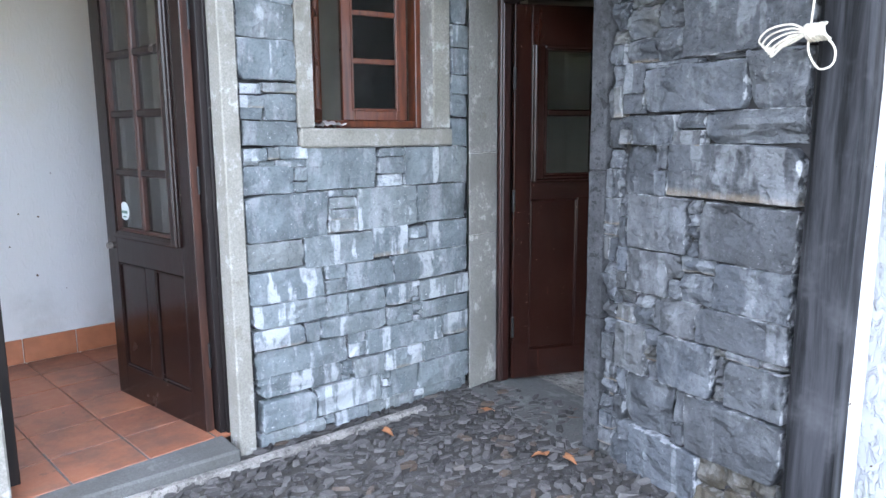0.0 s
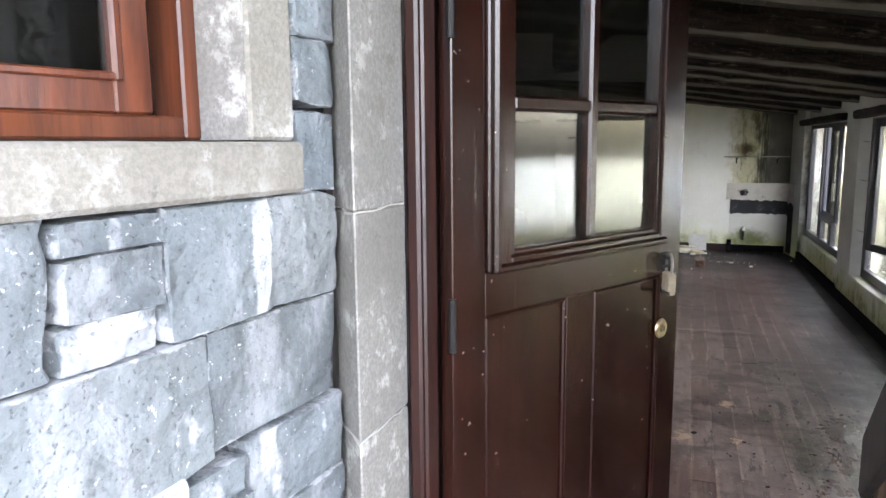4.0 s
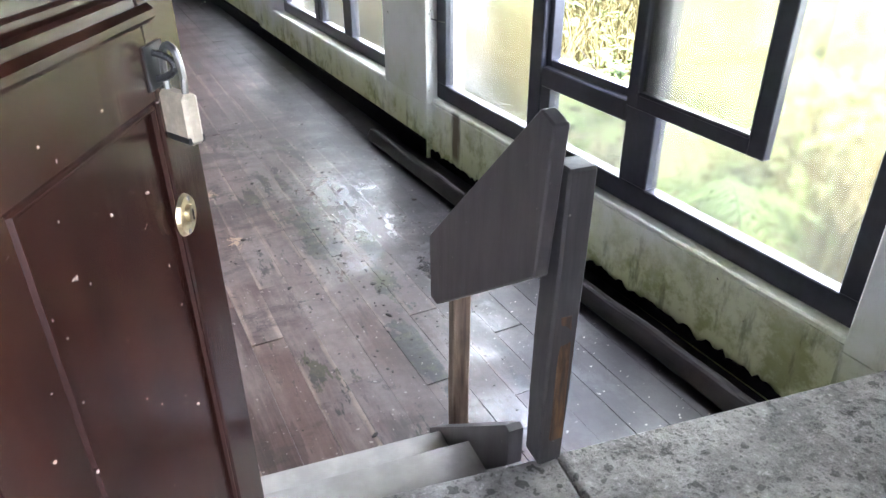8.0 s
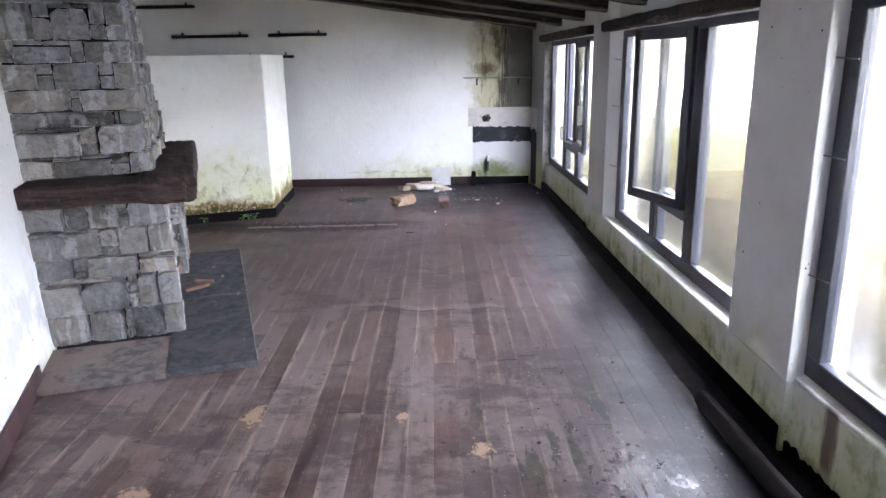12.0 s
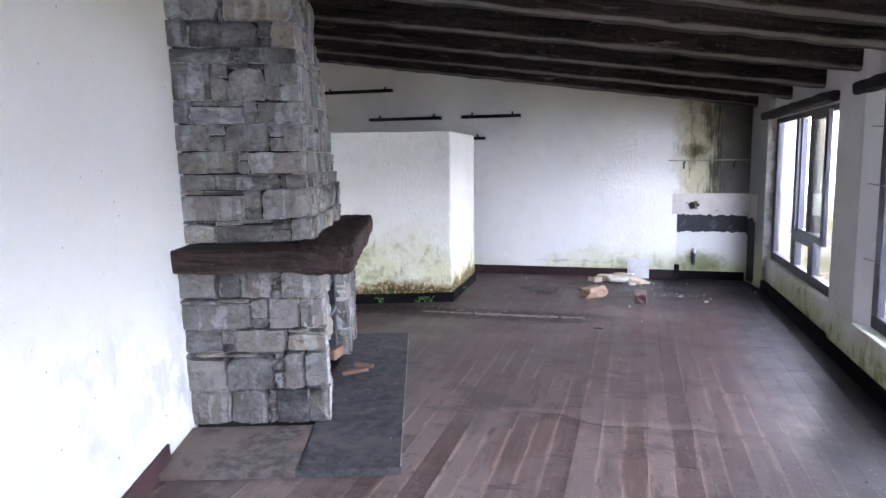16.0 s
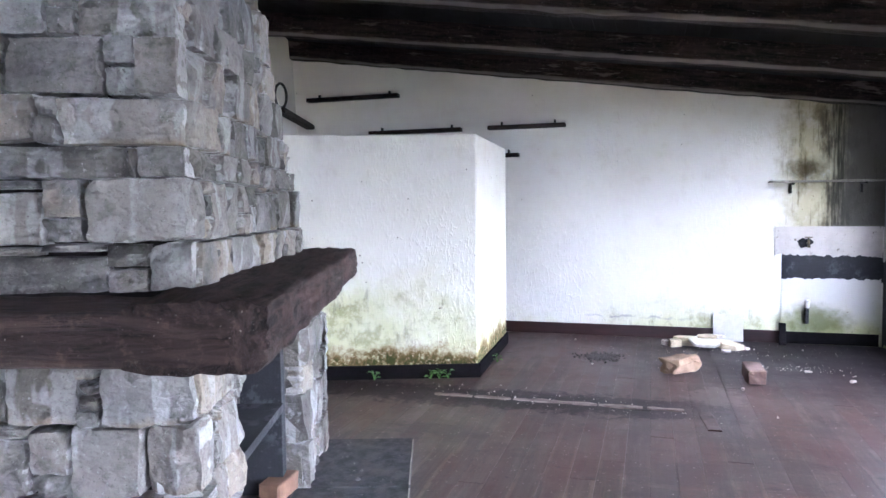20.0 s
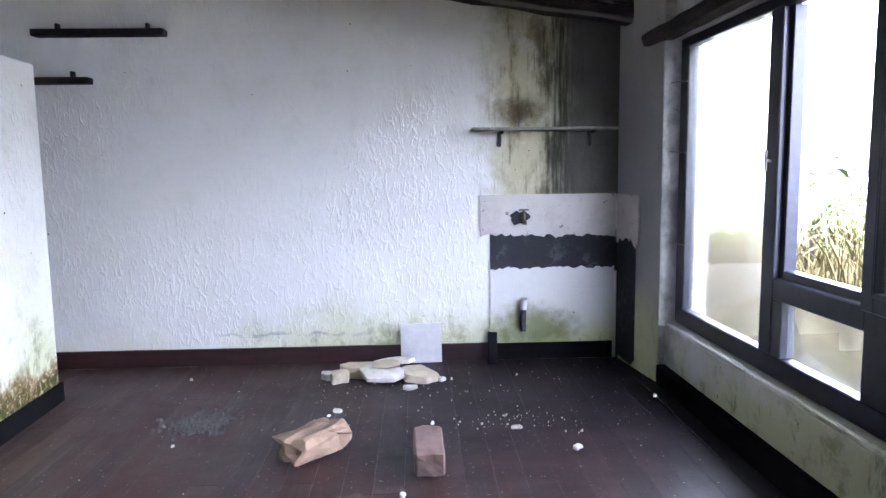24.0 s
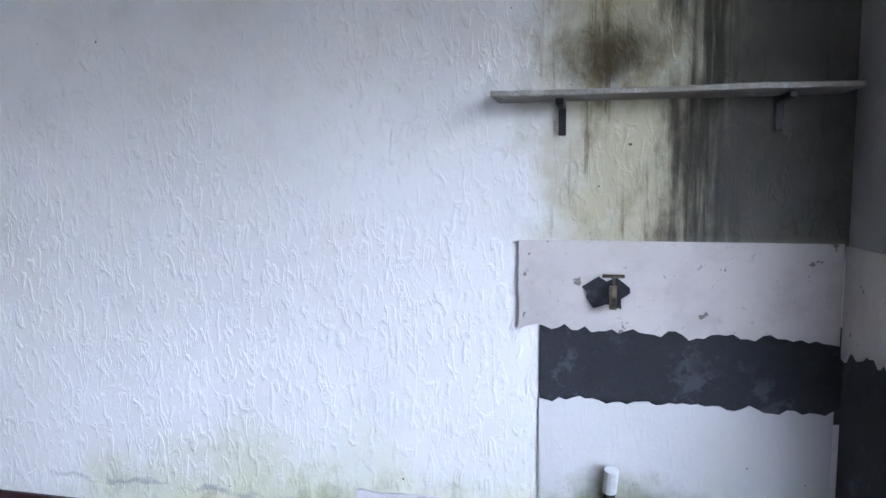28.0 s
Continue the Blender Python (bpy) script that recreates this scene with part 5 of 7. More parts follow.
for a, b in ((0.0, 0.62), (0.624, 1.27), (1.274, 2.18)):
    part("jamb_stone", jitter(subdivided(box(-0.057, 0.034, -0.014, 0.108, a, b, 0.006), 4), 0.004, 14.0), PITTED, wall_d, "pitted jamb stone, darkened for its shaded side")
door_frame = thing("door_frame_room", "dark wooden frame of the room door", "door frame", DOORWALL, kind="structure")
part("post", box(-0.985, -0.935, 0.182, 0.232, 0.0, 2.18, 0.005), FRAME_WOOD, door_frame)
# dark strip added for the shadow in the hinge gap
part("rebate", box(-0.985, -0.962, 0.2325, 0.311, 0.0, 2.18, 0.002), DARK_FRAME, door_frame)
part("bead", box(-0.972, -0.940, 0.168, 0.181, 0.0, 2.18, 0.006), FRAME_WOOD, door_frame)
part("post", box(-0.060, 0.05, 0.112, 0.246, 0.0, 2.18, 0.005), DARK_FRAME, door_frame)
part("stop", box(-0.068, -0.0605, 0.118, 0.176, 0.0, 2.12, 0.003), DARK_FRAME, door_frame)
part("head", box(-0.944, -0.061, 0.182, 0.246, 2.125, 2.18, 0.005), DARK_FRAME, door_frame)
keep = part("strike_plate", box(-0.071, -0.0605, 0.178, 0.216, 0.885, 0.985, 0.002), IRON, door_frame, "black iron strike plate")
for z in (0.900, 0.970):
    part("screw", rod(bmesh.new(), (-0.071, 0.197, z), (-0.0725, 0.197, z), 0.005, sides=8), STEEL, keep)
DOOR_2 = pose(-2.469, 3.023, 0.02, 0, 0, 61.0)
room_door = panel_door("door_2", "dark brown panelled door with four panes, half open, padlock hanging", DOOR_2, 0.935, 2.10, 1.19, 2, 2, glass_to=1.86, stiles=(0.10, 0.105), split=(0.395, 0.51), panel_top=1.045)
hinges(room_door, (0.25, 0.98, 1.65))
lockset = rod(bmesh.new(), (0.842, -0.021, 0.88), (0.842, -0.0265, 0.88), 0.030, 0.027, sides=24)
rosette = part("lock_rosette", lockset, BRASS, room_door, "worn brass lock rosette")
part("lock_cylinder", rod(bmesh.new(), (0.842, -0.0265, 0.883), (0.842, -0.033, 0.883), 0.013, 0.012, sides=18), BRASS, rosette)
part("keyhole", box(0.840, 0.844, -0.0336, -0.0325, 0.873, 0.889), UNDER, rosette, "black keyhole slot")
for sx in (-0.022, 0.022):
    part("screw", rod(bmesh.new(), (0.842 + sx * 0.3, -0.026, 0.88 + sx), (0.842 + sx * 0.3, -0.028, 0.88 + sx), 0.004, sides=8), STEEL, rosette)
eye = bmesh.new()
for q in range(10):
    a0, a1 = q * math.pi / 10, (q + 1) * math.pi / 10
    rod(eye, (0.838, -0.020 - 0.028 * math.sin(a0), 1.085 + 0.016 * math.cos(a0)), (0.838, -0.020 - 0.028 * math.sin(a1), 1.085 + 0.016 * math.cos(a1)), 0.0045, sides=8)
staple = part("staple", eye, IRON, room_door, "black iron staple")
part("staple_plate", box(0.815, 0.870, -0.024, -0.0205, 1.058, 1.112, 0.001), IRON, staple)
# nicks in the paint round the knuckles of the hinge and the panels
rng = random.Random(77)
for i in range(26):
    nx, nz = rng.choice((rng.uniform(0.01, 0.1), rng.uniform(0.2, 0.85), rng.uniform(0.12, 0.85))), rng.uniform(0.25, 1.1)
    part("paint_nick", rod(bmesh.new(), (nx, -0.0205, nz), (nx + rng.uniform(-0.004, 0.004), -0.0214, nz), rng.uniform(0.0008, 0.0022), sides=6), NICK, room_door)
# ---- unseen porch roof, added to dim the daylight on the porch ----
lid_bm = bmesh.new()
for q in range(20):
    block(lid_bm, -3.0 + q * 0.2, -2.802 + q * 0.2, 0.95, 3.3, 2.74, 2.77)
block(lid_bm, -3.0, 1.0, 0.9, 3.3, 2.772, 2.80)
tagged(part("porch_roof", lid_bm, BOARD_WOOD), "unseen boarded roof over the porch, added to hold back daylight", "roof", kind="structure")
# ---- porch post, rope, white wall beyond ----
porch_post = part("porch_post", jitter(subdivided(box(-0.075, 0.075, -0.075, 0.075, 0, 2.62, 0.015), 4), 0.014, 3.0), POST_WOOD, m=DOORWALL @ pose(0.978, 0.06, -0.005, 0, 0, 14))
tagged(porch_post, "weathered black wooden post with a rope tied to it", "post")
tagged(part("wall_east_end", box(-0.74, 0.15, 2.80, 3.20, -0.75, 3.0), PLASTER_OUT), "rough white rendered outer wall", "wall", kind="structure")

# ---- the long room: shell ----
far = thing("wall_north", "white trowelled plaster wall with mould in the sink corner", "wall", kind="structure")
part("wall_face", box(-7.9, 0.15, 15.0, 15.3, -0.75, 3.6), PLASTER_FAR, far)
part("splay", prism([(-0.36, 14.999), (-0.267, 14.353), (-0.02, 14.40), (-0.02, 14.999)], F - 0.1, 2.2), PLASTER_BACKLIT, far)
tagged(part("wall_west", box(-4.75, 8.2, 0.0, 0.3, -0.75, 3.8, 0, WESTWALL), PLASTER), "white plaster wall, grey patches of old repair", "wall", kind="structure")
east = thing("wall_east", "white plaster window wall green with algae near the floor", "wall", kind="structure")
for a, b, face in ((-2.25, -1.53, 0.0), (-1.5295, 1.5395, 0.04), (1.54, 5.93, 0.0), (5.9305, 8.9495, 0.04), (8.95, 9.7, 0.0)):
    part("parapet", jitter(subdivided(box(face, 0.30, a, b, -0.75, -0.108), 3), 0.003, 5.0), PLASTER_WIN, east, m=EAST)
for plan in ([(0, -2.25), (0.30, -2.25), (0.30, -1.51), (0.09, -1.51), (0, -1.53)],
             [(0, 1.54), (0.09, 1.56), (0.30, 1.56), (0.30, 2.05), (0.09, 2.05), (0, 2.23)],
             [(0, 5.26), (0.09, 5.13), (0.30, 5.13), (0.30, 5.83), (0.09, 5.83), (0, 5.93)],
             [(0, 8.95), (0.09, 8.93), (0.30, 8.93), (0.30, 9.7), (0, 9.7)]):
    part("pier", prism(plan, -0.107, 2.3, 0.005), PLASTER_WIN, east, m=EAST)
part("head", box(0.06, 0.30, -2.25, 9.7, 1.705, 2.3, 0, EAST), PLASTER_WIN, east)
for a, b, face in ((-1.528, 1.538, 0.036), (2.232, 5.258, -0.006), (5.932, 8.948, 0.036)):
    part("window_sill", jitter(subdivided(box(face, 0.20, a, b, -0.107, -0.076, 0.008), 6), 0.004, 7.0), PLASTER_WIN, east, "thick white sill worn at the edge", EAST)

floor = tagged(part("floor", prism([(-0.02, 2.9), (-0.02, 15.05), (-7.1, 15.05), (-2.8, 2.9)], -0.74, F - 0.022), UNDER), "worn purple-brown wooden plank floor, wet and stained", "floor", kind="structure")
# sloping roof boards over the beams
roof = bmesh.new()
slope = math.degrees(math.atan(0.141))
for k in range(44):
    x0 = -7.9 + k * 0.185
    x1 = x0 + 0.182
    vs = []
    for x, z in ((x0, under(x0) + 0.20), (x1, under(x1) + 0.20), (x1, under(x1) + 0.225), (x0, under(x0) + 0.225)):
        vs.append((x, z))
    lo = [roof.verts.new((x, 2.8, z)) for x, z in vs]
    hi = [roof.verts.new((x, 15.2, z)) for x, z in vs]
    roof.faces.new(lo)
    roof.faces.new(hi[::-1])
    for j in range(4):
        roof.faces.new((lo[j], lo[(j + 1) % 4], hi[(j + 1) % 4], hi[j]))
lid = [roof.verts.new((x, y, under(x) + 0.23)) for x, y in ((-8.0, 2.75), (0.3, 2.75), (0.3, 15.4), (-8.0, 15.4))]
roof.faces.new(lid)
ceiling = tagged(part("ceiling", roof, BOARD_WOOD), "smoke-blackened boarded ceiling sloping down to the windows", "ceiling", kind="structure")
for i, (y, skew) in enumerate(((4.3, 9), (5.6, 9), (6.85, 9), (8.08, 9), (9.22, 11.5), (9.85, 7), (10.86, 3), (12.1, 1.5), (13.45, 0), (14.86, 0))):
    length = 7.4
    bm = log_mesh(length, 0.15, 0.26, 0.05, 0.017, i * 3.1, 44, 0.97)
    b = part("ceiling_beam", bm, BEAM_WOOD, smooth=True, m=Matrix.Translation((0.1, y, under(0.1) + 0.115)) @ pose(0, 0, 0, 0, 0, 180 + skew) @ pose(0, 0, 0, 0, -slope, 0))
    tagged(b, "smoke-blackened hewn timber beam under the ceiling", "beam", "ceiling beams")
plate_spans = ((-2.0, 1.60), (2.22, 5.46), (6.1, 9.5))
for i, (a, b) in enumerate(plate_spans):
    p = part("wall_plate", log_mesh(b - a, 0.10, 0.10, 0.1, 0.01, 40 + i, 20), BEAM_WOOD, m=EAST @ pose(0.005, a, 1.755, 0, 0, 90))
    tagged(p, "blackened timber plate over the window", "beam", "wall plates")

# ---- windows of the long room ----
def big_window(number, middle, swing):
    """Three lights: two fixed panes, and between them a small pane under the casement's opening."""
    w = thing("window_%d" % number, "blue-black painted three-light window, dusty, middle casement open", "window", EAST @ pose(WIN_IN, middle, 0), kind="structure")
    x0, x1, z0, z1 = 0.0, 0.07, -0.075, 1.703
    glass0, glass1 = 0.03, 1.645
    fr = bmesh.new()
    block(fr, x0, x1, -1.535, 1.55, z0, glass0, 0.006)
    block(fr, x0, x1, -1.535, 1.55, glass1, z1, 0.006)
    block(fr, x0, x1, -1.535, -1.42, glass0, glass1, 0.006)
    block(fr, x0, x1, 1.43, 1.55, glass0, glass1, 0.006)
    part("window_frame", fr, WINDOW_PAINT, w)
    part("mullion", box(x0 - 0.004, x1, -0.47, -0.29, glass0 + 0.001, glass1 - 0.001, 0.006), WINDOW_PAINT, w)
    far_post = block(box(x0 - 0.004, x1, 0.37, 0.48, glass0 + 0.001, glass1 - 0.001, 0.006), x0, x1, 0.29, 0.3695, glass0 + 0.001, 0.299, 0.004)
    part("mullion", block(far_post, 0.03, x1 + 0.02, 0.335, 0.3695, 0.401, glass1 - 0.001, 0.003), WINDOW_PAINT, w)
    part("transom", block(box(x0 - 0.002, x1, -0.289, 0.369, 0.30, 0.40, 0.006), 0.03, x1 + 0.02, -0.289, 0.334, 0.401, 0.44, 0.004), WINDOW_PAINT, w)
    for y0, y1, e, g in ((-1.42, -0.47, glass0, glass1), (0.48, 1.43, glass0, glass1), (-0.29, 0.29, glass0, 0.30)):
        p = part("pane", box(0.035, 0.039, y0, y1, e, g), GLASS, w, "dusty streaked glass pane")
        p.visible_shadow = False
    # the casement hangs on the near mullion and swings into the room
    casement(w, pose(-0.026, -0.325, 0.395, 0, 0, 90 + swing), 0.74 if swing > 90 else 0.69, 1.265, 0, WINDOW_PAINT, GLASS, 0.075, 0.02, "casement")
    latch = rod(bmesh.new(), (-0.006, 0.425, 0.95), (-0.03, 0.425, 0.95), 0.008, sides=10)
    block(latch, -0.034, -0.026, 0.417, 0.433, 0.90, 1.0, 0.003)
    part("latch", latch, STEEL, w, "small steel window latch")
    for z in (0.62, 1.42):
        part("hinge", rod(bmesh.new(), (-0.014, -0.305, z), (-0.014, -0.305, z + 0.08), 0.008, sides=8), IRON, w)
    # iron ties from the reveal into the frame
    for z in (0.45, 1.02, 1.45):
        part("wall_tie", rod(bmesh.new(), (-0.06, 1.60, z), (-0.004, 1.43, z - 0.012), 0.004, sides=6), STEEL, w, "thin rusty wall tie")
    return w


for number, (middle, swing) in enumerate(WINDOWS, 1):
    big_window(number, middle, swing)

# ---- skirting ----
sk = thing("baseboard", "red-brown wooden skirting boards, black with damp", "skirting", kind="structure")
part("board", box(-6.8, -1.30, 14.978, 14.998, F, F + 0.13, 0.003), SKIRT_WOOD, sk)
part("board", box(-1.296, -0.39, 14.98, 14.998, F, F + 0.125, 0.003), SKIRT_BLACK, sk)
part("board", box(-0.02, 0.039, 1.56, 8.93, F, F + 0.13, 0.003, EAST), SKIRT_BLACK, sk)
part("board", box(-4.0, 0.02, -0.022, -0.002, F, F + 0.13, 0.003, WESTWALL), SKIRT_WOOD, sk)
loose = part("skirting_board", log_mesh(3.5, 0.075, 0.095, 0.1, 0.006, 9.0, 40, 0.55), SKIRT_BROWN, m=look((-0.255, 3.92, F + 0.055), (-0.365, 7.42, F + 0.055)) @ pose(0, 0, -3.5, 0, -90, 0) @ pose(0, 0, 0, 68, 0, 0))
tagged(loose, "warped brown skirting board come loose from the wall", "skirting board")
# low black strip put in for the dark gap under the plaster
part("backing", ragged(0.0, 3.08, 0.0, 0.05, 0.012, 0.022, 33, bottom=False), SKIRT_BLACK, sk, m=EAST @ pose(0.036, 1.55, F, 0, 0, -90))

# ---- landing and steps ----
landing = thing("stair_landing", "rough grey concrete landing inside the door", "landing", pose(-1.27, 3.855, 0, 0, 0, -9.5), kind="structure")
part("slab", jitter(subdivided(box(-1.5, -0.004, -0.88, 0.0, -0.62, 0.0, 0.012), 2), 0.006), CONCRETE, landing)
part("slab", jitter(subdivided(box(0.0, 1.13, -1.0, 0.0, -0.62, 0.004, 0.012), 2), 0.006), CONCRETE, landing)
tagged(part("threshold", box(-0.955, 0.0, -0.05, 0.42, -0.10, -0.002, 0.008, DOORWALL), STEPSTONE), "dark grey stone threshold of the room door", "threshold", kind="structure")
steps = thing("stairs", "pale worn cement steps down to the wooden floor", "stairs", pose(-1.31, 3.865, 0, 0, 0, -7.5), kind="structure")
part("step", box(-1.25, -0.02, 0.0, 0.27, F, -0.165, 0.012), STEP_PALE, steps)
part("step", box(-1.25, -0.02, 0.27, 0.50, F, -0.33, 0.012), STEP_PALE, steps)

rail = thing("stair_rail", "dark grey wooden stair rail on two rough posts", "railing", pose(-1.345, 3.88, 0, 0, 0, -5))
rail_post = part("post", jitter(subdivided(box(0.012, 0.080, -0.045, 0.03, 0.0, 0.80, 0.006), 3), 0.006), FLAKED, rail, "rough square post with flaking paint", pose(0, 0, 0, 1.4, 0.0, 0))
part("worn_patch", jitter(subdivided(box(0.036, 0.066, -0.0495, -0.041, 0.08, 0.46, 0.002), 4), 0.011, 12.0), ORANGE_WOOD, rail_post, "orange bare wood where paint has flaked")
part("post", jitter(subdivided(box(0.012, 0.067, 0.49, 0.545, F, 0.30, 0.006), 2), 0.005), BARE_WOOD, rail, "thin rough post of bare wood")
board = bmesh.new()
outline = [(-0.075, 0.905), (-0.02, 0.92), (0.578, 0.36), (0.578, 0.142), (0.53, 0.14), (-0.04, 0.56)]
lo = [board.verts.new((-0.035, y, z)) for y, z in outline]
hi = [board.verts.new((0.0, y, z)) for y, z in outline]
board.faces.new(lo)
board.faces.new(hi[::-1])
for j in range(len(outline)):
    k = (j + 1) % len(outline)
    board.faces.new((lo[j], hi[j], hi[k], lo[k]))
bmesh.ops.bevel(board, geom=list(board.edges), offset=0.004, segments=1, affect="EDGES")
part("handrail_board", board, RAIL_WOOD, rail, "wide sloping dark grey board")
stringer = bmesh.new()
outline = [(0.01, 0.085), (0.03, 0.09), (0.575, -0.40), (0.575, F), (0.42, F), (0.01, -0.03)]
lo = [stringer.verts.new((-0.045, y, z)) for y, z in outline]
hi = [stringer.verts.new((-0.005, y, z)) for y, z in outline]
stringer.faces.new(lo)
stringer.faces.new(hi[::-1])
for j in range(len(outline)):
    k = (j + 1) % len(outline)
    stringer.faces.new((lo[j], hi[j], hi[k], lo[k]))
part("stringer", stringer, RAIL_WOOD, rail)

# ---- plaster partition box ----
tagged(part("wall_partition", prism([(-4.03, 12.76), (-4.09, 14.28), (-6.57, 14.28), (-5.85, 12.12)], F, 1.585, 0.012), PLASTER_BOX), "white plaster enclosure with moss growing along its foot", "wall", kind="structure")
a = math.degrees(math.atan2(0.64, 1.82))
part("board", box(-1.93, 0.02, -0.022, -0.002, F, F + 0.12, 0.003, pose(-4.03, 12.76, 0, 0, 0, a)), SKIRT_BLACK, sk)
part("board", box(0.0, 1.53, -0.022, -0.002, F, F + 0.12, 0.003, pose(-4.03, 12.76, 0, 0, 0, 92.3)), SKIRT_BLACK, sk)

# ---- fireplace ----
fire = thing("fireplace", "tapering grey stone fireplace with a timber mantel", "fireplace", HEARTH)
TOP = 2.95


def taper(z):
    """Front, far end and near face of the upper chimney at a height."""
    return -0.09 - 0.055 * (z - 0.72), 2.16 - 0.58 * (z - 0.77), 0.245 + 0.05 * (z - 0.9)


core = bmesh.new()
vs = []
for z in (0.55, TOP):
    fx, fy, fn = taper(z)
    vs.append([core.verts.new(p) for p in ((-1.25, fn + 0.03, z), (fx - 0.09, fn + 0.115, z), (fx - 0.09, fy, z), (-1.25, fy, z))])
core.faces.new(vs[0])
core.faces.new(vs[1][::-1])
for j in range(4):
    core.faces.new((vs[0][j], vs[0][(j + 1) % 4], vs[1][(j + 1) % 4], vs[1][j]))
part("core", core, MORTAR, fire)
for x0, x1, y0, y1 in ((-0.95, -0.07, 0.08, 0.50), (-0.95, -0.07, 1.70, 2.20), (-1.0, -0.75, 0.5, 1.70)):
    part("core", box(x0, x1, y0, y1, F, 0.56), MORTAR, fire)
part("opening_frame", block(block(box(-0.30, -0.10, 1.50, 1.58, F + 0.05, 0.55), -0.30, -0.10, 0.52, 0.60, F + 0.05, 0.55), -0.34, -0.09, 0.602, 1.498, -0.02, 0.02), CEMENT, fire, "grey cement frame of the hearth opening")
part("firebox", box(-0.748, -0.70, 0.50, 1.70, F, 0.56), MORTAR, fire, "smoke-grey firebox lining")

# ---- hearth slabs ----
hearth = thing("hearth", "dark slate hearth slabs around the fireplace", "hearth", HEARTH)
for y0, y1 in ((-0.70, 0.0), (0.004, 0.8), (0.804, 1.6), (1.604, 2.34)):
    slate = part("slab", box(-0.06, 0.515, y0, y1, F, F + 0.045, 0.004), SLATE, hearth)
    part("worn_edge", jitter(subdivided(box(0.509, 0.517, y0 + 0.02, y1 - 0.02, F + 0.038, F + 0.047, 0.002), 4), 0.003, 9.0), TRIM, slate, "pale chipped edge of the slab")
part("slab", box(-0.93, -0.064, -0.70, -0.02, F, F + 0.04, 0.004), DUSTY, hearth, "dusty grey slab")

grit = bmesh.new()
rng = random.Random(14)
for i in range(160):
    q = rng.uniform(0.002, 0.006) * (2.6 if i % 19 == 0 else 1.0)
    bmesh.ops.create_icosphere(grit, subdivisions=1, radius=1.0, matrix=pose(rng.uniform(-0.04, 0.48), rng.uniform(-0.4, 2.3), F + 0.045 + q * 0.3, rng.uniform(0, 360), rng.uniform(0, 360), 0) @ Matrix.Diagonal((q, q * rng.uniform(0.6, 1.7), q * 0.6, 1)))
tagged(part("hearth_grit", grit, GRAVEL, m=HEARTH), "scattered crumbs of plaster on the hearth slabs", "rubble", kind="stuff")

# ---- mantel ----
mantel = thing("mantel", "rough dark brown timber mantel wrapped round the fireplace", "mantel", HEARTH)
part("short_timber", log_mesh(1.20, 0.40, 0.150, 0.06, 0.008, 3.0, 60, 0.9, 0.0, 0.003), MANTEL_WOOD, mantel, smooth=True, m=pose(-1.06, 0.105, 0.628, 0, 0, 0))
part("long_timber", log_mesh(2.60, 0.38, 0.188, 0.55, 0.013, 8.0, 130, 0.82, 0.16, 0.009), MANTEL_WOOD, mantel, smooth=True, m=pose(0.04, -0.085, 0.634, 0, 0, 91))

# ---- wall shelves, sink corner ----
def wall_bracket(x0, x1, z, tip=0.0):
    s = thing("wall_shelf", "narrow black wooden shelf rail on the plaster wall", "shelf", pose((x0 + x1) / 2, 15.0, z), "black shelf rails")
    h = (x1 - x0) / 2
    lath = part("rail", jitter(box(-h, h, -0.10, -0.002, -0.025, 0.02, 0.004), 0.004), SHELF_WOOD, s)
    for x in (-h + 0.16, h - 0.12):
        part("pin", box(x - 0.01, x + 0.01, -0.06, -0.02, 0.02, 0.06), IRON, lath)


wall_bracket(-6.74, -5.53, 2.325)
wall_bracket(-5.91, -4.75, 1.885)
wall_bracket(-4.43, -3.54, 1.89)
wall_bracket(-4.9, -4.07, 1.57)

sink = thing("splashback", "smooth cream render panel above the missing sink", "splashback", pose(0, 14.998, 0))
part("panel", ragged(-1.37, -0.375, 0.435, 0.735, 0.014, 0.02, 3, top=False), SMOOTH, sink)
part("panel", ragged(0.01, 0.36, 0.42, 0.73, 0.012, 0.05, 4, top=False), SMOOTH, sink, m=pose(-0.362, -0.006, 0, 0, 0, -81.7))
band = thing("bare_cement_band", "bare dark cement band where the sink was torn out", "wall patch", pose(0, 14.998, 0))
part("patch", ragged(-1.30, -0.36, 0.16, 0.47, 0.004, 0.012, 6), CEMENT, band)
part("patch", ragged(0.01, 0.31, F + 0.02, 0.60, 0.004, 0.03, 7), CEMENT, band, m=pose(-0.362, -0.006, 0, 0, 0, -81.7))
part("lower_panel", ragged(-1.30, -0.38, F + 0.125, 0.195, 0.009, 0.016, 9, bottom=False), PLASTER_LOW, sink, "smooth lower render panel, mouldy round the pipe")

shelf = thing("stone_shelf", "thin grey mould-stained shelf on two black brackets", "shelf")
part("slab", jitter(subdivided(box(-1.44, -0.40, 14.80, 14.998, 1.190, 1.207, 0.003), 3), 0.005), TRIM, shelf, "mould-stained thin slab")
for x in (-1.23, -0.577):
    br = box(x - 0.012, x + 0.012, 14.82, 14.998, 1.165, 1.184, 0.002)
    block(br, x - 0.012, x + 0.012, 14.975, 14.998, 1.08, 1.165, 0.002)
    part("bracket", br, IRON, shelf, "black iron bracket")
tap = thing("tap", "old brass wall tap with a cross handle", "tap", pose(-1.06, 14.988, 0.565))
body = rod(bmesh.new(), (0, 0, 0), (0, -0.06, 0), 0.013)
rod(body, (0, -0.055, -0.045), (0, -0.055, 0.03), 0.013)
rod(body, (0, -0.05, -0.01), (0, -0.10, -0.03), 0.011)
tap_body = part("body", body, DULL_BRASS, tap)
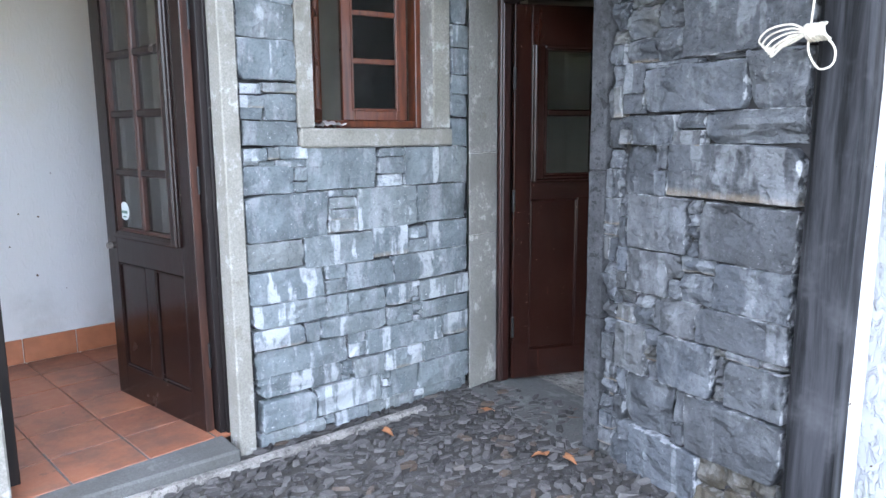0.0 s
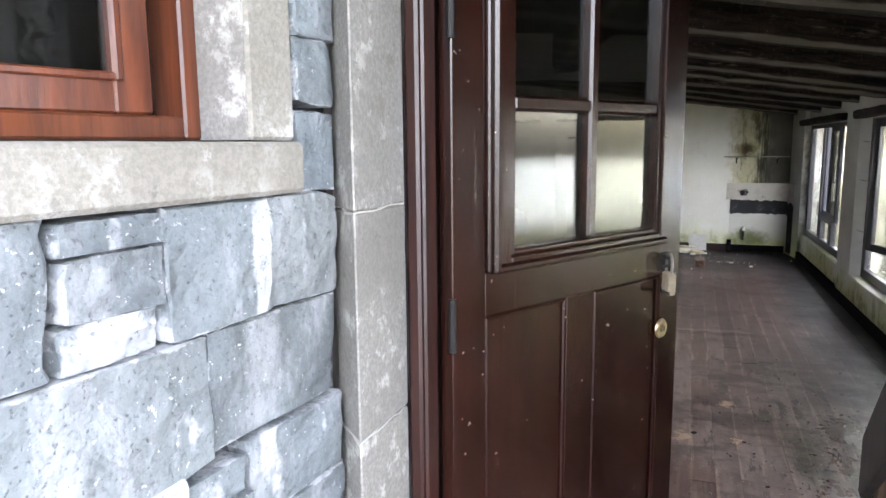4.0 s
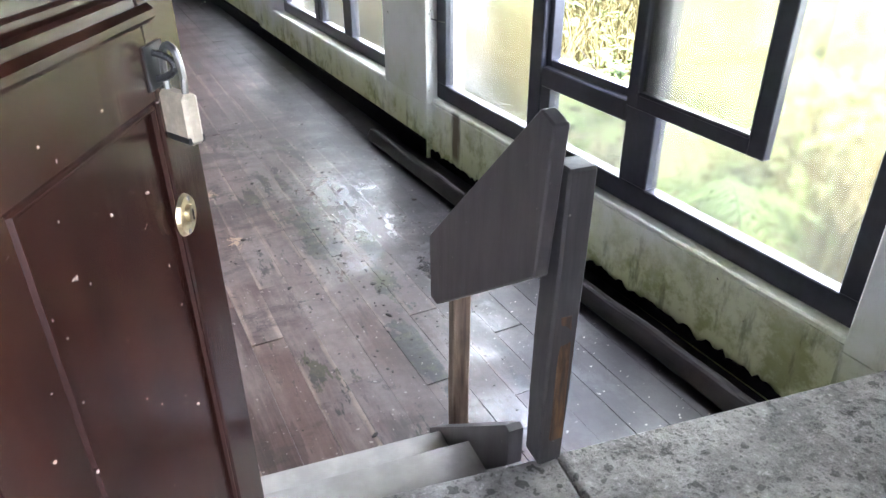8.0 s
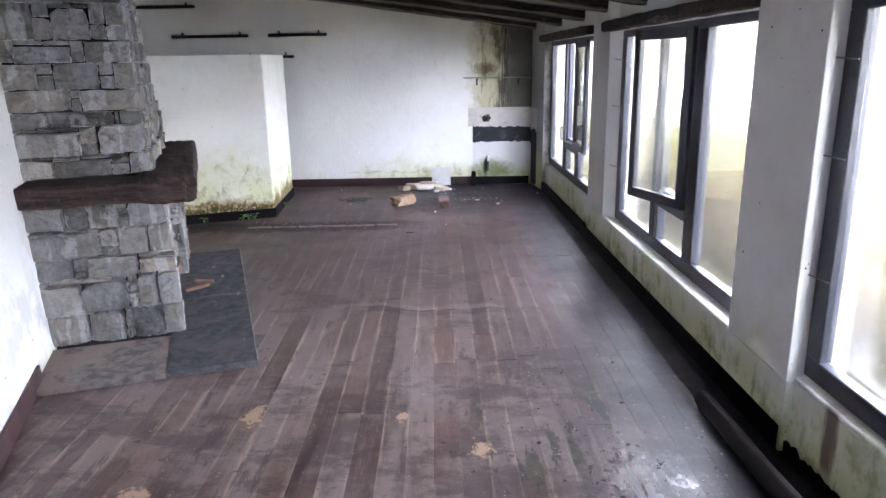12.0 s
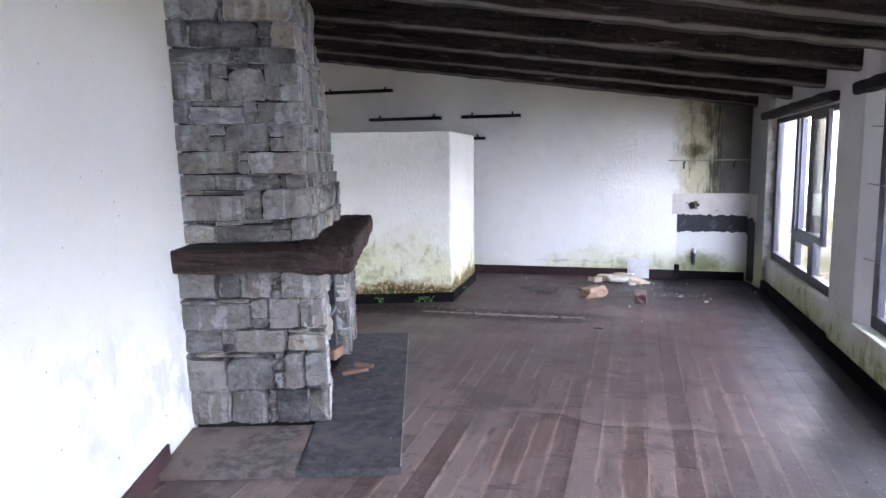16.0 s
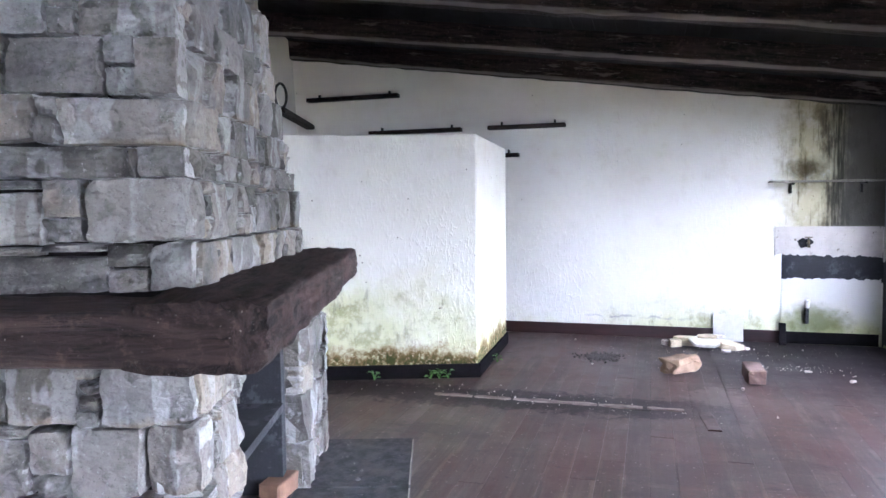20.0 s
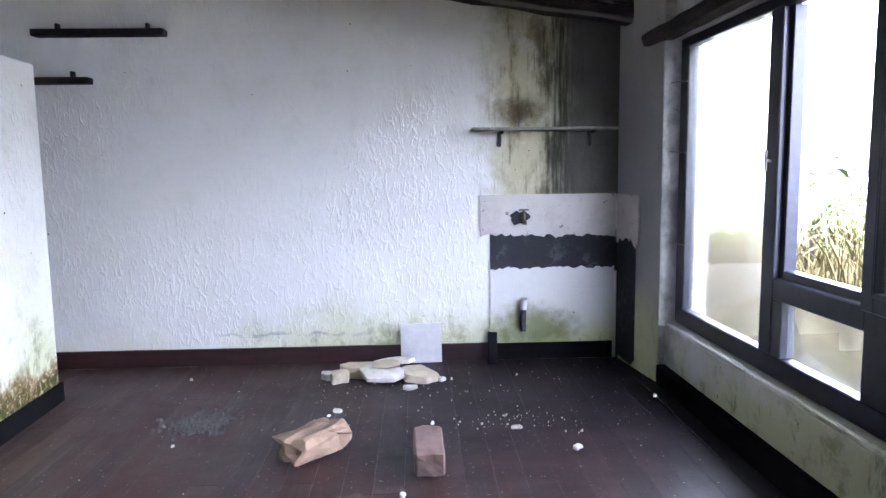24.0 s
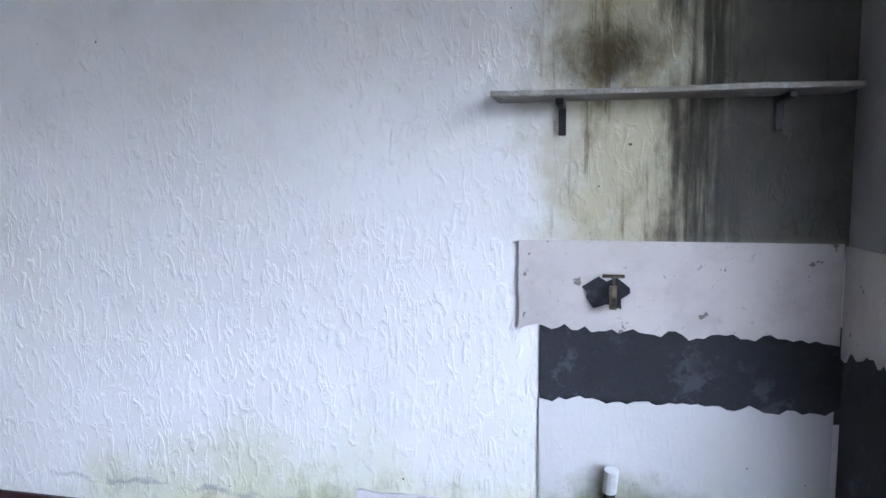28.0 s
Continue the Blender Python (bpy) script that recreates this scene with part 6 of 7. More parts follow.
handle = rod(bmesh.new(), (0, -0.055, 0.03), (0, -0.055, 0.06), 0.006)
rod(handle, (-0.035, -0.055, 0.062), (0.035, -0.055, 0.062), 0.006)
part("handle", handle, DULL_BRASS, tap_body)
hole = prism([(0.075 * math.cos(q * 0.5236) * (1 + 0.3 * math.sin(q * 2.7)), 0.05 * math.sin(q * 0.5236) * (1 + 0.25 * math.cos(q * 3.1))) for q in range(12)], 0, 0.003)
part("wall_hole", hole, CEMENT, tap, "broken plaster round the tap", pose(-0.02, -0.007, 0, 90, 0, 0))
pipe = thing("drain_pipe", "white plastic waste pipe sticking out of the wall", "pipe", pose(-1.06, 14.985, -0.13))
stub = part("pipe", rod(bmesh.new(), (0, -0.03, -0.14), (0, -0.03, 0.04), 0.02, sides=14), CEMENT, pipe, "dirt-blackened pipe end")
part("collar", rod(bmesh.new(), (0, -0.03, 0.025), (0.006, -0.042, 0.105), 0.024, sides=14), PVC, stub, "white plastic collar")

# ---- rubble on the floor ----
def shard(name, label, cat, mat, m, sx, sy, sz, seed, cuts=2, rough=0.12, group=""):
    bm = subdivided(box(-0.5, 0.5, -0.5, 0.5, 0, 1, 0.06), cuts)
    jitter(bm, rough, 2.3, seed)
    zmin = min(v.co.z for v in bm.verts)
    for v in bm.verts:
        v.co = Vector((v.co.x * sx, v.co.y * sy, (v.co.z - zmin) * sz))
    return tagged(part(name, bm, mat, m=m), label, cat, group)


def slab(name, label, cat, mat, m, sx, sy, sz, seed, group=""):
    """A flat broken slab with a many-cornered outline and sloping, chipped edges."""
    rng = random.Random(seed)
    n = rng.choice((6, 7, 8))
    ring = [(q + rng.uniform(-0.28, 0.28)) * 2 * math.pi / n for q in range(n)]
    pts = []
    for a in ring:
        r = 0.5 / max(abs(math.cos(a)), abs(math.sin(a))) ** 0.75 * rng.uniform(0.82, 1.05)
        pts.append((r * math.cos(a) * sx, r * math.sin(a) * sy))
    bm = subdivided(prism(pts, 0, sz, 0.004), 1)
    for v in bm.verts:
        v.co += Vector((noise.noise(v.co * 30 + Vector((seed, 0, 0))), noise.noise(v.co * 30 + Vector((0, seed, 5))), 0.5 * noise.noise(v.co * 14 + Vector((3, 0, seed))))) * 0.009
    return tagged(part(name, bm, mat, m=m), label, cat, group)


shard("broken_stone", "long broken pale orange building stone on the floor", "stone", PALE_STONE, pose(-2.36, 13.33, F, 0, 0, 50), 0.33, 0.17, 0.13, 2.0, 3, 0.20)
shard("broken_brick", "broken grey-topped brown brick on the floor", "brick", GREY_BRICK, pose(-1.79, 13.21, F, 0, 0, 91), 0.36, 0.14, 0.12, 5.0, 2, 0.07)
rng = random.Random(3)
for x, y, z, sx, sy, sz, turn, nod, roll, mat in (
        (-2.20, 14.64, 0.0, 0.36, 0.17, 0.085, -4, 0, 0, CREAM), (-2.37, 14.53, 0.0, 0.13, 0.11, 0.07, 20, 0, 0, CREAM), (-2.46, 14.60, 0.0, 0.11, 0.08, 0.05, -30, 0, 5, RUBBLE),
        (-1.84, 14.56, 0.0, 0.25, 0.30, 0.055, 24, 5, 6, CREAM), (-2.07, 14.53, 0.045, 0.36, 0.24, 0.035, 7, 16, 3, RUBBLE), (-2.01, 14.70, 0.075, 0.30, 0.16, 0.028, -8, -4, -5, RUBBLE),
        (-2.05, 14.55, 0.105, 0.22, 0.10, 0.022, 12, 10, 2, CREAM), (-1.89, 14.34, 0.0, 0.11, 0.06, 0.022, 5, 0, 0, RUBBLE), (-1.68, 14.50, 0.0, 0.05, 0.04, 0.03, 40, 0, 0, RUBBLE),
        (-1.03, 13.33, 0.0, 0.06, 0.045, 0.02, 30, 0, 0, RUBBLE), (-1.91, 12.86, 0.0, 0.05, 0.035, 0.016, 80, 0, 0, RUBBLE), (-1.30, 13.62, 0.0, 0.07, 0.04, 0.015, 10, 0, 0, RUBBLE), (-2.32, 13.95, 0.0, 0.07, 0.05, 0.015, -20, 0, 0, RUBBLE)):
    heap = y > 14.2
    slab("plaster_shard", "broken white plaster slab in the heap by the wall" if heap else "small white plaster chip on the floor", "plaster shard", mat, pose(x, y, F + z, nod, roll, turn), sx, sy, sz, int(-x * 100), "plaster heap" if heap else "plaster chips")
tagged(part("wall_tile", ragged(-0.15, 0.15, 0.0, 0.29, 0.012, 0.006, 12, bottom=False), TILE, m=pose(-1.815, 14.953, F, -9, 0, 2)), "pale grey square tile leaning on the wall", "tile")
chips, gravel = bmesh.new(), bmesh.new()
for i in range(460):
    pile = i < 320
    if pile:
        cx, cy, s = rng.gauss(-3.08, 0.085), rng.gauss(13.80, 0.085), rng.uniform(0.006, 0.016)
    else:
        cx, cy, s = rng.uniform(-3.6, -0.3), 14.9 - abs(rng.gauss(0, 0.9)), rng.uniform(0.0012, 0.004) * (4.0 if i % 23 == 0 else 1.0)
    m = pose(cx, cy, F + s * 0.4 + (0.012 * rng.random() if pile else 0), rng.uniform(0, 360), rng.uniform(0, 360), 0) @ Matrix.Diagonal((s, s * rng.uniform(0.6, 1.6), s * 0.7, 1))
    bmesh.ops.create_icosphere(gravel if pile else chips, subdivisions=1, radius=1.0, matrix=m)
for cx, cy, sx, sy, count in ((-1.25, 13.75, 0.22, 0.12, 70), (-3.9, 12.3, 0.5, 0.12, 60), (-1.9, 14.35, 0.35, 0.14, 50), (-3.0, 12.1, 0.7, 0.1, 50)):
    for i in range(count):
        s = rng.uniform(0.0015, 0.006) * (2.5 if i % 17 == 0 else 1.0)
        m = pose(rng.gauss(cx, sx), min(14.95, rng.gauss(cy, sy)), F + s * 0.3, rng.uniform(0, 360), rng.uniform(0, 360), 0) @ Matrix.Diagonal((s, s * rng.uniform(0.6, 1.6), s * 0.6, 1))
        bmesh.ops.create_icosphere(chips, subdivisions=1, radius=1.0, matrix=m)
litter = bmesh.new()
for cx, cy, sx, sy, count in ((-0.9, 6.5, 0.22, 0.5, 150), (-0.95, 5.7, 0.2, 0.4, 120), (-1.2, 5.2, 0.3, 0.5, 60), (-1.4, 6.6, 0.5, 0.6, 60), (-0.9, 8.2, 0.3, 0.8, 50)):
    for i in range(count):
        s = rng.uniform(0.003, 0.010) * (2.2 if i % 13 == 0 else 1.0)
        m = pose(min(-0.42, rng.gauss(cx, sx)), rng.gauss(cy, sy), F + s * 0.2, rng.uniform(-12, 12), rng.uniform(-12, 12), rng.uniform(0, 360)) @ Matrix.Diagonal((s, s * rng.uniform(0.3, 1.0), s * 0.35, 1))
        bmesh.ops.create_icosphere(litter, subdivisions=1, radius=1.0, matrix=m)
tagged(part("leaf_litter", litter, EARTH), "dark crumbs of leaf litter and rot on the floor", "litter", kind="stuff")
tagged(part("gravel_heap", gravel, GRAVEL), "small heap of grey gravel on the floor", "gravel", kind="stuff")
tagged(part("plaster_chips", chips, RUBBLE), "scattered chips of plaster and grit", "rubble", kind="stuff")

west_rail = thing("wall_shelf", "narrow black wooden shelf rail on the side wall", "shelf", pose(-6.17, 13.6, 1.91, 0, 0, 106), "black shelf rails")
part("rail", jitter(box(-0.70, 0.70, -0.05, 0.05, -0.03, 0.02, 0.004), 0.004), SHELF_WOOD, west_rail)
ring_bm = bmesh.new()
for q in range(20):
    a0, a1 = q * math.pi / 10, (q + 1) * math.pi / 10
    rod(ring_bm, (math.cos(a0) * 0.07, 0, math.sin(a0) * 0.115), (math.cos(a1) * 0.07, 0, math.sin(a1) * 0.115), 0.013, sides=7)
tagged(part("iron_ring", ring_bm, IRON, m=pose(-5.99, 12.97, 2.045, 0, 0, 70)), "black oval ring standing on the shelf rail", "ring")

tagged(part("wood_stick", jitter(subdivided(box(-0.035, 0.035, -0.010, 0.010, 0, 0.24, 0.003), 2), 0.004), SKIRT_BLACK, m=pose(-1.30, 14.86, F, -28, 6, 4)), "short dark wooden stick leaning on the skirting", "stick")
film_bm = bmesh.new()
bmesh.ops.create_grid(film_bm, x_segments=14, y_segments=10, size=0.5)
for v in film_bm.verts:
    r = v.co.length
    v.co = Vector((v.co.x * 0.17 * (1 + 0.3 * noise.noise(v.co * 3)), v.co.y * 0.11, 0.014 + 0.022 * noise.noise(v.co * 5 + Vector((3, 1, 0))) + 0.05 * max(0.0, 0.35 - r)))
wrap = part("plastic_scrap", film_bm, SCRAP, m=WALL_A @ pose(0.475, 0.06, 1.466, 0, 0, 12), smooth=True)
tagged(wrap, "crumpled pale plastic scrap lying on the window sill", "plastic scrap")

# raised joint strip in the floor, loose board end
def splinter(x0, x1, seed):
    """A torn pale lath lying flat: ragged width, frayed ends."""
    rng = random.Random(seed)
    n = int((x1 - x0) / 0.03)
    top, low = [], []
    for q in range(n + 1):
        x = x0 + (x1 - x0) * q / n
        w = 0.027 + 0.024 * noise.noise(Vector((x * 7, seed, 0))) + rng.uniform(-0.010, 0.010)
        w *= min(1.0, 0.45 + min(q, n - q) * 0.4)
        bend = 0.022 * noise.noise(Vector((x * 2.6, 4.0, 0.0)))
        top.append((x, bend + max(0.003, w)))
        low.append((x, bend - max(0.003, w * 0.8)))
    bm = bmesh.new()
    rows = [[bm.verts.new((x, y, z)) for (x, y) in side] for side, z in ((low, 0.0), (low, 0.010), (top, 0.012), (top, 0.0))]
    for a, b in zip(rows, rows[1:]):
        for q in range(n):
            bm.faces.new((a[q], a[q + 1], b[q + 1], b[q]))
    return bm


strip = thing("floor_strip", "splintered pale wooden lath lying across the floor", "floor strip", pose(0, 12.16, F, 0, 0, 0.4))
for q, (a, b) in enumerate(((-4.22, -3.92), (-3.90, -3.62), (-3.60, -2.98), (-2.97, -2.66), (-2.63, -2.38))):
    part("splinter", splinter(a, b, q + 2), LATH, strip)
tagged(part("loose_board", jitter(subdivided(box(-0.045, 0.045, -0.40, 0.02, 0, 0.012, 0.003), 3), 0.012, 5.0), FLOOR_WOOD, m=pose(-2.245, 12.13, F, 0.8, 0, 5)), "short dark loose floorboard end", "board")


def weed(m, seed):
    rng = random.Random(seed)
    bm = bmesh.new()
    for i in range(9):
        a = i * 0.8 + rng.uniform(-0.2, 0.2)
        h = rng.uniform(0.02, 0.08)
        rod(bm, (0, 0, 0), (math.cos(a) * 0.02, math.sin(a) * 0.02, h), 0.002, 0.001, 4)
        leaf(bm, (math.cos(a) * 0.02, math.sin(a) * 0.02, h), (math.cos(a), math.sin(a), 0.3), rng.uniform(0.03, 0.05), 0.025, 0.3, 3)
    tagged(part("weed", bm, WEED, m=m), "small bright green weed at the foot of the wall", "weed", "weeds")


for i, (x, y) in enumerate(((-4.85, 12.42), (-4.40, 12.58), (-4.26, 12.63), (-4.33, 12.60), (-3.99, 13.35))):
    weed(pose(x, y, F), i)
tagged(part("paper_tag", box(-0.04, 0.04, -0.004, 0.0, 0, 0.075), SMOOTH, m=pose(-5.60, 12.155, F + 0.13, -6, 0, 19)), "small white card stuck at the wall foot", "card")

# ---- rope on the post ----
rope = thing("rope", "cream rope coiled in loops, hung on the post", "rope", DOORWALL @ pose(0.93, -0.06, 1.72))
def cord(points, r=0.0033):
    cu = [Vector(q) for q in points]
    bm = bmesh.new()
    smooth_pts = []
    for i in range(len(cu) - 1):
        p0, p1, p2, p3 = cu[max(i - 1, 0)], cu[i], cu[i + 1], cu[min(i + 2, len(cu) - 1)]
        for k in range(6):
            f = k / 6
            smooth_pts.append(0.5 * ((2 * p1) + (p2 - p0) * f + (2 * p0 - 5 * p1 + 4 * p2 - p3) * f * f + (3 * p1 - p0 - 3 * p2 + p3) * f ** 3))
    smooth_pts.append(cu[-1])
    rings, sides = [], 7
    for i, p in enumerate(smooth_pts):
        d = (smooth_pts[min(i + 1, len(smooth_pts) - 1)] - smooth_pts[max(i - 1, 0)]).normalized()
        q = d.to_track_quat("Z", "Y")
        rings.append([bm.verts.new(p + q @ Vector((math.cos(k * 2 * math.pi / sides) * r, math.sin(k * 2 * math.pi / sides) * r, 0))) for k in range(sides)])
    for a, b in zip(rings, rings[1:]):
        shift = min(range(sides), key=lambda t: sum((a[k].co - b[(k + t) % sides].co).length for k in range(sides)))
        for k in range(sides):
            bm.faces.new((a[k], a[(k + 1) % sides], b[(k + 1 + shift) % sides], b[(k + shift) % sides]))
    bm.faces.new(rings[0])
    bm.faces.new(rings[-1])
    return bm


part("hanging_line", cord([(0.0, 0, 0.9), (0.005, 0, 0.3), (0.0, -0.01, 0.05), (0.0, -0.02, 0.0)]), ROPE, rope)
part("loop", cord([(0, -0.02, 0), (0.01, -0.03, -0.06), (0.05, -0.04, -0.11), (0.09, -0.04, -0.10), (0.085, -0.03, -0.05), (0.03, -0.02, 0.0)]), ROPE, rope)
for i in range(5):
    part("loop", cord([(0, -0.02, 0.0), (-0.05, -0.03, 0.03 - i * 0.012), (-0.12 + i * 0.010, -0.04, 0.022 - i * 0.016), (-0.15 + i * 0.012, -0.04, -0.012 - i * 0.012), (-0.11, -0.03, -0.035 - i * 0.004), (-0.06, -0.025, -0.028 + i * 0.006), (-0.01, -0.02, -0.005)]), ROPE, rope)
for i in range(6):
    part("binding", cord([(-0.004 + i * 0.011, -0.022, 0.022), (0.002 + i * 0.011, -0.046, 0.012), (0.008 + i * 0.011, -0.048, -0.012), (0.012 + i * 0.011, -0.024, -0.026)], 0.0055), ROPE, rope)

# ---- padlock on the room door ----
lock = thing("padlock", "open corroded metal padlock hanging on the door hasp", "padlock", DOOR_2 @ pose(0.836, -0.046, 1.035, 0, 0, 55))
lock_body = part("body", box(-0.028, 0.028, -0.011, 0.011, -0.045, 0.020, 0.005), LOCK_BODY, lock, "corroded cream metal padlock body")
part("base_plate", box(-0.026, 0.026, -0.0116, 0.0116, -0.043, -0.034, 0.001), IRON, lock_body, "dark base plate with the key slot")
part("shackle", cord([(-0.018, 0, 0.018), (-0.019, 0, 0.045), (-0.013, 0, 0.068), (0.0, 0, 0.076), (0.013, 0, 0.068), (0.019, 0, 0.045), (0.018, 0, 0.018)], 0.0045), STEEL, lock)

# fallen leaves by the doorstep
for i, (x, y, a) in enumerate(((-2.45, 2.02, 20), (-2.25, 2.55, 80), (-1.72, 2.36, 140), (-1.66, 2.40, 10), (-1.25, 2.05, 60))):
    bm = bmesh.new()
    leaf(bm, (0, 0, 0.012), (1, 0, 0.25), 0.07, 0.045, 0.5)
    leaf(bm, (0.01, 0.01, 0.01), (0.3, 1, 0.4), 0.06, 0.04, 0.6)
    tagged(part("fallen_leaf", bm, LEAF_DRY, m=pose(x, y, 0.004, 0, 0, a)), "curled brown fallen leaf on the paving", "leaf", "fallen leaves")

# bits of wood and brick in the fire opening
for i, (x, y, a, l) in enumerate(((0.10, 1.05, 30, 0.22), (0.16, 1.2, -20, 0.16), (-0.2, 1.4, 60, 0.25))):
    shard("wood_scrap", "splintered reddish wood scrap on the hearth", "wood scrap", BRICK, HEARTH @ pose(x, y, F + 0.046, 0, 0, a), l, 0.05, 0.03, i + 0.5, 2, 0.08, "hearth scraps")
shard("brick", "loose broken brick in the fire opening", "brick", BRICK, HEARTH @ pose(-0.12, 1.5, F + 0.05, 0, 0, 75), 0.22, 0.11, 0.09, 7.0, 1, 0.05)

# ---- garden seen through the windows ----
def blade(bm, x, y, z, h, w, lean, turn, droop=0.5, seg=3):
    d = Vector((math.cos(turn), math.sin(turn), 0))
    side = Vector((-d.y, d.x, 0))
    last = None
    for i in range(seg + 1):
        f = i / seg
        c = Vector((x, y, z)) + d * (lean * h * f * f) + Vector((0, 0, h * (f - droop * 0.4 * f * f)))
        hw = w * (1 - f) ** 0.7 * 0.5
        pair = (bm.verts.new(c - side * hw), bm.verts.new(c + side * hw)) if i < seg else (bm.verts.new(c),)
        if last:
            bm.faces.new((last[0], last[1], *reversed(pair)) if len(pair) == 2 else (last[0], last[1], pair[0]))
        last = pair


CLEARINGS = ((1.25, 6.6, 0.75), (0.75, 5.25, 0.6), (1.5, 7.3, 0.45))   # where shrubs and fern crowd out the grass


def meadow():
    rng = random.Random(31)
    bm = bmesh.new()
    for i in range(26000):
        x = 1.0 + 9.1 * rng.random() ** 1.3
        y = rng.uniform(1.5, 19.0)
        if any((x - a) ** 2 + (y - b) ** 2 < r * r for a, b, r in CLEARINGS):
            continue
        z = -0.77 - max(0.0, 0.62 * (x - 9))
        clump = 0.5 + 0.5 * noise.noise(Vector((x * 0.9, y * 0.9, 3.0)))
        h = (0.55 + 0.9 * clump + 0.05 * max(0.0, y - 8.0)) * rng.uniform(0.6, 1.3)
        blade(bm, x, y, z, h, rng.uniform(0.012, 0.03), rng.uniform(0.1, 0.8), rng.uniform(0, 6.28), rng.uniform(0.2, 0.9))
    return bm


tagged(part("tall_grass", meadow(), GRASS), "tall dry yellow-green grass outside the windows", "grass", kind="stuff")


def shrub(m, seed, count, spread, height, size):
    rng = random.Random(seed)
    s = thing("shrub", "leafy green shrub in the garden outside the windows", "shrub", m, "garden shrubs")
    stems, crown = bmesh.new(), bmesh.new()
    for i in range(7):
        t = (rng.gauss(0, spread * 0.4), rng.gauss(0, spread * 0.4), height * rng.uniform(0.5, 0.9))
        rod(stems, (t[0] * 0.1, t[1] * 0.1, 0), t, 0.012, 0.004, 5)
    for i in range(count):
        a, r = rng.uniform(0, 6.28), spread * rng.random() ** 0.6
        z = height * (0.25 + 0.75 * rng.random()) * (1 - 0.35 * (r / spread) ** 2)
        leaf(crown, (r * math.cos(a), r * math.sin(a), z), (math.cos(a + rng.uniform(-1, 1)), math.sin(a + rng.uniform(-1, 1)), rng.uniform(-0.2, 0.7)), size * rng.uniform(0.6, 1.3), size * rng.uniform(0.35, 0.6))
    part("stem", stems, EARTH, s)
    part("crown", crown, LEAF, s)


for i, (x, y, n, sp, h, z) in enumerate(((2.0, 5.6, 220, 0.7, 1.0, 0.16), (2.3, 7.4, 160, 0.6, 0.8, 0.13), (2.6, 9.6, 260, 0.9, 1.3, 0.15), (3.0, 12.2, 260, 0.9, 1.2, 0.15), (1.7, 4.3, 140, 0.5, 0.7, 0.12), (3.2, 15.6, 320, 1.1, 1.7, 0.18), (3.0, 18.5, 320, 1.2, 1.9, 0.2), (2.4, 14.2, 340, 0.9, 1.7, 0.15), (3.6, 10.6, 300, 1.0, 1.6, 0.16), (3.4, 6.4, 260, 0.9, 1.4, 0.15), (1.2, 6.6, 150, 0.45, 0.95, 0.17), (1.5, 7.3, 90, 0.35, 0.7, 0.16))):
    shrub(pose(x, y, -0.76), 50 + i, n, sp, h, z)


def frond_plant(name, label, category, m, fronds, length, rise, leaflets, width, seed):
    """A tuft of feathered fronds on a short stem."""
    rng = random.Random(seed)
    p = thing(name, label, category, m)
    part("trunk", rod(bmesh.new(), (0, 0, 0), (0, 0, rise), 0.07, 0.05, 9), EARTH, p)
    for i in range(fronds):
        a = i * 2.4 + rng.uniform(-0.3, 0.3)
        bm = bmesh.new()
        up = rng.uniform(0.3, 1.3)
        last = Vector((0, 0, rise))
        for j in range(1, leaflets + 1):
            f = j / leaflets
            c = Vector((math.cos(a) * length * f, math.sin(a) * length * f, rise + length * (up * f - 0.95 * f * f)))
            rod(bm, last, c, 0.008, 0.006, 4, False)
            side = Vector((-math.sin(a), math.cos(a), 0))
            for q in (-1, 1):
                leaf(bm, c, side * q + Vector((math.cos(a), math.sin(a), 0)) * 0.6, width * (1.1 - 0.75 * f), 0.035, 0.35, 3)
            last = c
        part("frond", bm, LEAF, p)


frond_plant("fern", "green fern close outside the window", "fern", pose(0.75, 5.25, -0.76), 9, 0.75, 0.45, 13, 0.22, 4)
frond_plant("palm", "young green palm in the garden", "palm", pose(2.2, 16.9, -0.78), 12, 1.7, 1.0, 18, 0.55, 6)
frond_plant("palm", "young green palm in the garden", "palm", pose(4.4, 13.9, -1.0), 10, 1.4, 0.8, 16, 0.5, 9)

# ---- last: stones and planks piece by piece ----
rng = random.Random(21)
lay_courses(wall_a, Matrix(), [
    (-0.02, 0.06, [0.04, 0.41, 0.63, 0.96, 1.31]),
    (0.06, 0.21, [0.05, 0.34, 0.75, 0.96, 1.32]),
    (0.21, 0.32, [0.04, 0.52, 0.74, 1.0, 1.32]),
    (0.32, 0.45, [0.03, 0.53, 0.63, 1.13, 1.32]),
    (0.45, 0.55, [0.03, 0.29, 0.37, 0.76, 0.96, 1.32]),
    (0.55, 0.662, [0.03, 0.41, 0.53, 0.756, 0.952, 1.32])], S_A, rng, gap=0.006, split=0.18, wedge=0.35)
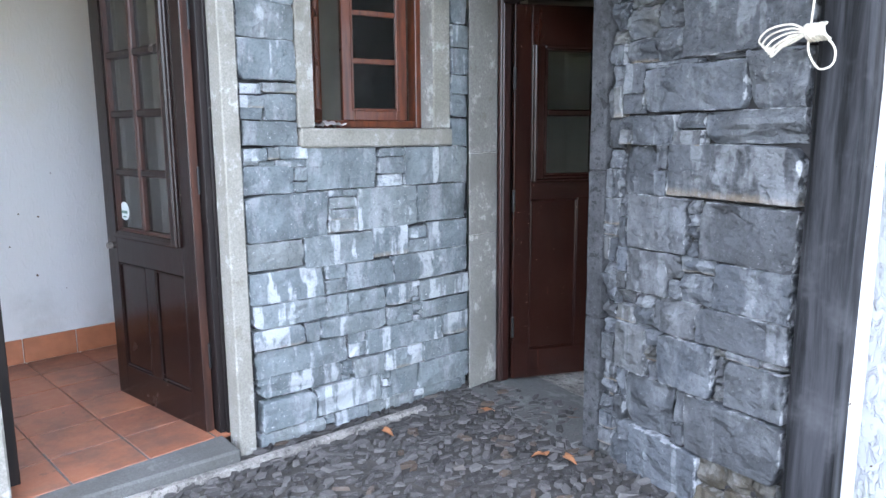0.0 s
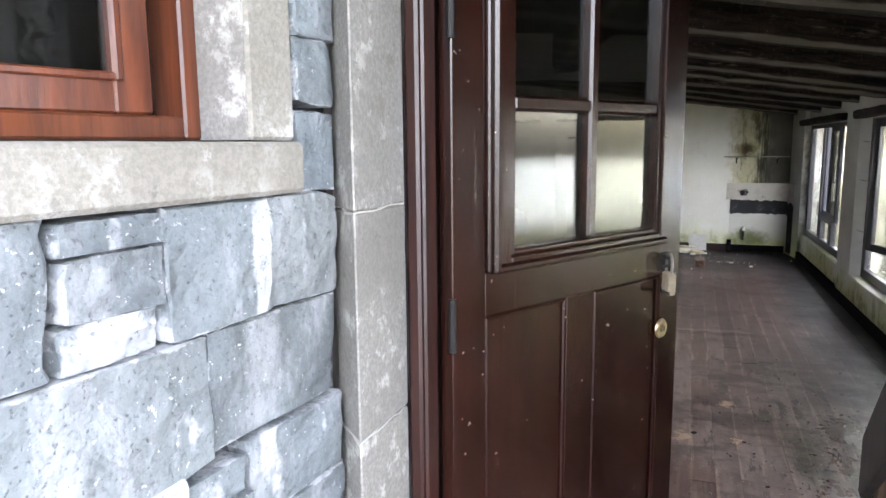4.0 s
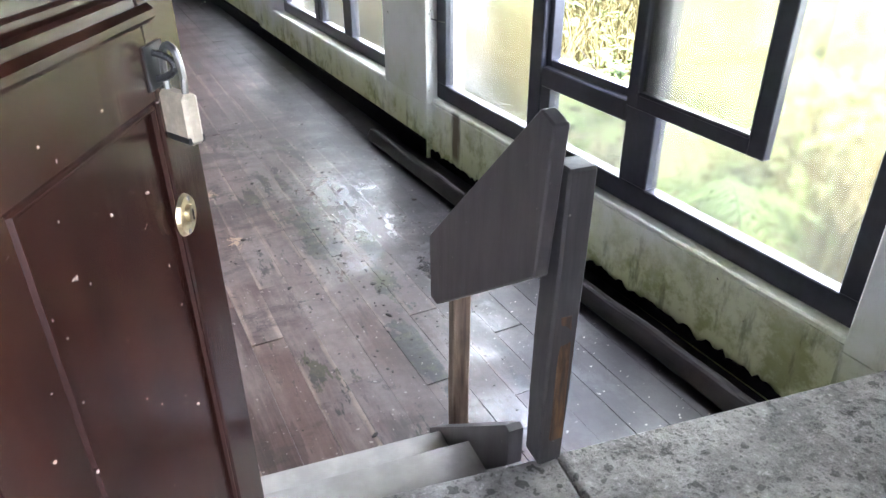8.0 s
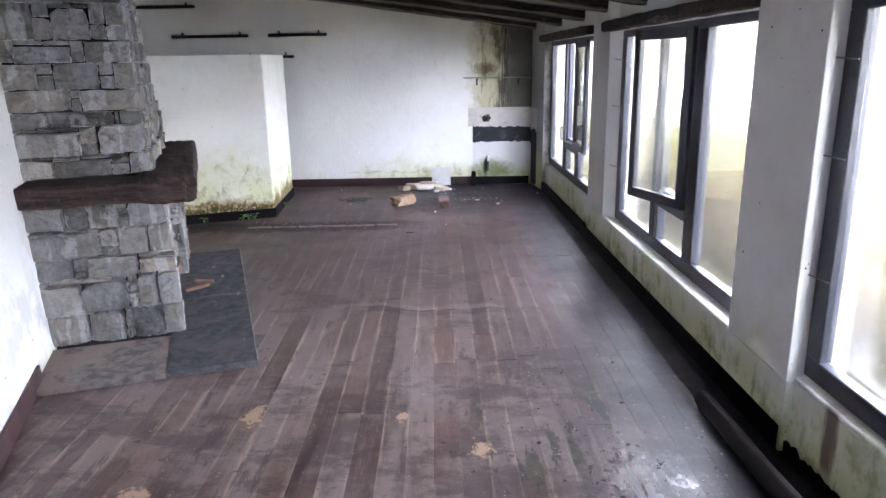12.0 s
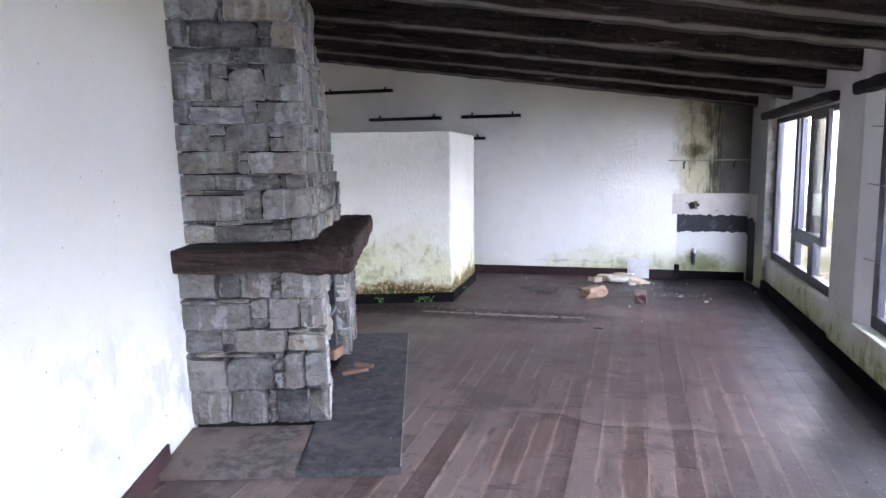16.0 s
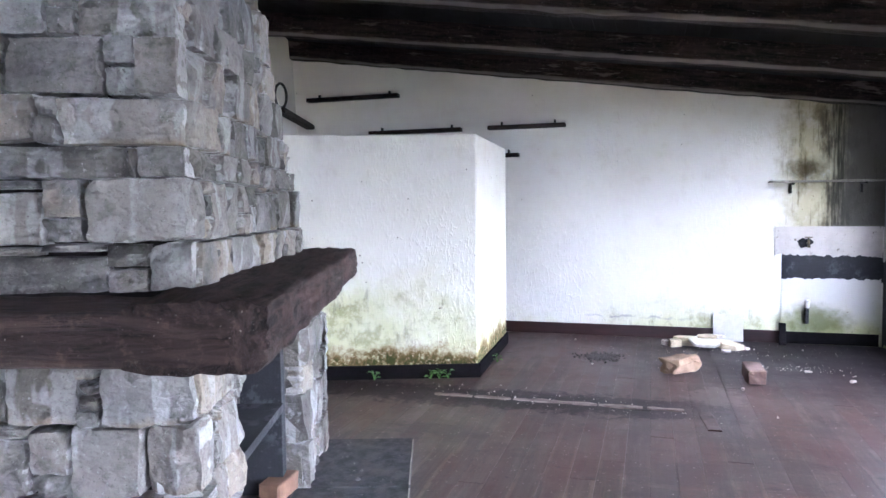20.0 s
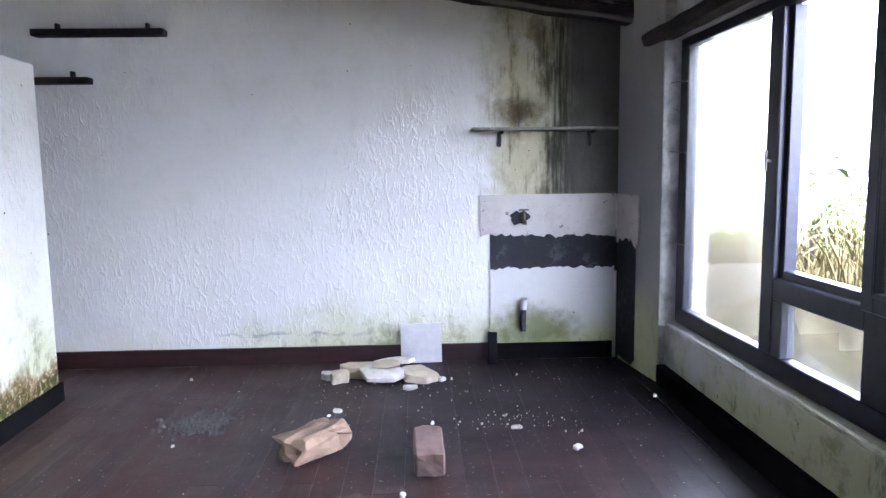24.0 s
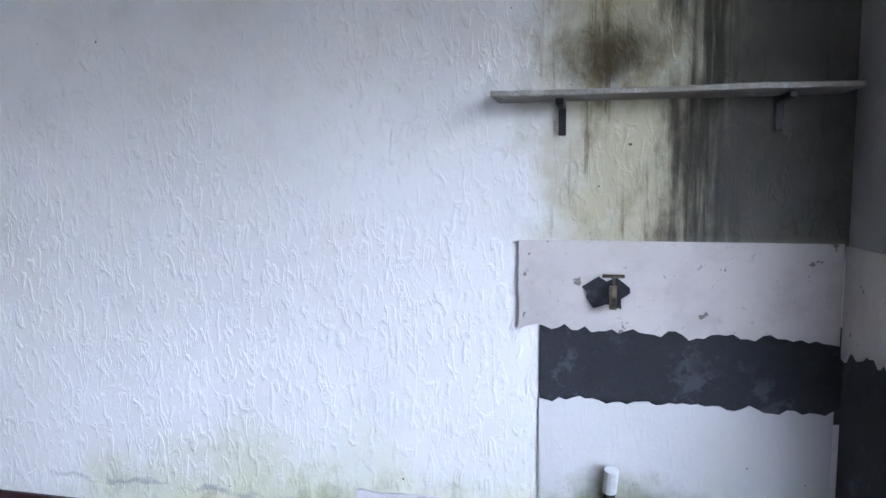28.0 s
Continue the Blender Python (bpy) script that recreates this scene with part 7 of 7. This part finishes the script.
# the large dressed stones under and beside the window, with the small ones packed between them
for course in (
        [(0.664, 0.815, [0.022, 0.407]), (0.738, 0.812, [0.409, 0.526]), (0.666, 0.738, [0.409, 0.529]), (0.668, 0.802, [0.531, 0.807]), (0.664, 0.812, [0.811, 1.32])],
        [(0.818, 0.948, [0.022, 0.301]), (0.806, 0.955, [0.303, 0.686]), (0.812, 0.965, [0.688, 0.902]), (0.888, 0.95, [0.904, 1.03]), (0.816, 0.887, [0.906, 1.04]), (0.814, 0.968, [1.04, 1.32])],
        [(0.952, 1.168, [0.022, 0.438]), (1.136, 1.17, [0.441, 0.514, 0.601]), (1.08, 1.135, [0.441, 0.603]), (1.026, 1.08, [0.441, 0.597]), (0.96, 1.025, [0.442, 0.606])],
        [(0.962, 1.172, [0.606, 0.969]), (0.972, 1.172, [0.971, 1.32])],
        [(1.318, 1.376, [0.022, 0.138, 0.194, 0.338]), (1.297, 1.32, [0.022, 0.093, 0.174]), (1.282, 1.318, [0.175, 0.33]), (1.168, 1.296, [0.022, 0.267]), (1.218, 1.28, [0.268, 0.328]), (1.168, 1.217, [0.264, 0.329])],
        [(1.172, 1.371, [0.331, 0.722]), (1.326, 1.371, [0.725, 0.892]), (1.238, 1.324, [0.736, 0.89]), (1.174, 1.238, [0.734, 0.889]), (1.172, 1.371, [0.894, 1.118, 1.32])],
        [(1.378, 1.49, [0.022, 0.298]), (1.494, 1.548, [0.022, 0.131]), (1.55, 1.603, [0.022, 0.134]), (1.492, 1.612, [0.135, 0.298]), (1.605, 1.652, [0.022, 0.126]), (1.615, 1.66, [0.128, 0.298])],
        [(1.664, 1.84, [0.022, 0.298]), (1.84, 2.0, [0.022, 0.298]), (2.0, 2.14, [0.022, 0.298]), (2.14, 2.4, [0.022, 0.298])]):
    lay_courses(wall_a, Matrix(), course, S_D, rng, gap=0.004, proud=0.012)
lay_courses(wall_a, Matrix(), [
    (1.37, 1.52, [1.205, 1.32]), (1.52, 1.64, [1.205, 1.32]), (1.64, 1.74, [1.205, 1.32]), (1.74, 1.88, [1.205, 1.32]), (1.88, 2.0, [1.205, 1.32]), (2.0, 2.4, [1.205, 1.32])], S_A, rng)
lay_courses(wall_d, Matrix(), [
    (-0.02, 0.20, [0.11, 0.21, 0.56]), (0.20, 0.43, [0.115, 0.17, 0.46, 0.89]), (0.43, 0.64, [0.115, 0.31, 0.63, 0.89]),
    (0.64, 0.78, [0.115, 0.21, 0.3, 0.52, 0.89]), (0.78, 0.96, [0.115, 0.17, 0.4, 0.58, 0.89]), (0.96, 1.18, [0.12, 0.16, 0.48, 0.89]),
    (1.18, 1.38, [0.115, 0.3, 0.36, 0.89]), (1.38, 1.50, [0.115, 0.17, 0.38, 0.51, 0.89]), (1.50, 1.70, [0.115, 0.22, 0.67, 0.89]),
    (1.70, 1.92, [0.115, 0.27, 0.39, 0.89]), (1.92, 2.12, [0.115, 0.45, 0.89]), (2.12, 2.30, [0.145, 0.5, 0.89]), (2.30, 2.62, [-0.9, -0.5, 0.0, 0.4, 0.89])], S_R, rng, split=0.16, proud=0.014, wedge=0.5, gap=0.005)
lay_courses(wall_d, Matrix(), random_courses(-0.02, 2.28, 0.034, 0.113, rng, 0.045, 0.13, 0.05, 0.09), S_R, rng, proud=0.010, gap=0.004)
lay_courses(wall_d, Matrix(), [(-0.02, 0.20, [0.56, 0.67, 0.78, 0.885])], S_B, rng, proud=0.05, split=0.12)

upper = [(0.71, 0.86, [-0.86, -0.68, -0.31, -0.19, -0.04]), (0.86, 1.06, [-0.86, -0.49, -0.38, -0.05]), (1.06, 1.16, [-0.86, -0.68, -0.25, -0.22, -0.06]),
         (1.16, 1.31, [-0.86, -0.51, -0.45, -0.07]), (1.31, 1.49, [-0.87, -0.7, -0.6, -0.31, -0.22, -0.08]), (1.49, 1.64, [-0.87, -0.81, -0.47, -0.39, -0.11]),
         (1.64, 1.88, [-0.88, -0.67, -0.57, -0.33, -0.23, -0.12]), (1.88, 1.98, [-0.88, -0.51, -0.15]), (1.98, 2.15, [-0.89, -0.8, -0.36, -0.28, -0.16]),
         (2.15, 2.43, [-0.89, -0.61, -0.57, -0.18]), (2.43, 2.62, [-0.9, -0.55, -0.19]), (2.62, 2.78, [-0.9, -0.6, -0.4, -0.2]), (2.78, 2.95, [-0.9, -0.5, -0.21])]
for z0, z1, cuts in upper:
    fx, fy, fn = taper((z0 + z1) / 2)
    lay_courses(fire, pose(0, fn + 0.05, 0, 0, 0, 5), [(z0, z1, [cuts[0] - 0.12] + [q - 0.03 for q in cuts[1:-1]] + [fx + 0.01])], S_C, rng, gap=0.008, proud=0.010, split=0.13, wedge=0.5)
lower = [(F + 0.045, -0.22, [-0.86, -0.6, -0.33, -0.1, 0.04]), (-0.22, 0.03, [-0.86, -0.61, -0.28, -0.11, 0.04]), (0.03, 0.18, [-0.87, -0.63, -0.55, -0.22, 0.03]),
         (0.18, 0.38, [-0.88, -0.44, -0.33, -0.14, 0.02]), (0.38, 0.56, [-0.89, -0.65, -0.5, -0.28, 0.01])]
for z0, z1, cuts in lower:
    lay_courses(fire, Matrix(), [(z0, z1, [cuts[0] - 0.08] + cuts[1:])], S_C, rng, gap=0.008, proud=0.012, split=0.13, wedge=0.5)
front = pose(0, 0, 0, 0, 0, 90)
for z0, z1, cuts in upper:
    fx, fy, fn = taper((z0 + z1) / 2)
    for c in random_courses(z0, z1, fn + 0.09, fy, rng, z1 - z0, z1 - z0 + 0.01, 0.10, 0.34):
        lay_courses(fire, Matrix.Translation((fx + 0.005, 0, 0)) @ front, [c], S_C, rng, gap=0.008, proud=0.018, wedge=0.35, split=0.12)
    # far end, facing the partition
    lay_courses(fire, Matrix.Translation((0, fy + 0.005, 0)) @ pose(0, 0, 0, 0, 0, 180), [(z0, z1, [-fx, 0.42, 0.62, 0.85, 1.2])], S_C, rng, gap=0.008, proud=0.012, split=0.12)
for z0, z1, cuts in lower:
    for a, b in ((0.03, 0.48), (1.60, 2.22)):
        for c in random_courses(z0, z1, a, b, rng, z1 - z0, z1 - z0 + 0.01, 0.12, 0.34):
            lay_courses(fire, front, [c], S_C, rng, gap=0.008, proud=0.018, wedge=0.35, split=0.12)
    lay_courses(fire, pose(0, 1.60, 0), [(z0, z1, [-0.62, -0.34, -0.02])], S_C, rng, proud=0.025)
    lay_courses(fire, pose(0, 2.22, 0, 0, 0, 180), [(z0, z1, [-0.02, 0.3, 0.6, 0.95])], S_C, rng, proud=0.012)

# floor planks along the room
def planks():
    rng = random.Random(8)
    shapes = {}
    x, i = -0.085, 0
    while x > -6.9:
        y = 3.6 + rng.uniform(-1.5, 0.0)
        while y < 15.0:
            n = rng.choice((2.0, 2.4, 2.8, 3.2))
            y1 = min(y + n, 14.99)
            ya = max(y, 3.5, 7.85 + (-4.58 - (x - 0.14)) / 0.3346)
            if y1 - ya > 0.2:
                key = round(y1 - ya, 2)
                if key not in shapes:
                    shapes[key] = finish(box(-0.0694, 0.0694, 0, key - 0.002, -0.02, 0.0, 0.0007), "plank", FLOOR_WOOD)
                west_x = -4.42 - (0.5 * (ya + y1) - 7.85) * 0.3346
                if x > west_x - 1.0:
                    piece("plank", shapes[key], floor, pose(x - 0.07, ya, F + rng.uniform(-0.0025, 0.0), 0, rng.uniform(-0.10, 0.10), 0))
            y = y1 + 0.0 if y1 < 14.98 else 99
        x -= 0.14
        i += 1


planks()
